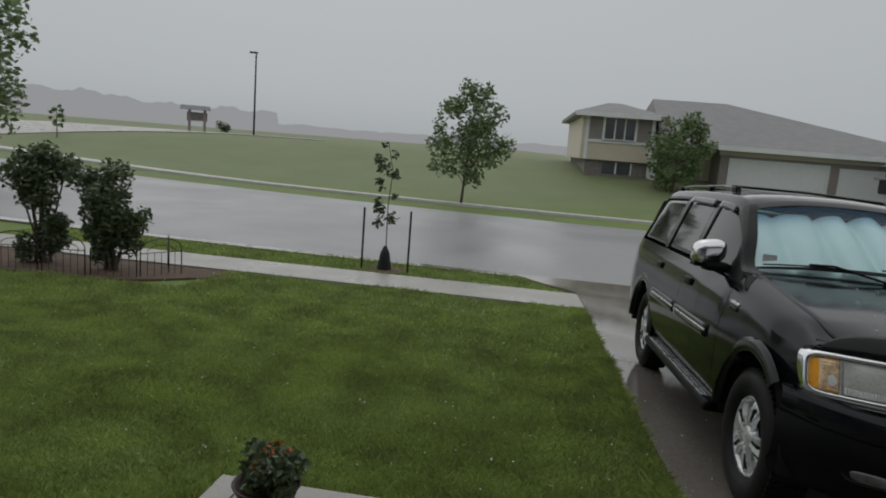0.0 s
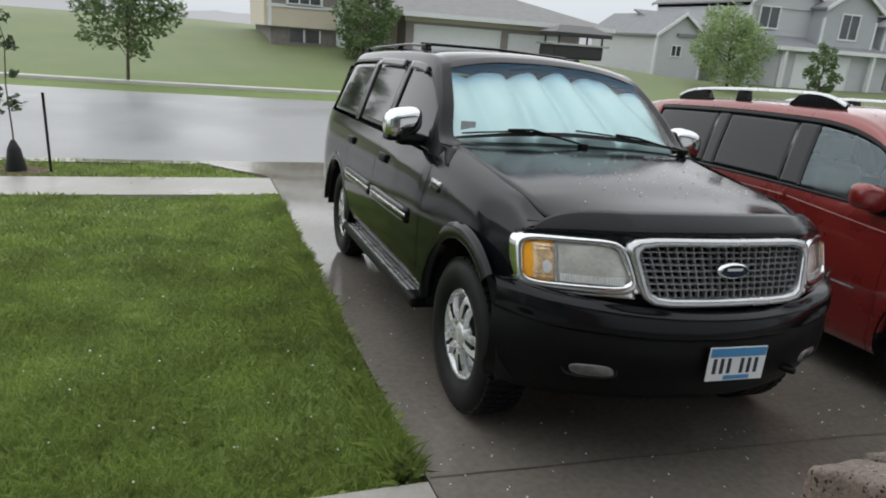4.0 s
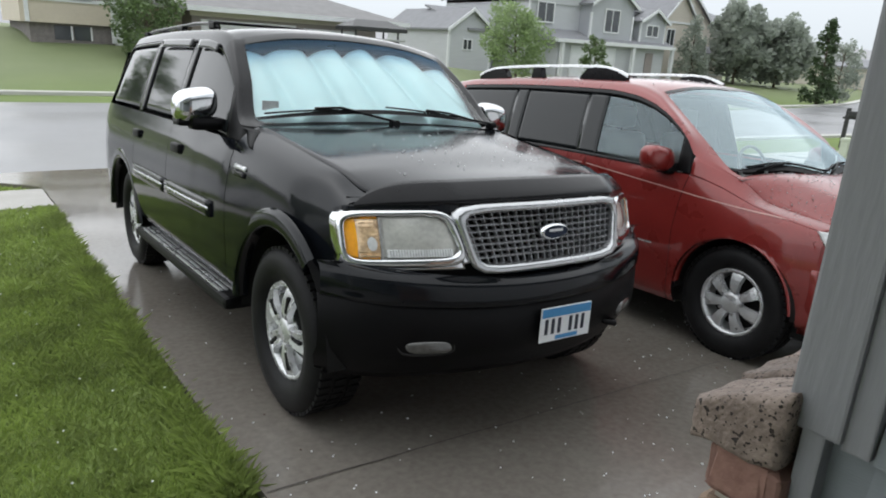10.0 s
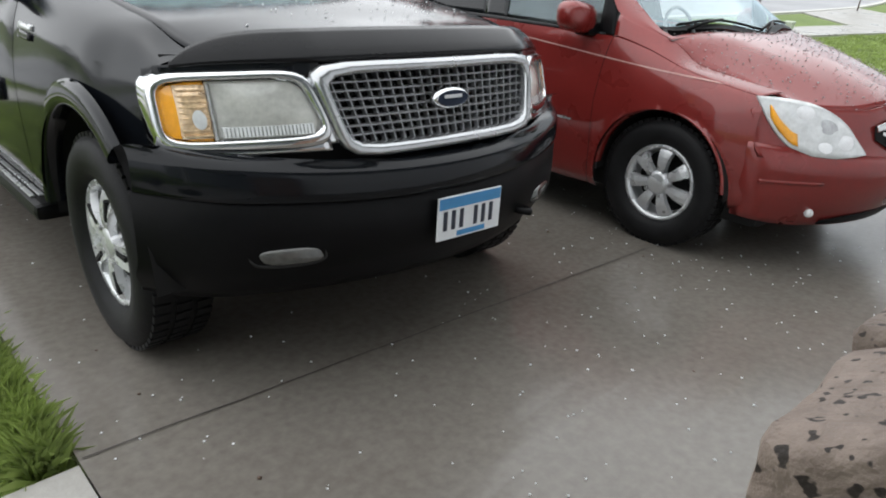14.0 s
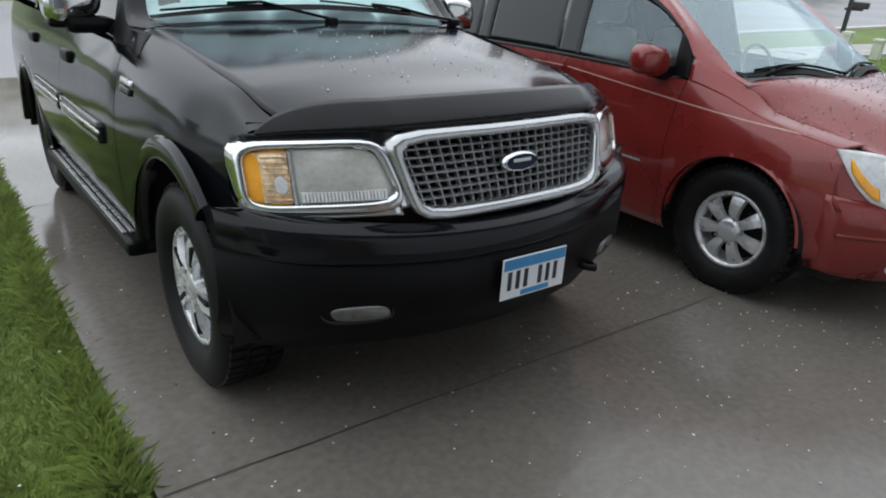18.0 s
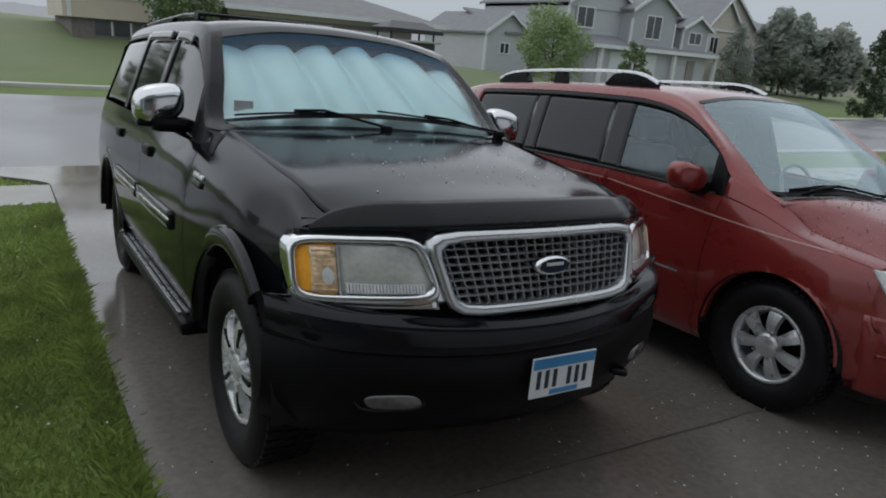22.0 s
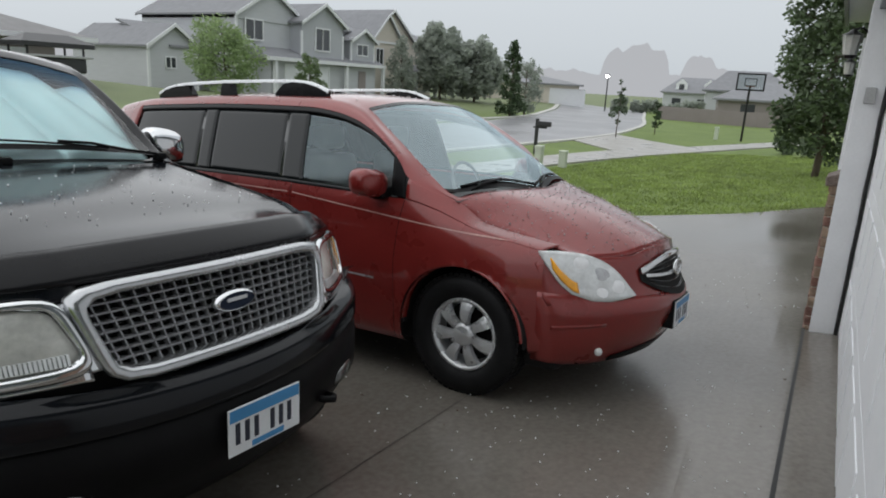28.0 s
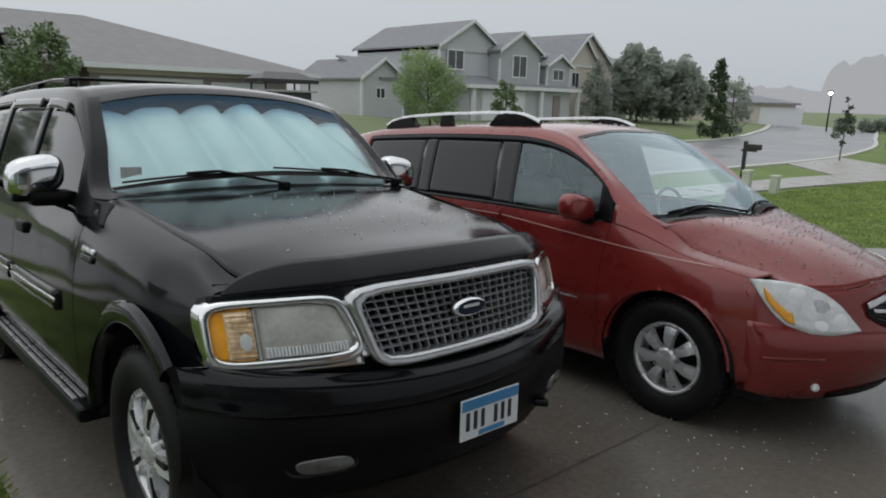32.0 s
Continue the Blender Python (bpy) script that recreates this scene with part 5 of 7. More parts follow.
vwells = [(0.35, R2, 0.405), (RW, R2, 0.405)]


def b_post(y, u):
    """Upright that leans back towards the roof."""
    return y + 0.095 * (u - 5)


def van_line(y0, y1, z0, z1, h, side, n=40):
    """A narrow band on the body side along a line given by its heights at both ends."""
    rows = []
    us = np.linspace(1.5, 5.0, 140)
    for t in np.linspace(0, 1, n):
        y = y0 + (y1 - y0) * t
        z = z0 + (z1 - z0) * t
        Q = V.at(np.full(140, y), us, 1)
        rows.append([V.at(np.array(y), np.array(np.interp(z + d, Q[:, 2], us)), side, 0.003) for d in (-h / 2, h / 2)])
    return grid(np.array(rows))


for sd in (-1, 1):
    part("fender", V.panel(-0.12, lambda u: 0.80 - 0.03 * max(0, u - 3), 0.9, 4.98, sd, 54, 36, lip=0, cut=vwells), M["red_paint"], van, smooth=True)
    part("front_door", V.panel(lambda u: 0.805 - 0.03 * max(0, u - 3), 1.678, 1.0, 5.0, sd, 26, 24, lip=0), M["red_paint"], van, smooth=True)
    part("sliding_door", V.panel(1.684, 2.655, 1.0, 5.0, sd, 40, 30, lip=0, cut=vwells), M["red_paint"], van, smooth=True)
    part("quarter_panel", V.panel(2.661, 4.22, 0.9, 5.0, sd, 56, 32, lip=0, cut=vwells), M["red_paint"], van, smooth=True)
    # near-black skin under the panels, shade of their gaps in its colour
    part("body_core", V.panel(-0.08, 4.2, 0.95, 4.97, sd, 60, 24, off=-0.022, lip=0, cut=vwells), M["void"], van)
    w = part("window", V.panel(lambda u: 0.835 + 0.02 * (u - 5), lambda u: b_post(1.605, u), 5.05, 5.90, sd, 30, 12, off=-0.012), M["glass_side"], van, "clear front side window", smooth=True)
    w.visible_shadow = False
    part("window", V.panel(lambda u: b_post(1.80, u), lambda u: b_post(2.56, u), 5.05, 5.90, sd, 18, 10, off=-0.012), M["glass_dark"], van, "dark tinted side window", smooth=True)
    part("window", V.panel(lambda u: b_post(2.70, u), lambda u: 3.66 - 0.02 * (u - 5), 5.05, 5.90, sd, 18, 10, off=-0.012), M["glass_dark"], van, "dark tinted rear quarter window", smooth=True)
    part("mirror_sail", V.panel(lambda u: 0.738 + 0.02 * (u - 5), lambda u: 0.85 + 0.02 * (u - 5), 5.0, 6.0, sd, 5, 10, off=-0.003, lip=0.004), M["black_plastic"], van, smooth=True)
    part("window_frame", V.panel(0.80, 3.72, 5.88, 6.0, sd, 70, 4, off=-0.003, lip=0.004), M["dark_trim"], van, smooth=True)
    part("belt_moulding", V.panel(0.80, 3.70, 4.99, 5.06, sd, 50, 4, off=0.001, lip=0.004), M["dark_trim"], van, smooth=True)
    part("pillar", V.panel(lambda u: b_post(1.60, u), lambda u: b_post(1.805, u), 5.04, 5.9, sd, 6, 12, off=-0.009), M["glass_dark"], van, smooth=True)
    part("pillar", V.panel(lambda u: b_post(2.555, u), lambda u: b_post(2.705, u), 5.04, 5.9, sd, 5, 12, off=-0.009), M["glass_dark"], van, smooth=True)
    part("pillar", V.panel(lambda u: 3.655 - 0.02 * (u - 5), 4.22, 4.99, 6.01, sd, 14, 12), M["red_paint"], van, smooth=True)
    part("roof_side", V.panel(1.30, 4.22, 5.985, 7.0, sd, 44, 9, lip=0), M["red_paint"], van, smooth=True)
    part("pillar", V.panel(0.36, 1.302, 5.985, 7.0, sd, 34, 9, lip=0), M["red_paint"], van, "red windscreen pillar", smooth=True)
    part("fender_top", V.panel(lambda u: -0.10 - 0.04 * (u - 5), 0.74, 4.975, 6.02, sd, 36, 10, lip=0.004), M["red_paint"], van, smooth=True)
    part("pin_stripe", van_line(-0.05, 1.66, 0.912, 1.082, 0.007, sd), M["stripe"], van, "thin pale stripe")
    part("pin_stripe", van_line(1.70, 2.64, 1.084, 1.11, 0.007, sd, 20), M["stripe"], van, "thin pale stripe")
    part("door_strip", van_line(0.95, 2.6, 0.612, 0.66, 0.012, sd), M["silver"], van, "thin bright strip")
    arch(van, 0.35, R2, 0.400, 0.934, sd, M["red_paint"], 0.006)
    arch(van, RW, R2, 0.400, 0.950, sd, M["red_paint"], 0.006)
    mx = sd * 1.04
    bm = bmesh.new()
    bmesh.ops.create_uvsphere(bm, u_segments=22, v_segments=12, radius=1.0)
    for v in bm.verts:
        c = v.co
        n_ = (abs(c.x) ** 3.2 + abs(c.y) ** 3.2 + abs(c.z) ** 3.2) ** (1 / 3.2)
        c /= n_
        v.co = Vector((mx + c.x * 0.125, 0.93 + c.y * 0.08, 1.198 + c.z * 0.083 + 0.016 * c.x * sd))
    mir = part("door_mirror", bm, M["red_paint"], van, "red door mirror", smooth=True)
    part("mirror_foot", box(min(sd * 0.86, sd * 1.0), max(sd * 0.86, sd * 1.0), 0.86, 0.98, 1.10, 1.17, 0.02), M["black_plastic"], mir)
    # roof rail: a silver bar that sweeps down to the roof at its front, on dark fairings
    arc = [(1.64, 1.742), (1.72, 1.775), (1.82, 1.803), (1.95, 1.818), (2.2, 1.824), (2.7, 1.826), (3.1, 1.818), (3.32, 1.805), (3.46, 1.782), (3.56, 1.745)]
    rows = [[(sd * 0.60 + a * 0.017, y + b * 0.004, z + c) for a, b, c in ((-1, 0, -0.012), (-1, 0, 0.006), (-0.5, 0, 0.012), (0.5, 0, 0.012), (1, 0, 0.006), (1, 0, -0.012))] for y, z in arc]
    rail = part("roof_rail", grid(np.array(rows)), M["silver"], van, "silver roof rail", smooth=True)
    for prof in ([(1.66, 1.742), (1.76, 1.782), (1.86, 1.804), (1.98, 1.812), (2.07, 1.80), (2.15, 1.735)], [(2.62, 1.735), (2.64, 1.812), (2.74, 1.812), (2.76, 1.735)], [(3.10, 1.73), (3.16, 1.806), (3.34, 1.792), (3.46, 1.768), (3.54, 1.728)]):
        bm = prism([(y, z) for y, z in prof] + [(prof[-1][0], 1.69), (prof[0][0], 1.69)], "x", sd * 0.60 - 0.026, sd * 0.60 + 0.026)
        part("rail_foot", bm, M["dark_trim"], rail)


def van_ring(y, u0=7.0):
    return np.concatenate([V.at(np.full(12, y), np.linspace(u0, 8.92, 12), -1), V.at(np.full(1, y), np.full(1, 9.0), 1), V.at(np.full(12, y), np.linspace(8.92, u0, 12), 1)])


part("roof", grid(np.stack([van_ring(y) for y in np.linspace(1.20, 4.22, 40)])), M["red_paint"], van, smooth=True)


def van_glass(k, off=0.0):
    """A row of the windscreen, whose foot sweeps forward at the centre."""
    us = np.concatenate([np.linspace(7.0, 8.92, 12), [9.0], np.linspace(8.92, 7.0, 12)])
    q = (us - 7) / 2
    y0 = 0.53 - 0.23 * q ** 0.8
    y1 = 1.24 - 0.04 * q
    y = y0 + (y1 - y0) * k
    P = V.at(y, us, 1, off)
    P[:12, 0] *= -1
    return P


w = part("windscreen", grid(np.stack([van_glass(k) for k in np.linspace(0, 1, 24)])), M["glass_wet"], van, "clear rain-wet windscreen", smooth=True)
w.visible_shadow = False
part("windscreen_band", grid(np.stack([van_glass(k, 0.003) for k in (0.965, 1.01)])), M["dark_trim"], van, smooth=True)
part("cowl", grid(np.stack([van_glass(k, 0.004) for k in (-0.01, 0.035)])), M["black_plastic"], van, smooth=True)
us = np.concatenate([np.linspace(6.02, 8.92, 20), [9.0], np.linspace(8.92, 6.02, 20)])


def van_nose(x):
    return -0.60 + 0.47 * (abs(x) / 0.86) ** 2.2


def nose_top(x):
    """Height of the hood's front edge and of the panel round the lamps."""
    return float(smooth_interp(np.array(abs(x)), [0, 0.25, 0.42, 0.6, 0.72, 0.80, 0.87], [0.888, 0.870, 0.840, 0.848, 0.884, 0.878, 0.80]))


ss = np.linspace(-1, 1, len(us))
xf = 0.68 * ss
front = np.stack([xf, [van_nose(x) + 0.075 + 0.05 * (abs(x) / 0.6) ** 2 for x in xf], [nose_top(x) for x in xf]], -1)


def hood_row(k):
    """A row of the hood: its sides follow the fender tops, its middle is slightly domed."""
    ye = -0.13 + 0.60 * k
    e = V.at(np.array(ye), np.array(6.03), 1)
    yc, zc = -0.54 + 0.825 * k, 0.885 + 0.258 * k + 0.03 * math.sin(math.pi * k)
    a = np.abs(ss)
    y = yc + (ye - yc) * a ** (2.2 - 1.0 * k)
    z = e[2] + 0.004 + (zc + 0.02 * k * a - e[2]) * (1 - a ** (2.6 + 1.6 * k)) + 0.008 * np.exp(-((a - 0.62) / 0.1) ** 2) * math.sin(math.pi * k)
    return np.stack([ss * e[0], y, z], -1)


lift = front - hood_row(0.0)
rows = [hood_row(k) + lift * (1 - k) ** 3 for k in np.linspace(0, 1, 30)]
part("cowl_panel", grid(np.stack([rows[-1] + [0, -0.03, -0.014], rows[-1] + np.stack([0 * ss, 0.055 * (1 - ss ** 6), 0 * ss - 0.006], -1)])), M["dark_trim"], van)
part("hood", grid(np.stack(rows), thick=(0, 0, -0.012)), M["red_paint"], van, "red hood dotted with hail", smooth=True)


def van_front(x, z):
    prof = float(smooth_interp(np.array(z), [0.18, 0.25, 0.35, 0.46, 0.56, 0.61, 0.65, 0.75, 0.85, 0.92, 0.98], [0.15, 0.085, 0.015, -0.035, -0.055, -0.03, 0.0, 0.028, 0.055, 0.08, 0.14]))
    if z < 0.46:                                          # tucks under in the middle only
        prof = -0.035 + (prof + 0.035) * (1 - 0.8 * min(1.0, abs(x) / 0.86) ** 3)
    return van_nose(x) + prof


def van_patch(x0, x1, z0, z1, off, n=14, m=7, bow=0.0, thick=0.01):
    rows = []
    for a in np.linspace(0, 1, n):
        row = []
        for b in np.linspace(0, 1, m):
            x = x0 + (x1 - x0) * a
            lo, hi = (z0(x) if callable(z0) else z0), (z1(x) if callable(z1) else z1)
            z = lo + (hi - lo) * b
            row.append((x, van_front(x, z) - off - bow * math.sin(a * math.pi) * math.sin(b * math.pi), z))
        rows.append(row)
    return grid(np.array(rows), thick=(0, thick, 0))


def fascia_column(x, z1, back=None):
    """A column of the bumper skin; with back, one that lies on the fender at that y."""
    zs = np.linspace(0.225 + 0.045 * (abs(x) / 0.86) ** 6, z1, 14)
    if back is None:
        return [(x * (1 - 0.045 * float(step(0.42, 0.22, z))), van_front(x, z), z) for z in zs]
    sd = 1 if x > 0 else -1
    return [(sd * float(np.interp(z, [0.22, 0.32, 0.45, 0.63, 0.70], [0.808, 0.822, 0.853, 0.863, 0.859])), back, z) for z in zs]


cols = [fascia_column(x, 0.61 + 0.06 * (abs(x) / 0.86) ** 2) for x in np.linspace(-0.836, 0.836, 45)]
cols = [fascia_column(-0.85, 0.67, -0.066), fascia_column(-0.85, 0.67, -0.11)] + cols + [fascia_column(0.85, 0.67, -0.11), fascia_column(0.85, 0.67, -0.066)]
fascia = part("front_fascia", grid(np.array(cols), thick=(0, 0.01, 0)), M["red_paint"], van, "red front bumper", smooth=True)
part("nose_panel", van_patch(-0.852, 0.852, 0.60, nose_top, -0.008, 41, 10), M["red_paint"], van, smooth=True)
part("air_dam", van_patch(-0.50, 0.50, 0.24, lambda x: 0.315 - 0.05 * (abs(x) / 0.5) ** 2, 0.006, 25, 4), M["black_plastic"], fascia, "black lower air opening", smooth=True)


def vlamp_low(x):
    return float(np.interp(abs(x), [0.44, 0.50, 0.60, 0.68, 0.75, 0.79, 0.82, 0.842], [0.632, 0.622, 0.612, 0.62, 0.658, 0.72, 0.80, 0.886]))


def vlamp_top(x):
    return float(smooth_interp(np.array(abs(x)), [0.44, 0.48, 0.52, 0.60, 0.68, 0.78, 0.868], [0.645, 0.71, 0.77, 0.838, 0.874, 0.890, 0.892]))


for sd in (-1, 1):
    lamp = part("headlamp", van_patch(sd * 0.44, sd * 0.842, vlamp_low, vlamp_top, 0.008, 26, 8, 0.022), M["lens_clear"], van, "clear swept-back headlamp", smooth=True)
    # slanted amber strip near the outer edge, round reflector bowls inside
    part("turn_lamp", van_patch(sd * 0.730, sd * 0.812, lambda x: vlamp_low(x) + 0.016, lambda x: min(vlamp_low(x) + 0.075, vlamp_top(x) - 0.03), 0.0245, 8, 5, 0.002), M["amber"], lamp, "amber turn lamp", smooth=True)
    for xc_, zc_, rr_, mk in ((0.545, 0.69, 0.036, "lens_bright"), (0.625, 0.75, 0.048, "bowl_grey"), (0.700, 0.825, 0.034, "lens_bright"), (0.63, 0.665, 0.028, "lens_bright")):
        rows = []
        for r_ in (1.0, 0.8, 0.55, 0.3, 0.02):
            rows.append([(sd * (xc_ + rr_ * r_ * math.cos(t)), van_front(sd * (xc_ + rr_ * r_ * math.cos(t)), zc_ + rr_ * r_ * math.sin(t)) - 0.0245 - 0.006 * (1 - r_ * r_), zc_ + rr_ * r_ * math.sin(t)) for t in np.linspace(0, 2 * math.pi, 19)])
        part("reflector", grid(np.array(rows)), M[mk], lamp, smooth=True)
    bm = bmesh.new()
    bmesh.ops.create_uvsphere(bm, u_segments=12, v_segments=8, radius=0.024)
    bmesh.ops.translate(bm, vec=(sd * 0.60, van_front(0.60, 0.31) - 0.004, 0.315), verts=bm.verts)
    part("fog_lamp", bm, M["lens_clear"], fascia, smooth=True)
    part("bumper_groove", van_patch(sd * 0.62, sd * 0.845, 0.47, 0.49, 0.004, 8, 3), M["red_paint"], fascia, smooth=True)


def vgr_top(x):
    return 0.828 - 0.062 * (abs(x) / 0.37) ** 2


def vgr_low(x):
    return 0.585 + 0.115 * (abs(x) / 0.37) ** 2


grl = part("grille", van_patch(-0.37, 0.37, vgr_low, vgr_top, 0.008, 17, 5), M["void"], van, "dark grille with bright bars")
for f, h0, h1, w_ in ((1.0, 0.024, 0.008, 0.375), (0.52, 0.011, 0.011, 0.345)):
    def za(x, f=f, h0=h0):
        return vgr_low(x) + (vgr_top(x) - vgr_low(x)) * f - h0

    def zb(x, f=f, h1=h1):
        return vgr_low(x) + (vgr_top(x) - vgr_low(x)) * f + h1
    part("grille_bar", van_patch(-w_, w_, za, zb, 0.022, 17, 4, 0.006), M["chrome"], grl, "chrome grille bar", smooth=True)
for f in (0.16, 0.32, 0.68, 0.80):
    part("grille_slat", van_patch(-0.32, 0.32, lambda x: vgr_low(x) + (vgr_top(x) - vgr_low(x)) * f - 0.004, lambda x: vgr_low(x) + (vgr_top(x) - vgr_low(x)) * f + 0.004, 0.012, 13, 3), M["dark_trim"], grl)
rows = [[(rx * math.cos(t), van_front(0, 0.735) - d, 0.735 + rx * 0.72 * math.sin(t)) for t in np.linspace(0, 2 * math.pi, 25)] for rx, d in ((0.068, 0.03), (0.068, 0.046), (0.055, 0.046), (0.055, 0.03))]
part("emblem", grid(np.array(rows)), M["chrome"], van, "plain oval chrome emblem", smooth=True)
part("emblem_bar", box(-0.03, 0.03, van_front(0, 0.735) - 0.045, van_front(0, 0.735) - 0.03, 0.725, 0.745, 0.004), M["chrome"], van)
plate(van, (0.0, -0.660, 0.475), 0.305, 0.154, 0.0, 0.0)
part("plate_holder", box(-0.160, 0.160, -0.656, -0.58, 0.39, 0.56, 0.008), M["black_plastic"], van)
def van_screen(x, k, off=0.012):
    """A place on the windscreen at a share k of its height."""
    row = van_glass(k, off)
    return tuple(float(np.interp(x, row[:, 0], row[:, c])) if c else float(x) for c in range(3))


for xa, xb in ((-0.70, -0.06), (-0.10, 0.56)):
    pts = [van_screen(xa + (xb - xa) * q, 0.042 + 0.022 * math.sin(math.pi * q), 0.012) for q in np.linspace(0, 1, 9)]
    wp = part("wiper", tube(pts, 0.008, 6), M["black_plastic"], van, smooth=True)
    part("wiper_arm", tube([van_screen(xa + 0.05, -0.01, 0.01), van_screen(xa + 0.2, 0.03, 0.022), van_screen(xa + 0.36, 0.062, 0.020)], 0.008, 6), M["black_plastic"], wp, smooth=True)
# cabin seen through the glass
part("dashboard", box(-0.80, 0.80, 0.45, 1.05, 0.75, 1.06, 0.08), M["interior"], van, "grey dashboard", smooth=True)
rows = [[(0.38 + (0.185 + 0.014 * math.cos(b)) * math.cos(t), 1.12 + 0.09 * math.sin(t) * 0.6 + 0.014 * math.sin(b), 1.10 + (0.185 + 0.014 * math.cos(b)) * math.sin(t) * 0.85) for b in np.linspace(0, 2 * math.pi, 8)] for t in np.linspace(0, 2 * math.pi, 28)]
part("steering_wheel", grid(np.array(rows)), M["interior"], van, smooth=True)
for xs_ in (-0.40, 0.40):
    for yb, h in ((1.75, 1.32), (2.75, 1.30)):
        seat = part("seat", box(xs_ - 0.25, xs_ + 0.25, yb - 0.45, yb + 0.05, 0.55, 0.75, 0.06), M["interior"], van, "grey seat", smooth=True)
        part("backrest", box(xs_ - 0.24, xs_ + 0.24, yb, yb + 0.16, 0.7, h, 0.07), M["interior"], seat, smooth=True)
        part("headrest", box(xs_ - 0.13, xs_ + 0.13, yb + 0.04, yb + 0.14, h + 0.03, h + 0.2, 0.04), M["interior"], seat, smooth=True)
part("cabin_floor", box(-0.80, 0.80, 0.85, 2.9, 0.30, 0.52), M["interior"], van)
part("headliner", grid(np.stack([van_ring(y) * [0.97, 1, 1] - [0, 0, 0.04] for y in np.linspace(1.30, 4.1, 10)])), M["interior"], van)
part("underbody", box(-0.78, 0.78, -0.2, 4.0, 0.20, 0.42, 0.05), M["void"], van)
part("rear_end", grid(np.array([[(x, 4.21, z) for x in np.linspace(-0.8 + 0.3 * max(0, z - 1.1), 0.8 - 0.3 * max(0, z - 1.1), 9)] for z in np.linspace(0.3, 1.6, 8)])), M["red_paint"], van)
for sd in (-1, 1):
    for wy in (0.35, RW):
        whl = wheel(van, sd * 0.80, wy, R2, 0.225, 0.216, 7, sd, 7)
        whl.location.z -= 0.0145 * (sd * 0.80 + 0.915) + 0.013


# ---------- the garage corner ----------
GX, GY = -1.273, -1.393           # outer corner of the corner board
wall_side = part("garage_side_wall", box(GX + 0.03, GX + 0.18, -6.5, GY - 0.02, -0.3, 2.75), M["siding"])
tagged(wall_side, "garage side wall in grey lapped siding", "wall", kind="structure")
for k in range(27):
    z0 = 0.007 + 0.1 * k
    bm = bmesh.new()
    poly = [(GX + 0.03, z0), (GX + 0.012, z0), (GX + 0.012, z0 + 0.004), (GX + 0.028, z0 + 0.106), (GX + 0.03, z0 + 0.106)]
    prism([(p[0], p[1]) for p in poly], "y", -6.5, GY - 0.092, bm)
    part("siding_board", bm, M["siding"], wall_side)
cb = thing("corner_board", Matrix.Identity(4), "grey wood-grained corner board on the garage edge", "trim", kind="structure")
part("board_face", box(GX, GX + 0.14, GY - 0.062, GY, 1.317, 2.75, 0.004), M["trim_grey"], cb)
part("board_edge", box(GX + 0.007, GX + 0.12, GY - 0.09, GY - 0.06, 1.31, 2.75, 0.003), M["trim_grey"], cb)
part("lower_board", box(GX + 0.004, GX + 0.12, GY - 0.046, GY - 0.02, -0.05, 1.32, 0.003), M["trim_grey"], cb)
wall_front = thing("garage_front_wall", Matrix.Identity(4), "garage front wall over the white doors", "wall", kind="structure")
part("lintel", box(GX + 0.03, 9.2, -1.62, -1.405, 2.30, 2.75), M["siding"], wall_front)
part("pier", box(GX + 0.135, -0.90, -1.62, -1.405, -0.1, 2.30), M["siding"], wall_front)
part("pier", box(4.10, 4.55, -1.62, -1.405, -0.4, 2.30), M["siding"], wall_front)
part("pier", box(7.6, 9.2, -1.62, -1.405, -0.4, 2.30), M["siding"], wall_front)


def garage_door(x0, x1, y, z0, z1, ny=4, nx=8):
    d = thing("garage_door", Matrix.Identity(4), "white raised-panel garage door, closed", "garage door", kind="structure")
    h = (z1 - z0) / ny
    for r in range(ny):
        s = part("door_section", box(x0, x1, y - 0.045, y, z0 + r * h + 0.003, z0 + (r + 1) * h - 0.003, 0.004), M["door_white"], d)
        w = (x1 - x0) / nx
        for c in range(nx):
            part("raised_panel", box(x0 + c * w + 0.07, x0 + (c + 1) * w - 0.07, y - 0.004, y + 0.006, z0 + r * h + 0.09, z0 + (r + 1) * h - 0.09, 0.004), M["door_white"], s)
    return d


garage_door(-0.86, 4.03, -1.56, 0.02, 2.3)
garage_door(4.62, 7.5, -1.56, 0.0, 2.3, 4, 5)
for x0, x1 in ((-0.90, -0.86), (4.045, 4.10), (4.55, 4.60), (7.52, 7.6)):
    near = x0 < 0
    j = thing("door_jamb", Matrix.Identity(4), "white garage door jamb with a black weather seal", "door frame", "garage door jambs", "structure")
    part("jamb_board", box(x0, x1, -1.60, -1.43 if near else -1.369, -0.3, 2.4, 0.004), M["trim_white"], j)
    xs = x1 if x0 < 0 or 4.5 < x0 < 4.6 else x0
    part("weather_seal", tube([(xs + (0.012 if xs == x1 else -0.012), (-1.44 if near else -1.54) + 0.012 * math.sin(q * 3.1), -0.05 + q * 0.235) for q in range(11)], 0.014, 6), M["seal"], j, smooth=True)
    if 4 < x0 < 4.1:
        part("door_sensor", box(x0 - 0.03, x0, -1.485, -1.42, 1.69, 1.80, 0.006), M["steel"], j, "grey door sensor box")
sl = part("garage_threshold", box(-0.86, 4.045, -1.60, -1.345, -0.3, 0.0), M["concrete"])
for v in sl.data.vertices:
    if v.co.z > -0.2:
        v.co.z = gz(v.co.x, v.co.y) + 0.012
tagged(sl, "wet concrete strip before the garage door", "threshold", kind="structure")
gap = part("slab_joint", grid(np.array([[(x, y, gz(x, y) + 0.014) for x in np.linspace(-1.2, 7.6, 20)] for y in (-1.345, -1.325)])), M["seal"])
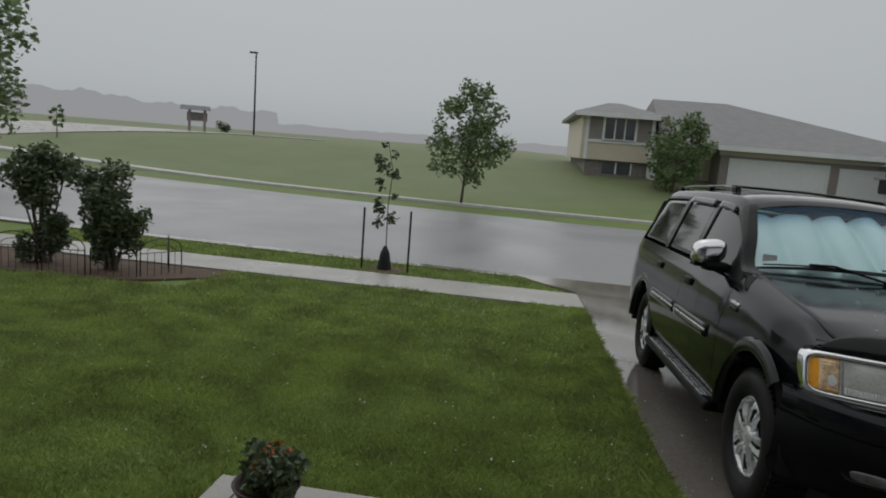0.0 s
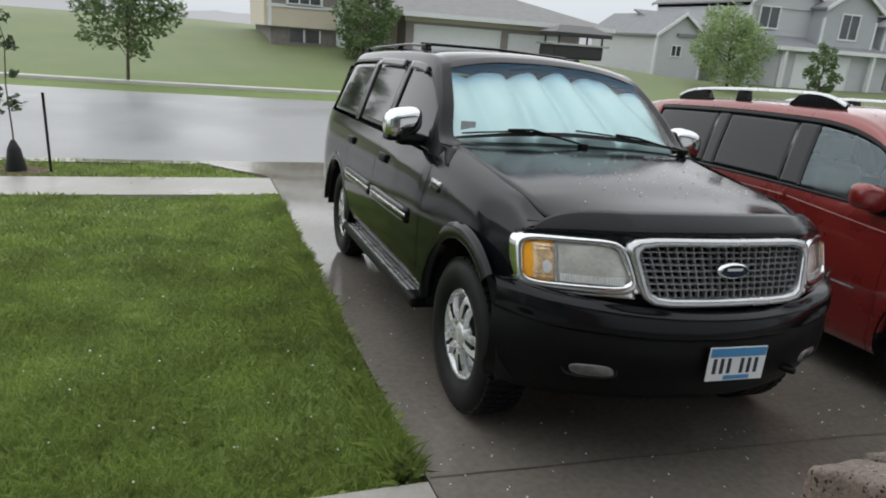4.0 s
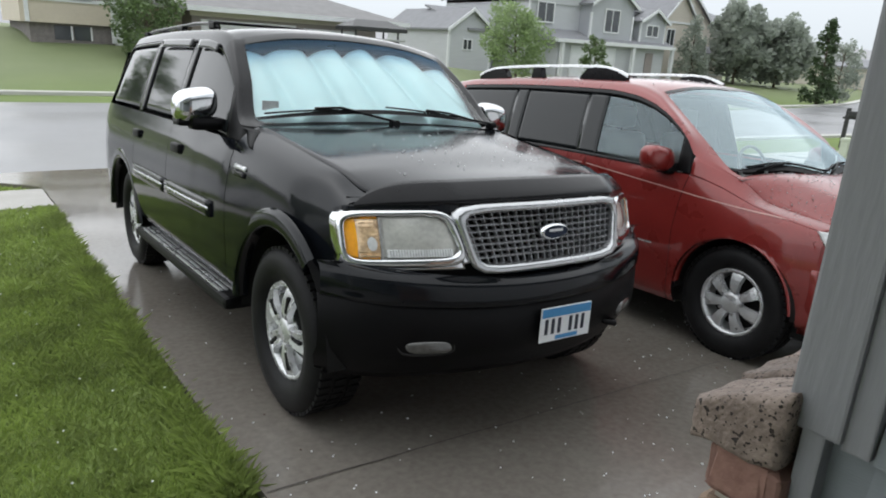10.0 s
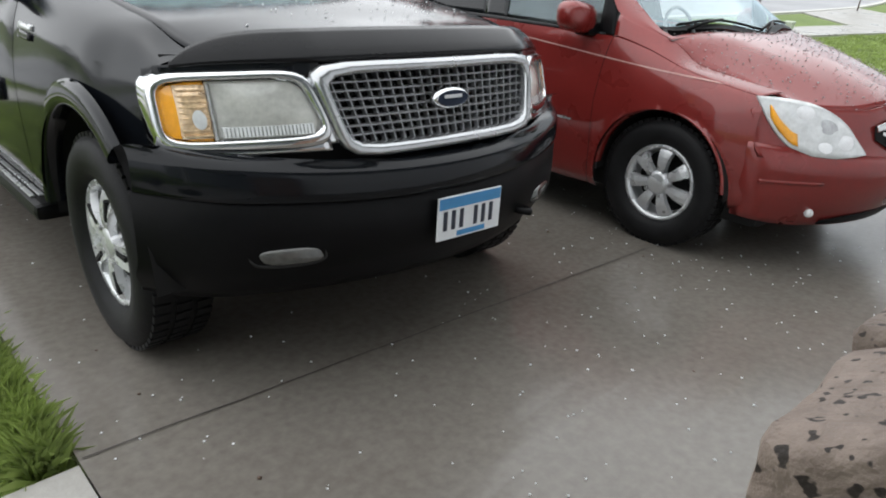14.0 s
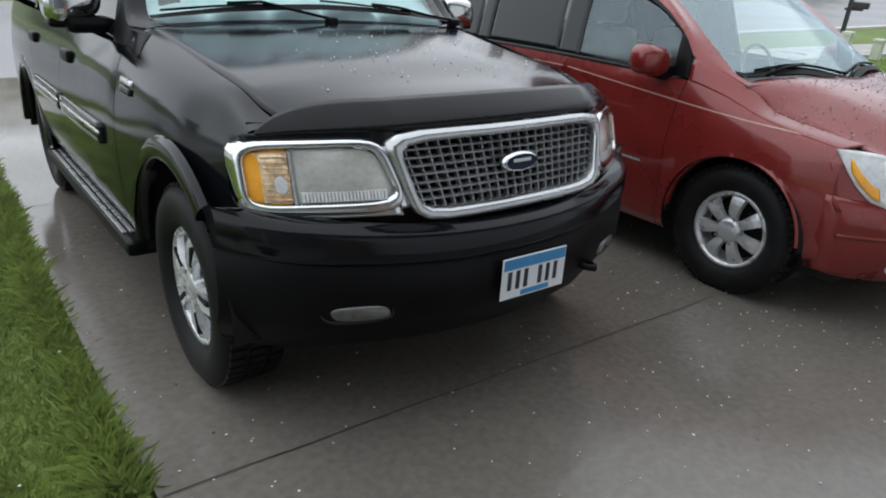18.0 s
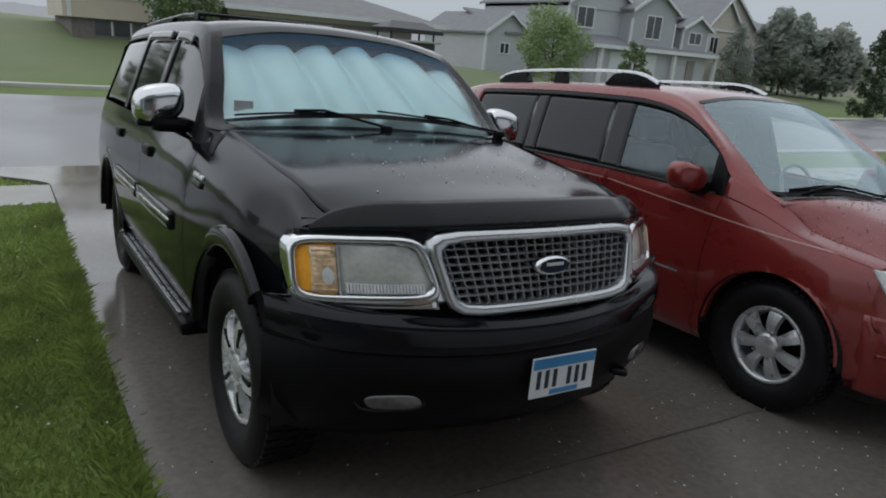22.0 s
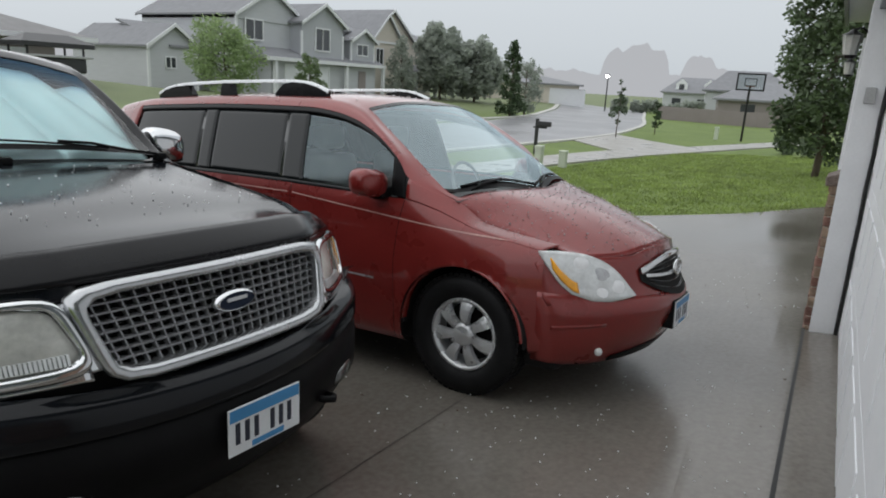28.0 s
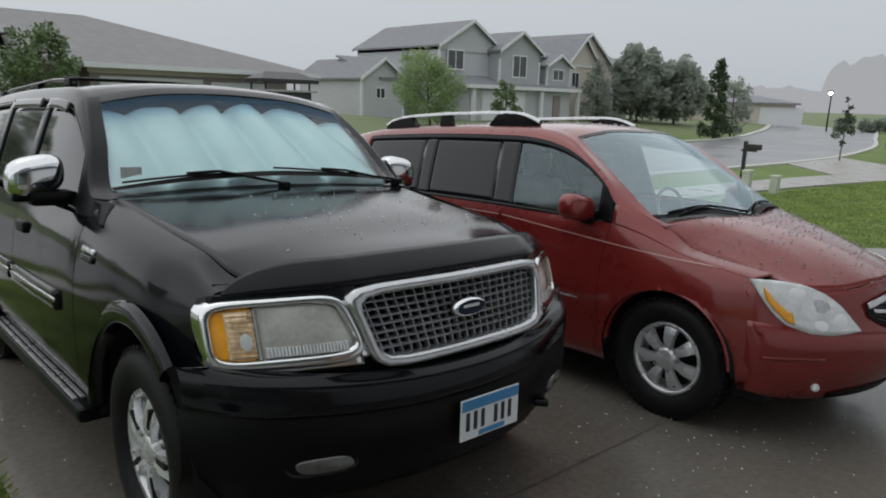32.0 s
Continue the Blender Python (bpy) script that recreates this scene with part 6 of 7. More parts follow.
tagged(gap, "dark joint between drive slab and garage", "joint", kind="structure")
part_roof = thing("garage_roof", Matrix.Identity(4), "garage eave with a grey soffit and fascia", "roof", kind="structure")
part("soffit", box(GX - 0.2, 9.4, -6.5, -1.17, 2.75, 2.80), M["trim_white"], part_roof)
part("fascia_board", box(GX - 0.22, 9.43, -1.17, -1.13, 2.70, 2.92), M["trim_grey"], part_roof)
part("roof_slope", prism([(-1.1, 2.9), (-6.5, 5.2), (-6.5, 2.82)], "x", GX - 0.24, 9.45), M["shingle"], part_roof)
# roof and post added out of view to cut sky light on the cars
porch = thing("porch_roof", Matrix.Identity(4), "added porch roof, out of view, that blocks sky light", "roof", kind="structure")
part("soffit", box(-4.6, GX - 0.21, -3.6, -1.2, 2.66, 2.71), M["trim_white"], porch)
part("fascia_board", box(-4.62, GX - 0.23, -1.2, -1.16, 2.60, 2.86), M["trim_grey"], porch)
part("roof_slope", prism([(-1.14, 2.84), (-3.6, 3.9), (-3.6, 2.73)], "x", -4.64, GX - 0.25), M["shingle"], porch)
part("porch_post", box(-4.45, -4.31, -1.45, -1.31, -0.1, 2.66, 0.006), M["trim_white"], porch)
# unseen wall, raised to 5.6 m to block sky light from behind
back = part("house_front_wall", box(-14, GX + 0.03, -3.75, -3.6, -0.3, 5.6), M["siding"])
tagged(back, "unseen house front wall, made tall to block sky light", "wall", kind="structure")


def brick_pier(name, x0, x1, y0, y1, z0, courses, label):
    """A wainscot of tumbled bricks with mortar between and a sloping stone sill on top."""
    b = thing(name, Matrix.Identity(4), label, "brick pier", "brick wainscots", "structure")
    hh = 0.076
    part("mortar_core", box(x0 + 0.012, x1 - 0.012, y0 + 0.012, y1 - 0.012, z0, z0 + courses * hh), M["mortar"], b)
    rng = random.Random(name)
    for c in range(courses):
        za, zb = z0 + c * hh + 0.006, z0 + (c + 1) * hh - 0.005
        # front (+y) face and both ends
        off = 0.0 if c % 2 else -0.1
        x = x0 + off
        while x < x1:
            a, e = max(x + 0.005, x0), min(x + 0.195, x1)
            if e - a > 0.03:
                j = rng.uniform(-0.006, 0.006)
                bm = box(a, e, y1 - 0.09, y1 + j, za, zb, 0.009)
                for v in bm.verts:
                    v.co += Vector((rng.uniform(-1, 1), rng.uniform(-1, 1), rng.uniform(-1, 1))) * 0.0035
                part("brick", bm, M["brick_red"] if rng.random() < 0.55 else M["brick_dark"], b)
            x += 0.2
        for xe, sg in ((x0, -1), (x1, 1)):
            y = y0 + (0.0 if c % 2 else -0.1)
            while y < y1 - 0.02:
                a, e = max(y + 0.005, y0), min(y + 0.195, y1 - 0.005)
                if e - a > 0.03:
                    j = rng.uniform(-0.006, 0.006)
                    bm = box(min(xe, xe - sg * 0.08) + (j if sg < 0 else 0), max(xe, xe - sg * 0.08) + (j if sg > 0 else 0), a, e, za, zb, 0.009)
                    for v in bm.verts:
                        v.co += Vector((rng.uniform(-1, 1), rng.uniform(-1, 1), rng.uniform(-1, 1))) * 0.0035
                    part("brick", bm, M["brick_red"] if rng.random() < 0.5 else M["brick_dark"], b)
                y += 0.2
    zt = z0 + courses * hh
    n = max(2, round((x1 - x0 + 0.035) / 0.105))
    w = (x1 - x0 + 0.035) / n
    for k in range(n):
        a = x0 - 0.008 + k * w
        j = rng.uniform(-0.006, 0.006)
        bm = prism([(y0 - 0.005, zt), (y1 + 0.03, zt - 0.012), (y1 + 0.034 + j, zt + 0.045 + j), (y0 - 0.005, zt + 0.105 + j)], "x", a + 0.004, a + w - 0.004)
        bmesh.ops.subdivide_edges(bm, edges=list(bm.edges), cuts=6, use_grid_fill=True)
        for _ in range(2):
            bmesh.ops.smooth_vert(bm, verts=list(bm.verts), factor=0.4, use_axis_x=True, use_axis_y=True, use_axis_z=True)
        for v in bm.verts:
            q = v.co * 22
            v.co += Vector((noise.noise(q), noise.noise(q + Vector((9, 0, 0))), noise.noise(q + Vector((0, 9, 0))))) * 0.004
            v.co += Vector((rng.uniform(-1, 1), rng.uniform(-1, 1), rng.uniform(-1, 1))) * 0.0015
        part("sill_stone", bm, M["capstone"], b, smooth=True)
    return b


brick_pier("corner_pier", -1.292, -0.79, -1.404, -1.325, 0.045, 16, "tumbled red and brown brick pier with a stone sill")
brick_pier("middle_pier", 4.105, 4.54, -1.404, -1.325, -0.1, 16, "tumbled brick pier between the garage doors")


def coach_lamp(m):
    t = thing("coach_lamp", m, "black wall lantern with pale glass beside the garage", "wall lamp", "garage lanterns")
    part("back_plate", box(-0.06, 0.06, -0.0, 0.02, -0.09, 0.09, 0.006), M["metal_black"], t)
    part("arm", tube([(0, 0.01, 0.05), (0, 0.09, 0.12), (0, 0.16, 0.10)], 0.012, 6), M["metal_black"], t)
    part("cap", revolve([(0.11, 0.005), (0.07, 0.06), (0.05, 0.105)], "z", 8), M["metal_black"], t).location = (0, 0.16, 0)
    part("glass", revolve([(0.05, 0.085), (-0.13, 0.06)], "z", 8), M["lens"], t).location = (0, 0.16, 0)
    part("base", revolve([(-0.13, 0.066), (-0.16, 0.05), (-0.17, 0.005)], "z", 8), M["metal_black"], t).location = (0, 0.16, 0)
    return t


coach_lamp(pose(4.35, -1.404, 2.12) @ Matrix.Scale(0.75, 4))
coach_lamp(pose(7.9, -1.404, 2.12) @ Matrix.Scale(0.75, 4))


# ---------- houses across the street ----------
def gable_wall(x0, x1, y0, y1, z0, ze, zr, axis="y"):
    """Walls with gables; the ridge runs along the axis."""
    if axis == "y":
        xm = (x0 + x1) / 2
        return prism([(x0, z0), (x1, z0), (x1, ze), (xm, zr), (x0, ze)], "y", y0, y1)
    ym = (y0 + y1) / 2
    return prism([(y0, z0), (y1, z0), (y1, ze), (ym, zr), (y0, ze)], "x", x0, x1)


def gable_roof(parent, x0, x1, y0, y1, ze, zr, axis, material, over=0.35, t=0.14, edge=None):
    """Two roof slopes with pale barge boards along the gable ends."""
    if axis == "y":
        m, h = (x0 + x1) / 2, (x1 - x0) / 2
    else:
        m, h = (y0 + y1) / 2, (y1 - y0) / 2
    k = (zr - ze) / h
    for s in (-1, 1):
        a, b = m, m + s * (h + over)
        poly = [(a, zr), (b, ze - k * over), (b, ze - k * over + t), (a, zr + t)]
        lo, hi = (y0 - over, y1 + over) if axis == "y" else (x0 - over, x1 + over)
        part("roof_slope", prism(poly, axis, lo, hi), material, parent)
        if edge:
            for p, q in ((lo - 0.06, lo), (hi, hi + 0.06)):
                part("barge_board", prism([(a, zr - 0.1), (b, ze - k * over - 0.1), (b, ze - k * over + t + 0.02), (a, zr + t + 0.02)], axis, p, q), edge, parent)


def house_window(parent, x0, x1, y, z0, z1, panes=2, face="y", trim=0.11):
    """A framed window with its panes on a wall that faces -y (or -x)."""
    def bx(a0, a1, d0, d1, c0, c1):
        return box(a0, a1, y + d0, y + d1, c0, c1) if face == "y" else box(y + d0, y + d1, a0, a1, c0, c1)
    w = part("window", bx(x0, x1, -0.02, 0.05, z0, z1), M["pane"], parent, "dark window with white trim")
    for a0, a1, c0, c1 in ((x0 - trim, x1 + trim, z1, z1 + trim), (x0 - trim, x1 + trim, z0 - trim, z0), (x0 - trim, x0, z0, z1), (x1, x1 + trim, z0, z1)):
        part("frame", bx(a0, a1, -0.07, 0.02, c0, c1), M["trim_white"], w)
    for k in range(1, panes):
        xx = x0 + (x1 - x0) * k / panes
        part("mullion", bx(xx - 0.035, xx + 0.035, -0.06, 0.0, z0, z1), M["trim_white"], w)


def house_garage(parent, x0, x1, y, z0, z1):
    d = part("garage_door", box(x0, x1, y - 0.03, y + 0.02, z0, z1), M["door_white"], parent, "white garage door")
    for k in range(4):
        h = (z1 - z0) / 4
        part("door_section", box(x0 + 0.06, x1 - 0.06, y - 0.045, y - 0.03, z0 + k * h + 0.04, z0 + (k + 1) * h - 0.04), M["door_white"], d)
    for a0, a1, c0, c1 in ((x0 - 0.15, x1 + 0.15, z1, z1 + 0.15), (x0 - 0.15, x0, z0, z1), (x1, x1 + 0.15, z0, z1)):
        part("frame", box(a0, a1, y - 0.07, y + 0.02, c0, c1), M["trim_white"], d)


def corner_trim(parent, x, y, z0, z1):
    part("corner_trim", box(x - 0.09, x + 0.09, y - 0.06, y + 0.09, z0, z1), M["trim_white"], parent)


# grey two-storey house
gh = thing("house", Matrix.Identity(4), "grey two-storey house with white trim and gabled shingle roof", "house", "houses across the street")
g0 = 0.05
part("wing_wall", gable_wall(29.3, 33.4, 41.0, 50, g0, 3.25, 4.65), M["h_grey"], gh)
gable_roof(gh, 29.3, 33.4, 41.0, 50, 3.25, 4.65, "y", M["shingle"], edge=M["trim_white"])
house_window(gh, 30.7, 31.5, 41.0, 1.7, 2.4, 2, trim=0.08)
corner_trim(gh, 33.4, 41.0, g0, 3.2)
corner_trim(gh, 29.3, 41.0, g0, 3.2)
part("main_wall", box(35.4, 50.2, 39.0, 50, g0, 5.95), M["h_grey"], gh)
part("link_wall", box(32.0, 36.0, 43.0, 50, g0, 3.3), M["h_grey"], gh)
part("link_roof", prism([(40.8, 3.1), (40.8, 3.25), (47, 5.1), (47, 4.95)], "x", 31.0, 36.0), M["shingle"], gh)
# main ridge runs away from the street over the tall gable, lower roofs beside
part("tall_gable", gable_wall(35.4, 42.4, 38.9, 50, 5.6, 6.0, 8.0), M["h_grey"], gh)
gable_roof(gh, 35.4, 42.4, 38.9, 50, 6.0, 8.0, "y", M["shingle"], edge=M["trim_white"])
part("bay_wall", gable_wall(41.2, 46.4, 37.7, 44, 2.9, 5.95, 7.45), M["h_grey_dark"], gh)
gable_roof(gh, 41.2, 46.4, 37.7, 46, 5.95, 7.45, "y", M["shingle"], edge=M["trim_white"])
part("small_bay_wall", gable_wall(47.6, 51.0, 37.7, 44, 2.9, 5.0, 5.9), M["h_grey_dark"], gh)
gable_roof(gh, 47.6, 51.0, 37.7, 46, 5.0, 5.9, "y", M["shingle"], edge=M["trim_white"])
part("rear_roof", prism([(38.6, 5.7), (38.6, 5.85), (44.5, 7.6), (50.4, 5.85), (50.4, 5.7)], "x", 42.4, 50.6), M["shingle"], gh)
house_window(gh, 36.3, 38.0, 38.9, 4.2, 5.6, 2)
house_window(gh, 42.9, 44.6, 37.7, 3.8, 5.5, 2)
house_window(gh, 48.5, 50.0, 37.7, 3.75, 4.6, 2)
for x in (41.2, 46.4, 47.6, 51.0):
    corner_trim(gh, x, 37.7, 2.9, 5.2)
corner_trim(gh, 35.4, 38.9, 3.2, 6.0)
part("garage_wall", box(37.6, 51.2, 37.6, 40, g0, 2.9), M["h_grey"], gh)
part("porch_roof", prism([(37.0, 2.75), (37.0, 2.95), (39.2, 3.8), (39.2, 2.75)], "x", 36.6, 52.0), M["shingle"], gh)
part("porch_fascia", box(36.6, 52.0, 36.93, 37.0, 2.68, 2.96), M["trim_white"], gh)
house_garage(gh, 39.2, 44.4, 37.6, g0, 2.35)
for x in (37.7, 46.4, 51.9):
    part("porch_post", box(x - 0.14, x + 0.14, 37.05, 37.33, g0, 2.7), M["trim_white"], gh)
part("front_door", box(48.6, 49.6, 37.5, 37.62, g0 + 0.2, 2.3), M["h_brown"], gh)

# tan two-storey house behind it
th = thing("house", Matrix.Identity(4), "tan two-storey house with steep gables beyond the grey one", "house", "houses across the street")
t0 = 0.5
part("main_wall", gable_wall(51.6, 61.0, 40.5, 52, t0, 6.0, 9.3), M["h_tan"], th)
gable_roof(th, 51.6, 61.0, 40.5, 52, 6.0, 9.3, "y", M["shingle"], edge=M["trim_white"])
part("bay_wall", gable_wall(51.4, 56.4, 39.4, 46, t0, 6.2, 8.6), M["h_tan"], th)
gable_roof(th, 51.4, 56.4, 39.4, 46, 6.2, 8.6, "y", M["shingle"], edge=M["trim_white"])
part("side_roof", prism([(41, 6.6), (46, 8.3), (52, 6.6)], "x", 60.5, 66.5), M["shingle"], th)
part("side_wall", box(61.0, 66.0, 41.5, 52, t0, 6.7), M["h_tan"], th)
part("trim_band", box(51.3, 56.5, 39.3, 39.4, 5.9, 6.1), M["trim_white"], th)
house_window(th, 52.2, 53.3, 39.4, 3.9, 5.3, 2)
part("porch_roof", prism([(38, 3.2), (38, 3.4), (41.5, 4.4), (41.5, 3.2)], "x", 57.0, 66.5), M["shingle"], th)
for x in (58.0, 62.0, 66.0):
    part("porch_post", box(x - 0.15, x + 0.15, 38.2, 38.5, t0, 3.3), M["trim_white"], th)
part("railing", box(57.5, 66.2, 38.25, 38.4, t0 + 0.8, t0 + 0.95), M["trim_white"], th)

th.location = (1.5, 0, -0.7)

# split-level house with the low hipped roof
sh = thing("house", Matrix.Identity(4), "taupe and tan split-level house with a low hipped grey roof", "house", "houses across the street")
k0 = 0.95
fy = 36.0
part("base_wall", box(0.75, 4.3, fy, 47, k0 - 0.3, 1.75), M["h_stone"], sh)
part("upper_wall", box(0.65, 4.3, fy - 0.25, 47, 1.75, 2.75), M["h_beige"], sh)
part("upper_wall", box(0.65, 4.3, fy - 0.25, 47, 2.85, 4.35), M["h_brown"], sh)
part("band", box(0.55, 4.4, fy - 0.32, fy, 2.72, 2.88), M["trim_white"], sh)
part("side_wall", box(0.4, 0.66, fy - 0.2, 47, 1.75, 4.35), M["h_beige"], sh)
corner_trim(sh, 0.68, fy - 0.25, 1.75, 4.35)
corner_trim(sh, 4.3, fy - 0.25, k0, 4.2)
house_window(sh, 1.65, 3.3, fy - 0.25, 2.95, 4.1, 3, trim=0.13)
for x0 in (1.75, 2.6):
    part("basement_window", box(x0, x0 + 0.7, fy - 0.03, fy + 0.02, 1.0, 1.65), M["pane"], sh)
    part("frame", box(x0 + 0.7, x0 + 0.78, fy - 0.06, fy + 0.02, 1.0, 1.65), M["trim_white"], sh)
part("entry_wall", box(4.3, 8.2, fy + 1.2, 47, k0 - 0.3, 3.7), M["h_beige"], sh)
part("entry_window", box(5.0, 6.6, fy + 1.15, fy + 1.21, 3.05, 3.45), M["pane"], sh)
part("frame", box(4.9, 6.7, fy + 1.16, fy + 1.2, 2.95, 3.55), M["trim_white"], sh)
part("entry_door", box(4.9, 5.8, fy + 1.13, fy + 1.2, k0, 2.95), M["trim_white"], sh)
part("porch_post", box(4.35, 4.75, fy - 0.2, fy + 0.2, k0 - 0.3, 3.0), M["trim_white"], sh)
part("garage_wall", box(8.0, 19.0, fy - 0.6, 47, k0 - 0.5, 3.0), M["h_brown"], sh)
house_garage(sh, 8.6, 13.6, fy - 0.6, k0 - 0.45, 2.25)
house_garage(sh, 14.4, 17.4, fy - 0.6, k0 - 0.45, 2.15)
part("garage_band", box(7.9, 19.1, fy - 0.7, fy - 0.6, 2.55, 2.95), M["h_tan"], sh)


def hip(x0, x1, y0, y1, ze, zr, rx0, rx1, ry):
    bm = bmesh.new()
    e = [bm.verts.new(v) for v in ((x0, y0, ze), (x1, y0, ze), (x1, y1, ze), (x0, y1, ze))]
    f = [bm.verts.new((v.co.x, v.co.y, ze - 0.2)) for v in e]
    r = [bm.verts.new((rx0, ry, zr)), bm.verts.new((rx1, ry, zr))]
    bm.faces.new((e[0], e[1], r[1], r[0]))
    bm.faces.new((e[1], e[2], r[1]))
    bm.faces.new((e[2], e[3], r[0], r[1]))
    bm.faces.new((e[3], e[0], r[0]))
    for i in range(4):
        bm.faces.new((f[i], f[(i + 1) % 4], e[(i + 1) % 4], e[i]))
    bm.faces.new(f[::-1])
    return bm


part("roof", hip(-0.1, 5.0, fy - 0.9, 48, 4.35, 5.25, 2.2, 3.0, 40), M["shingle_brown"], sh)
part("roof", hip(4.6, 21.0, fy - 1.3, 48, 3.0, 5.85, 5.2, 9.8, 42), M["shingle_brown"], sh)
part("fascia_board", box(-0.12, 4.5, fy - 0.95, fy - 0.88, 4.12, 4.36), M["trim_white"], sh)
part("fascia_board", box(7.6, 21.0, fy - 1.36, fy - 1.28, 2.78, 3.02), M["trim_white"], sh)
sh.location = (0.6, 0, 0)
# dark covered trailer before that garage
cp = thing("pop_up_trailer", Matrix.Identity(4), "dark covered trailer standing beside the split-level house", "trailer")
part("body", box(15.9, 19.0, 31.6, 33.4, 1.15, 1.9, 0.12), M["mailbox"], cp)
part("deck", box(15.7, 19.3, 31.5, 33.5, 1.86, 1.98, 0.03), M["steel"], cp)
part("cover", hip(15.9, 19.4, 31.5, 33.5, 2.55, 2.95, 16.6, 18.7, 32.5), M["mailbox"], cp)
for x in (16.2, 18.9):
    for y in (31.7, 33.3):
        part("post", box(x - 0.04, x + 0.04, y - 0.04, y + 0.04, 1.9, 2.5), M["mailbox"], cp)
    part("wheel", revolve([(-0.1, 0.02), (-0.1, 0.30), (-0.07, 0.34), (0.07, 0.34), (0.1, 0.30), (0.1, 0.02)], "y", 16), M["rubber"], cp).location = (x - 0.3 if x > 17 else x + 0.3, 31.7, gz(x, 31.7) + 0.3)


def far_house(x, y, z, w, d, he, hr, wall, door, label, rz=0):
    h = thing("house", pose(x, y, z, 0, 0, rz), label, "house", "houses at the end of the street")
    part("wall", gable_wall(-w / 2, w / 2, 0, d, -0.5, he, he, "x"), wall, h)
    part("roof", hip(-w / 2 - 0.5, w / 2 + 0.5, -0.5, d + 0.5, he, hr, -w / 4, w / 4, d / 2), M["shingle"], h)
    if door:
        part("garage_door", box(door[0], door[1], -0.06, 0.0, -0.2, 2.1), M["door_white"], h)
    for k in (-0.35, 0.05):
        part("window", box(k * w, k * w + 1.4, -0.05, 0, 1.0, 2.1), M["pane"], h)
    return h


far_house(82, 36, -0.3, 15, 10, 2.7, 3.6, M["h_tan"], (3.6, 8.4), "low tan house with a white garage at the street's end", -60)
far_house(77, 3.0, -0.9, 15, 9, 2.6, 4.6, M["h_brown"], None, "low brown house behind the basketball hoop", -80)
far_house(92, 9.5, -0.7, 10, 9, 3.4, 6.0, M["h_grey"], None, "pale grey house far down the street", -80)
dh = far_house(117, 20.5, -0.8, 10, 8, 3.1, 5.6, M["h_grey"], None, "pale house with two white dormers far down the street", -80)
for x in (-2.2, 2.2):
    d = part("dormer", prism([(x - 0.9, 3.1), (x + 0.9, 3.1), (x + 0.9, 4.5), (x, 5.3), (x - 0.9, 4.5)], "y", 0.3, 3.4), M["door_white"], dh, "white gabled dormer")
    part("window", box(x - 0.4, x + 0.4, 0.25, 0.30, 3.4, 4.4), M["pane"], d)
fnc = thing("fence", Matrix.Identity(4), "low brown board fence beyond the hoop", "fence")
for k in range(24):
    x, y = 60 + 0.25 * k, -3.0 + 0.72 * k
    # lighter taupe put on the boards in place of rain haze
    part("fence_board", box(x - 0.03, x + 0.03, y, y + 0.7, gz(x, y) - 0.5, gz(x, y) + 1.2), M["h_brown"], fnc)


# ---------- trees and plants ----------
def leaves(name, centres, radii, count, size, material, rng, parent, squash=0.9, drift=(0, 0, 0), label=""):
    """Many small folded leaves scattered in clumps."""
    V_, F_ = [], []
    tot = sum(r ** 2 for r in radii)
    for c, r in zip(centres, radii):
        n = max(6, int(count * r ** 2 / tot))
        for _ in range(n):
            d = Vector((rng.gauss(0, 1), rng.gauss(0, 1), rng.gauss(0, 1) * squash))
            d = d.normalized() * r * (rng.random() ** 0.45)
            p = Vector(c) + d + Vector(drift) * rng.random()
            a = Vector((rng.gauss(0, 1), rng.gauss(0, 1), rng.gauss(0, 0.6))).normalized()
            b = a.cross(Vector((rng.gauss(0, 1), rng.gauss(0, 1), rng.gauss(0, 1)))).normalized()
            s = size * rng.uniform(0.6, 1.3)
            i = len(V_)
            V_ += [p - a * s, p + b * s * 0.5 + Vector((0, 0, 0.1 * s)), p + a * s, p - b * s * 0.5 + Vector((0, 0, 0.1 * s))]
            F_ += [(i, i + 1, i + 2), (i, i + 2, i + 3)]
    return raw(name, V_, F_, material, parent, label)


def tree(x, y, h, crown_r, crown_z0, material, seed, label, n=3500, size=0.09, trunk=0.07, clumps=26, shape="round", lean=(0, 0), group="street trees", name="tree", z=None):
    rng = random.Random(seed)
    t = thing(name, Matrix.Translation((x, y, (gz(x, y) if z is None else z) - 0.08)), label, "tree", group)
    top = Vector((lean[0], lean[1], h * 0.93))
    pts = [top * (q / 6) + Vector((rng.uniform(-1, 1), rng.uniform(-1, 1), 0)) * trunk * 0.6 * (q > 0) for q in range(7)]
    part("trunk", tube(pts, trunk, 8, taper=0.25), M["bark"], t, smooth=True)
    cs, rs = [], []
    limbs = bmesh.new()
    for k in range(clumps):
        f = (k + 0.5) / clumps
        zc = crown_z0 + (h - crown_z0) * f
        if shape == "round":
            w = math.sin(math.pi * (0.12 + 0.80 * f)) ** 0.7
        elif shape == "cone":
            w = (1 - f) ** 0.8 * 0.95 + 0.05
        elif shape == "column":
            w = 0.75 * (1 - 0.55 * f)
        else:
            w = math.sin(math.pi * (0.2 + 0.7 * f)) ** 0.5
        a = k * 2.399 + rng.uniform(-0.4, 0.4)
        rr = crown_r * w * rng.uniform(0.45, 0.9)
        c = Vector((math.cos(a) * rr + lean[0] * f, math.sin(a) * rr + lean[1] * f, zc + rng.uniform(-0.05, 0.05) * h))
        cs.append(c)
        rs.append(crown_r * rng.uniform(0.22, 0.4) * (0.6 + 0.5 * w))
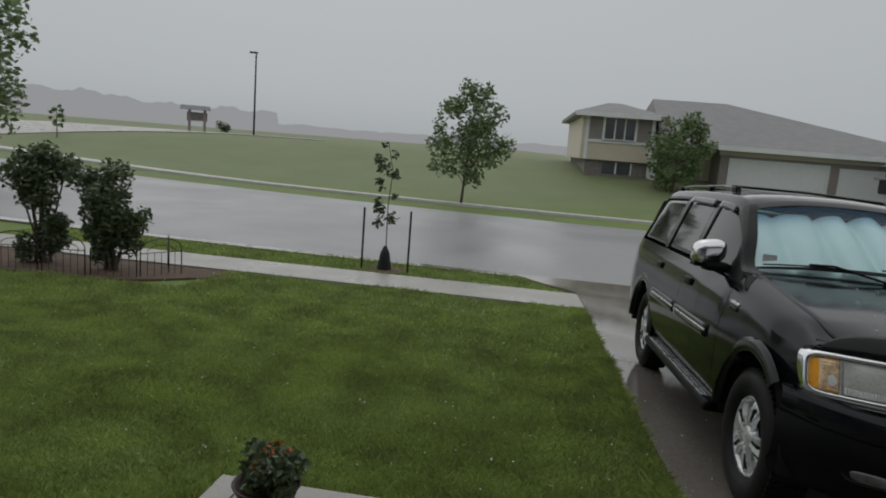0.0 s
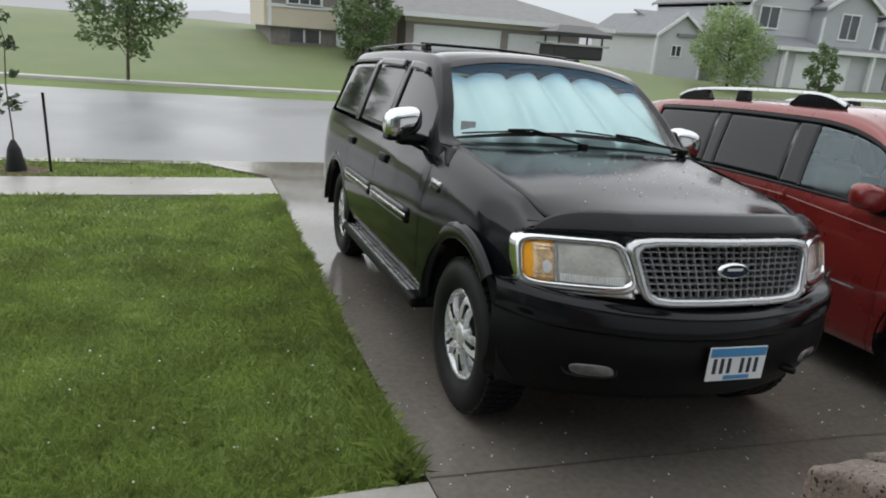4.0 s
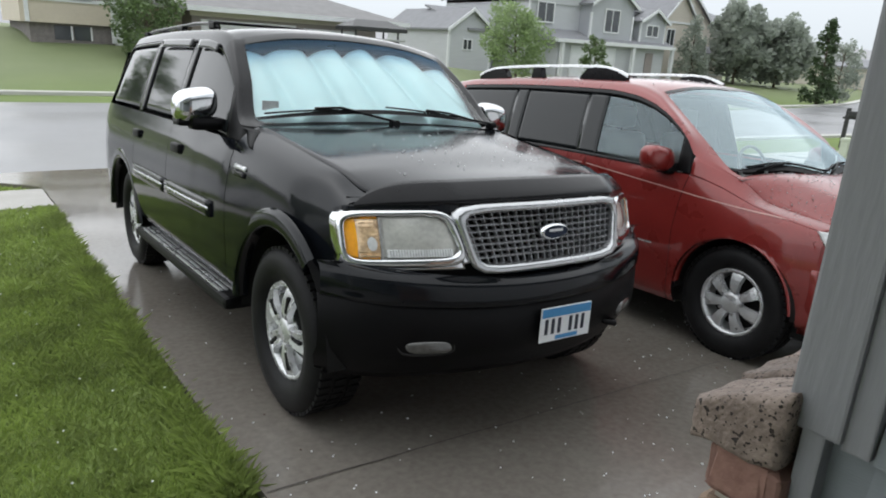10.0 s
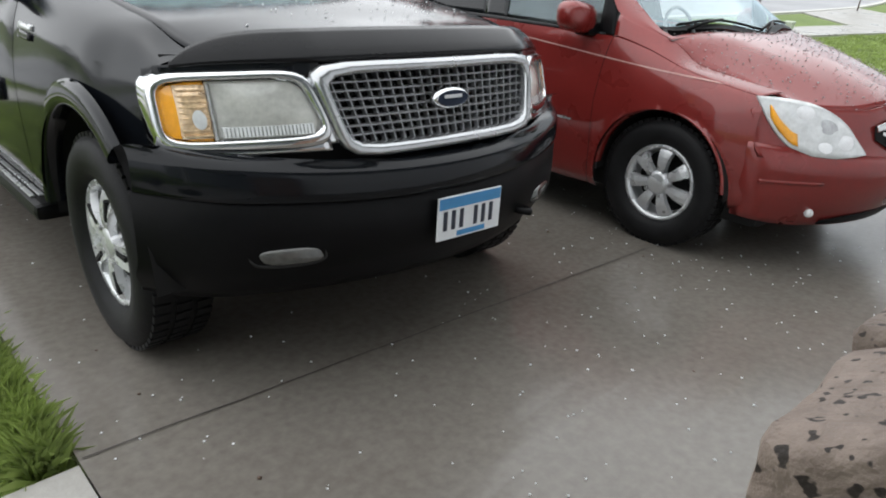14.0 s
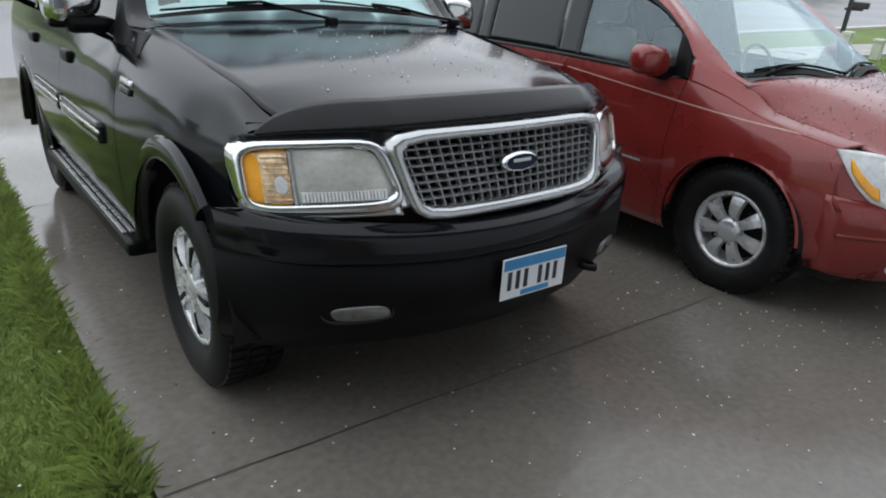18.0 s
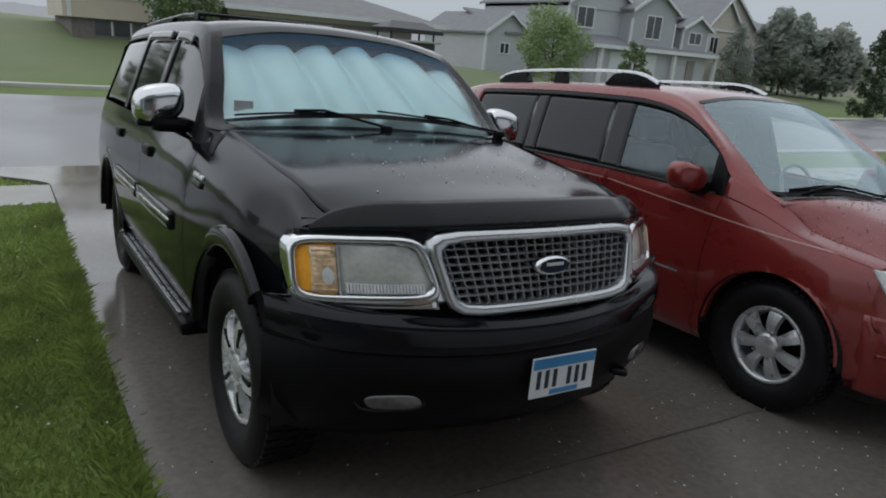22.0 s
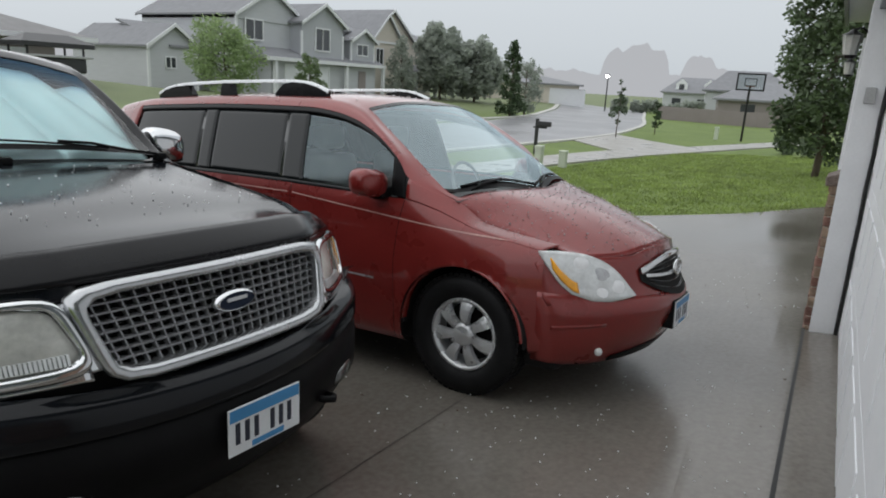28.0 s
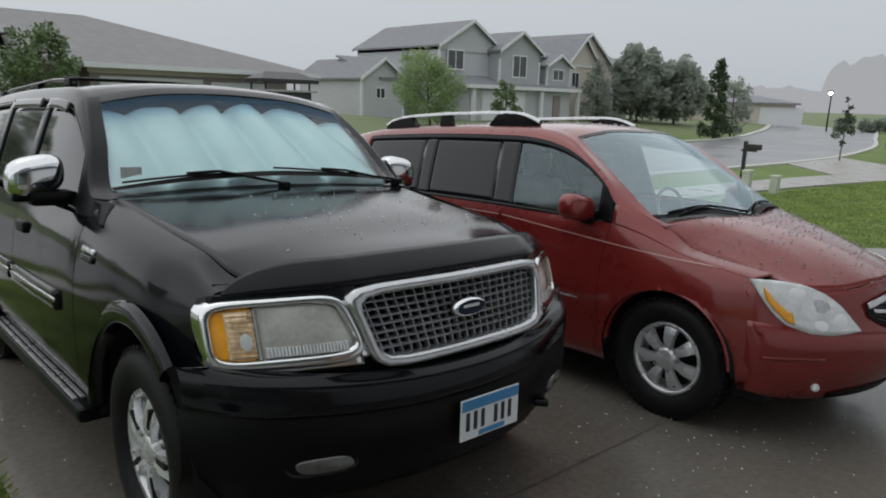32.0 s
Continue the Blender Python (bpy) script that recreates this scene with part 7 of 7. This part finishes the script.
        base = top * min(0.95, max(0.15, (zc - 0.25 * crown_r) / h))
        tube([base, (base + c) / 2 + Vector((0, 0, 0.04 * h)), c], trunk * 0.28, 5, limbs, taper=0.3)
    part("branchwork", limbs, M["bark"], t)
    leaves("crown", cs, rs, n, size, material, rng, t, drift=(lean[0] * 0.3, lean[1] * 0.3, 0))
    return t


tree(-4.55, 23.9, 4.7, 1.5, 1.1, M["leaf_mid"], 3, "young leafy street tree bending in the wind", 4200, 0.1, 0.06, 30, "round", (0.25, 0.1))
tree(5.6, 32.6, 3.9, 1.75, 0.3, M["leaf_mid"], 4, "bushy green tree before the split-level house", 4200, 0.11, 0.08, 30, "round", (0.3, 0))
tree(28.9, 32.6, 4.6, 2.2, 0.6, M["leaf_bright"], 5, "light green feathery tree before the grey house", 5200, 0.13, 0.09, 34, "round", (-0.5, 0))
tree(37.5, 33.5, 3.2, 1.2, 0.3, M["leaf_mid"], 6, "small tree beside the grey house's drive", 1800, 0.12, 0.06, 18)
# the leaf_far trees carry the haze in their leaf colour
tree(54.0, 36.5, 5.4, 2.2, 0.3, M["leaf_far"], 7, "conical tree before the tan house, leaves paled for haze", 2600, 0.16, 0.1, 26, "cone")
tree(60.0, 35.6, 6.9, 3.0, 1.2, M["leaf_far"], 8, "rounded tree, leaves paled for rain haze", 5200, 0.3, 0.14, 54)
tree(64.0, 33.6, 5.9, 3.0, 1.0, M["leaf_far"], 9, "rounded tree, leaves paled for rain haze", 5200, 0.3, 0.14, 54)
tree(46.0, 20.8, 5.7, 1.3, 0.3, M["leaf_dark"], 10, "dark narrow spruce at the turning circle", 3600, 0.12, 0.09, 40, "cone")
tree(50.5, 21.6, 4.4, 1.7, 0.4, M["leaf_far"], 11, "tree behind the spruce, leaves paled for haze", 1800, 0.15, 0.09, 22)
tree(17.7, -0.95, 5.1, 1.40, 0.85, M["leaf_dense"], 12, "dense rounded green tree on the neighbour's lawn", 12000, 0.08, 0.09, 60, z=gz(17.7, -0.95))
tree(33.3, 8.7, 2.8, 0.55, 0.9, M["leaf_dark"], 13, "thin staked sapling on the boulevard", 260, 0.1, 0.035, 12, "column", (0.15, 0))
tree(39.6, 8.2, 1.9, 0.5, 0.5, M["leaf_dark"], 14, "thin sapling on the boulevard", 420, 0.09, 0.03, 12, "column", (0.1, 0))
tree(-19.3, 15.2, 5.7, 2.5, 1.9, M["leaf_mid"], 15, "tall leafy tree at the edge of the yard", 3600, 0.13, 0.1, 26, "round", (0.4, 0))
tree(-31.0, 35.8, 1.95, 0.45, 0.8, M["leaf_mid"], 16, "little round tree beside the hill path", 500, 0.08, 0.035, 12)
# sapling between two stakes
sp = thing("sapling", Matrix.Translation((-4.57, 8.62, gz(-4.57, 8.62) - 0.06)), "wind-bent sapling with a dark trunk guard", "tree", "street trees")
part("trunk", tube([(0, 0, 0), (0.01, 0, 0.6), (0.0, 0, 1.2), (0.05, 0, 1.8), (-0.06, 0, 2.3)], 0.014, 6, taper=0.4), M["bark"], sp)
part("trunk_guard", revolve([(0.0, 0.15), (0.12, 0.125), (0.35, 0.085), (0.47, 0.03), (0.48, 0.005)], "z", 14), M["metal_black"], sp, "dark cone-shaped trunk guard", smooth=True)
rng = random.Random(5)
cl = [(-0.02 + 0.11 * math.sin(k * 2.1) - (0.16 if k % 3 == 0 else 0), 0.08 * math.cos(k * 1.7), 0.85 + k * 0.125) for k in range(12)]
leaves("leaves", cl, [0.1 + 0.03 * math.sin(k) for k in range(12)], 420, 0.05, M["leaf_dark"], rng, sp)
stakes = []
for x, y in ((-4.98, 8.60), (-4.14, 8.58)):
    s = thing("stake", Matrix.Translation((x, y, gz(x, y) - 0.06)), "thin dark metal stake beside the sapling", "stake", "sapling stakes")
    part("post", box(-0.017, 0.017, -0.012, 0.012, 0, 1.13, 0.003), M["metal_black"], s)
mul = part("mulch_ring", revolve([(-0.02, 0.55), (0.03, 0.35), (0.045, 0.05), (0.045, 0.001)], "z", 20), M["soil"])
mul.location = (-4.57, 8.62, gz(-4.57, 8.62) - 0.045)
tagged(mul, "dark mulch ring round the sapling", "mulch", kind="structure")

# shrubs at the yard's edge, wire border fence and bed
bed = ribbon("mulch_bed", [(-14, 5.35), (-10, 5.2), (-7.6, 5.4), (-6.6, 6.2)], [(-14, 6.9), (-10, 6.85), (-7.8, 6.8), (-6.4, 6.75)], -0.02, M["soil"], "brown mulch bed along the sidewalk", "flower bed", 0.08)


def shrub(x, y, h, seed, label):
    r = random.Random(seed)
    t = thing("shrub", Matrix.Translation((x, y, gz(x, y) - 0.03)), label, "shrub", "yard shrubs")
    bm = bmesh.new()
    cs, rs = [], []
    for k in range(11):
        a = k * 2.4
        c = Vector((math.cos(a) * 0.42 * r.uniform(0.3, 1) , math.sin(a) * 0.3 * r.uniform(0.3, 1), h * r.uniform(0.28, 0.9)))
        if k == 0:
            c = Vector((0.05, 0, h * 0.92))
        cs.append(c)
        rs.append(r.uniform(0.16, 0.27))
        tube([(r.uniform(-0.1, 0.1), r.uniform(-0.08, 0.08), 0), c * 0.5, c], 0.022, 5, bm, taper=0.4)
    part("branchwork", bm, M["bark"], t)
    for _ in range(9):
        cs.append(Vector((r.uniform(-0.26, 0.26), r.uniform(-0.2, 0.2), r.uniform(0.12, 0.65))))
        rs.append(0.17)
    leaves("foliage", cs, rs, 5600, 0.042, M["leaf_shrub"], r, t)
    return t


shrub(-9.15, 6.0, 1.72, 21, "tall leafy grey-green shrub")
shrub(-8.05, 5.95, 1.48, 22, "rounded leafy grey-green shrub")
shrub(-11.2, 6.3, 1.2, 23, "dark green shrub in the mulch bed")


def wire_arch(x, y, rz):
    f = thing("border_fence", pose(x, y, gz(x, y) - 0.02, 0, 0, rz), "green wire border fence section with an arched top", "fence", "border fence sections")
    for s in (-0.3, 0.3):
        part("post", tube([(s, 0, 0), (s, 0, 0.36)], 0.009, 6), M["metal_black"], f)
    arc = [(0.3 * math.cos(t), 0, 0.36 + 0.17 * math.sin(t)) for t in np.linspace(0, math.pi, 12)]
    part("arch_rod", tube(arc, 0.007, 6), M["metal_black"], f)
    part("arch_rod", tube([(0.72 * a, 0, 0.33 + (c - 0.36) * 0.6) for a, b, c in arc], 0.005, 5), M["metal_black"], f)
    part("rail", tube([(-0.3, 0, 0.33), (0.3, 0, 0.33)], 0.006, 6), M["metal_black"], f)
    for s in (-0.2, -0.1, 0, 0.1, 0.2):
        part("wire", tube([(s, 0, 0.0), (s, 0, 0.33)], 0.004, 5), M["metal_black"], f)
    return f


fa = wire_arch(-7.28, 5.95, 55)
for x, y, rz in ((-7.75, 5.55, 15), (-8.4, 5.42, 5), (-9.05, 5.35, 5), (-9.7, 5.3, 5), (-10.3, 5.25, 5), (-7.45, 6.45, 120)):
    copy_thing(fa, pose(x, y, gz(x, y) - 0.02, 0, 0, rz))


def planter(x, y, h, seed, flowers):
    r = random.Random(seed)
    t = thing("flower_pot", Matrix.Translation((x, y, gz(x, y))), "dark plastic pot with a bushy green plant" + (" and small red flowers" if flowers else ""), "flower pot", "walk planters")
    part("pot", revolve([(0, 0.001), (0, 0.085), (0.03, 0.10), (h * 0.62, 0.155), (h * 0.66, 0.165), (h * 0.68, 0.155), (h * 0.60, 0.14), (h * 0.58, 0.001)], "z", 24), M["terracotta"], t, smooth=True)
    cs = [Vector((r.uniform(-0.12, 0.12), r.uniform(-0.12, 0.12), h * 0.72 + r.uniform(0, 0.12))) for _ in range(14)]
    leaves("plant", cs, [0.075] * 14, 1500, 0.024, M["leaf_shrub"], r, t)
    if flowers:
        leaves("flowers", [c + Vector((0, 0, 0.07)) for c in cs[:4]], [0.03] * 4, 50, 0.014, M["petal"], r, t)
    return t


planter(-3.4, 0.02, 0.30, 41, True)
planter(-2.0, -0.15, 0.24, 42, False)

# ---------- street furniture ----------
mb = thing("mailbox", pose(19.9, 7.55, gz(19.9, 7.55) - 0.03, 0, 0, 100), "dark metal mailbox on a wooden post", "mailbox")
part("post", box(-0.055, 0.055, -0.055, 0.055, 0, 1.2, 0.006), M["mailbox"], mb)
part("arm", box(-0.35, 0.12, -0.05, 0.05, 0.88, 0.94, 0.006), M["mailbox"], mb)
bmx = box(-0.48, -0.02, -0.085, 0.085, 0.94, 1.12, 0.03)
part("box", bmx, M["mailbox"], mb)
for x, y, h in ((15.9, 5.75, 0.62), (16.6, 5.3, 0.48), (38.6, 4.6, 0.7)):
    u = thing("utility_pedestal", Matrix.Translation((x, y, gz(x, y) - 0.03)), "pale green utility pedestal on the lawn", "utility box", "utility pedestals")
    part("housing", box(-0.1, 0.1, -0.1, 0.1, 0, h * 0.85, 0.015), M["utility"], u)
    part("cap", box(-0.115, 0.115, -0.115, 0.115, h * 0.85, h, 0.02), M["utility"], u)
hp = thing("basketball_hoop", pose(38.3, 3.25, gz(38.3, 3.25) - 0.05, 0, 0, 100), "basketball hoop with a clear framed backboard", "basketball hoop")
part("pole", tube([(0, 0, 0), (0, 0.25, 2.7)], 0.06, 8), M["metal_black"], hp)
part("arm", tube([(0, 0.25, 2.6), (0, 0.5, 2.95)], 0.05, 6), M["metal_black"], hp)
bb = part("backboard", box(-0.68, 0.68, 0.5, 0.53, 2.72, 3.55, 0.01), M["glass"], hp, "clear backboard")
bb.visible_shadow = False
for a0, a1, c0, c1 in ((-0.7, 0.7, 3.5, 3.58), (-0.7, 0.7, 2.68, 2.76), (-0.7, -0.62, 2.7, 3.55), (0.62, 0.7, 2.7, 3.55), (-0.3, 0.3, 3.28, 3.32), (-0.3, 0.3, 2.92, 2.96), (-0.3, -0.26, 2.92, 3.3), (0.26, 0.3, 2.92, 3.3)):
    part("board_frame", box(a0, a1, 0.49, 0.545, c0, c1), M["metal_black"], bb)
part("rim", tube([(0.23 * math.cos(t), 0.78 + 0.23 * math.sin(t), 2.9) for t in np.linspace(0, 2 * math.pi, 20)], 0.012, 6), M["rust"], hp)


def light_pole(x, y, h, label, glow, z=None):
    p = thing("street_lamp", Matrix.Translation((x, y, (gz(x, y) if z is None else z) - 0.05)), label, "street lamp", "street lamps")
    part("pole", tube([(0, 0, 0), (0, 0, h)], 0.09, 8, taper=0.7), M["metal_black"], p)
    part("head", box(-0.55, 0.12, -0.14, 0.14, h - 0.05, h + 0.08, 0.02), M["metal_black"], p)
    if glow:
        bm = bmesh.new()
        bmesh.ops.create_uvsphere(bm, u_segments=12, v_segments=8, radius=0.2)
        bmesh.ops.translate(bm, vec=(-0.3, 0, h - 0.18), verts=bm.verts)
        part("lamp_glass", bm, M["lamp_glow"], p, "glowing lamp")


light_pole(-25.2, 52.5, 6.9, "tall dark street lamp pole on the rise", False)
light_pole(79.5, 23.8, 4.3, "lit street lamp at the street's end", True)
ks = thing("park_sign", pose(-29.2, 50.5, gz(-29.2, 50.5) - 0.05, 0, 0, 20), "dark roofed park sign on posts", "sign")
for x in (-0.7, 0.5):
    part("post", box(x - 0.1, x + 0.1, -0.1, 0.1, 0, 1.9), M["h_brown"], ks)
part("panel", box(-0.9, 0.7, -0.06, 0.06, 0.9, 1.6), M["h_stone"], ks)
part("roof", prism([(-0.5, 1.8), (0.5, 1.8), (0, 2.15)], "x", -1.4, 0.9), M["shingle"], ks)
for x, y, h in ((-26.8, 50.0, 1.1), (28.6, 0.65, 1.0), (27.0, -0.45, 0.8)):
    t = thing("bush", Matrix.Translation((x, y, gz(x, y) - 0.06)), "small dark rounded bush", "bush", "far bushes")
    r = random.Random(int(x * 10))
    leaves("foliage", [Vector((r.uniform(-0.4, 0.4), r.uniform(-0.3, 0.3), h * r.uniform(0.25, 0.7))) for _ in range(9)], [0.33] * 9, 900, 0.07, M["leaf_dark"], r, t)

# soft hedge at the street's end, rain haze put into its leaf colour
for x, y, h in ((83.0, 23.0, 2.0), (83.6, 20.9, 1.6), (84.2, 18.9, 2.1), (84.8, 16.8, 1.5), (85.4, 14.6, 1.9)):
    t = thing("shrub", Matrix.Translation((x, y, gz(x, y) - 0.1)), "soft shrub at the street's end, leaves paled for haze", "shrub", "shrubs at the street's end")
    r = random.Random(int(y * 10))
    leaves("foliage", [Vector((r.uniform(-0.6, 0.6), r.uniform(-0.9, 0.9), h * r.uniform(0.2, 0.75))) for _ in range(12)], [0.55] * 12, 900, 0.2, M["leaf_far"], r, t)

# far woods in the rain, a plain backdrop that glows in painted haze grey
bk = bpy.data.materials.new("rain_haze_glow")
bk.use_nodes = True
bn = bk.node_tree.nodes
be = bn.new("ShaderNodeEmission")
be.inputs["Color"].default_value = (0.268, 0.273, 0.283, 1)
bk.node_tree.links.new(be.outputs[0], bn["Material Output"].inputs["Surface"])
r = random.Random(77)
vs, fs = [], []
for k, a in enumerate(np.linspace(-20, 200, 1100)):
    d = 420
    h = 14 + 5 * noise.noise(Vector((a * 0.09, 0, 0))) + 3 * noise.noise(Vector((a * 0.5, 3, 0))) + 1.2 * noise.noise(Vector((a * 1.9, 7, 0)))
    # rounded heads of trees at the street's end
    for c_, w_, t_ in ((20.5, 1.6, 4), (16.4, 1.4, 17), (14.9, 1.6, 20), (13.6, 1.2, 17), (10.2, 1.4, 15), (8.6, 1.3, 8), (6.6, 1.2, 6), (52.5, 1.6, 6), (50.4, 1.4, 4)):
        lump = 2.2 * noise.noise(Vector((a * 1.7, c_, 0))) + 1.3 * noise.noise(Vector((a * 5, c_, 4))) + 0.7 * noise.noise(Vector((a * 14, c_, 8)))
        h = max(h, 10 + (t_ + lump) * max(0.0, 1 - abs((a - c_) / w_) ** 2.6) ** 0.55)
    if 72 < a < 111:
        h *= 0.45
    vs += [(d * math.cos(radians(a)), d * math.sin(radians(a)), -20), (d * math.cos(radians(a)), d * math.sin(radians(a)), h)]
    if k:
        fs.append((2 * k - 2, 2 * k, 2 * k + 1, 2 * k - 1))
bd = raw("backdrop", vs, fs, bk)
tagged(bd, "far woods backdrop, flat grey glow for rain haze", "backdrop", kind="structure")


# ---------- small stuff: grass, hail, drops ----------
def blades(name, n, x0, x1, y0, y1, h, w, seed, label, keep=None):
    rs = np.random.RandomState(seed)
    x, y = rs.uniform(x0, x1, n), rs.uniform(y0, y1, n)
    if keep is not None:
        k = keep(x, y)
        x, y = x[k], y[k]
        n = len(x)
    z = ground_z(x, y) - 0.05
    a = rs.uniform(0, 2 * np.pi, n)
    patch = 0.75 + 0.5 * np.array([noise.noise(Vector((p * 0.9, q * 0.9, 0))) for p, q in zip(x, y)])
    hh = h * rs.uniform(0.6, 1.25, n) * patch
    ww = w * rs.uniform(0.7, 1.3, n)
    lean = rs.normal(0, 0.5, (n, 2)) * hh[:, None]
    P = np.zeros((n, 4, 3))
    P[:, 0] = np.stack([x - ww * np.cos(a), y - ww * np.sin(a), z], -1)
    P[:, 1] = np.stack([x + ww * np.cos(a), y + ww * np.sin(a), z], -1)
    P[:, 2] = np.stack([x + lean[:, 0] * 0.45 + ww * 0.7 * np.cos(a), y + lean[:, 1] * 0.45 + ww * 0.7 * np.sin(a), z + hh * 0.65], -1)
    P[:, 3] = np.stack([x + lean[:, 0], y + lean[:, 1], z + hh * 0.95], -1)
    i = np.arange(n)[:, None] * 4
    F = np.concatenate([i + [0, 1, 2], i + [0, 2, 3]], 1).reshape(-1, 3)
    me = bpy.data.meshes.new(name)
    me.vertices.add(4 * n)
    me.vertices.foreach_set("co", P.reshape(-1))
    me.loops.add(len(F) * 3)
    me.loops.foreach_set("vertex_index", F.reshape(-1).astype(np.int32))
    me.polygons.add(len(F))
    me.polygons.foreach_set("loop_start", np.arange(0, len(F) * 3, 3, dtype=np.int32))
    me.update(calc_edges=True)
    me.materials.append(M["blade"])
    ob = new(name, me)
    return tagged(ob, label, "grass", kind="stuff")


def lawn(x, y):
    return ((y > 0.42 + 0.02 * np.sin(9 * x)) | (x < -3.83)) & (x < -1.25) & (y < 6.58 + 0.05 * (-1.2 - x)) & ~((x < -6.7) & (y > 5.35))


blades("lawn_grass", 270000, -9.0, -1.24, -1.6, 4.2, 0.066, 0.0034, 1, "short wet bright green lawn grass", lawn)
def drive_edge(x, y):
    """Ragged tufts along the edge of the drive."""
    w = np.array([noise.noise(Vector((q * 2.1, 0, 3))) + 0.6 * noise.noise(Vector((q * 7.5, 4, 0))) for q in y])
    return (x < -1.262 + 0.034 * w) & (y > 0.4)


blades("edge_grass", 26000, -1.36, -1.205, 0.36, 6.55, 0.105, 0.0036, 9, "ragged wet grass along the edge of the driveway", drive_edge)
blades("lawn_grass_back", 90000, -13.0, -1.24, 3.6, 6.9, 0.08, 0.007, 2, "short wet green lawn grass near the sidewalk", lawn)
blades("boulevard_grass", 26000, -12, -1.3, 7.9, 9.9, 0.085, 0.011, 3, "wet green boulevard grass", lambda x, y: (y > 8.0 - 0.05 * (x + 1.2)) & (y < 9.55 - 0.085 * (x + 2.2)) & (x < -1.25 - 0.62 * np.maximum(0, y - 7.9)))
blades("neighbour_grass", 90000, 9.5, 27, -3, 6.2, 0.07, 0.009, 4, "wet green grass of the neighbouring lawn", lambda x, y: (x > 11.7 - 0.95 * (y + 1.8)) & (y < 6.5 - 0.11 * (x - 7)))


def ico(n, r, seed, place, name, material, label, flat=0.7):
    """A scatter of little stones: six-sided lumps resting on what place() gives."""
    rs = random.Random(seed)
    vs, fs = [], []
    base = [Vector(v) for v in ((1, 0, 0), (-1, 0, 0), (0, 1, 0), (0, -1, 0), (0, 0, 1), (0, 0, -1))]
    tri = [(4, 0, 2), (4, 2, 1), (4, 1, 3), (4, 3, 0), (5, 2, 0), (5, 1, 2), (5, 3, 1), (5, 0, 3)]
    for _ in range(n):
        p = place(rs)
        if p is None:
            continue
        s = r * rs.uniform(0.6, 1.5)
        i = len(vs)
        for b in base:
            vs.append(Vector(p) + Vector((b.x * s * rs.uniform(0.8, 1.2), b.y * s * rs.uniform(0.8, 1.2), b.z * s * flat + s * flat * 0.8)))
        fs += [(a + i, b + i, c + i) for a, b, c in tri]
    ob = raw(name, vs, fs, material, smooth=True)
    return tagged(ob, label, "hail", kind="stuff")


def on_drive(rs):
    x, y = rs.uniform(-1.2, 6.0), rs.uniform(-1.3, 4.0) if rs.random() < 0.6 else rs.uniform(-1.3, 0.6)
    return x, y, gz(x, y)


def on_lawn(rs):
    x, y = rs.uniform(-7, -1.3), rs.uniform(0.5, 6.4)
    return x, y, gz(x, y) + 0.012


ico(680, 0.0042, 1, on_drive, "drive_hail", M["hail"], "small white hailstones on the wet driveway")
ico(240, 0.006, 2, on_lawn, "lawn_hail", M["hail"], "small white hailstones lying in the grass")


def on_hood(rs):
    x = rs.uniform(-0.66, 0.66)
    y = rs.uniform(0.62, 1.50)
    z = float(smooth_interp(np.array(y), [0.2, 0.36, 0.5, 0.66, 0.9, 1.2, 1.55], [1.085, 1.12, 1.142, 1.16, 1.198, 1.238, 1.29])) - 0.018 * (abs(x) / 0.745) ** 2.2 + 0.012 * (abs(x) < 0.42)
    return suv.matrix_world @ Vector((x, y, z))


ico(110, 0.0036, 3, on_hood, "hood_hail", M["hail"], "hailstones and drops on the black hood")


def on_van_roof(rs):
    y, u = rs.uniform(1.35, 3.4), rs.uniform(7.1, 9.0)
    p = V.at(np.array(y), np.array(u), rs.choice((-1, 1)))
    return VAN @ Vector(p)


ico(130, 0.006, 4, on_van_roof, "roof_drops", M["lens_clear"], "drops and hail on the red roof")
van_hood = next(o for o in van.children if o.name.startswith("hood"))
hv = [v.co.copy() for v in van_hood.data.vertices if v.normal.z > 0.4]


def on_van_hood(rs):
    p = hv[rs.randrange(len(hv))] + Vector((rs.uniform(-0.02, 0.02), rs.uniform(-0.03, 0.03), 0))
    return VAN @ p


ico(900, 0.0045, 5, on_van_hood, "van_hood_drops", M["drop"], "raindrops and hail on the red hood")


def debris(rs):
    x, y = rs.uniform(-1.2, 5.5), rs.uniform(-1.3, 3.0)
    return x, y, gz(x, y)


ico(60, 0.009, 6, debris, "leaf_bits", M["soil"], "torn leaf bits on the driveway", 0.25)
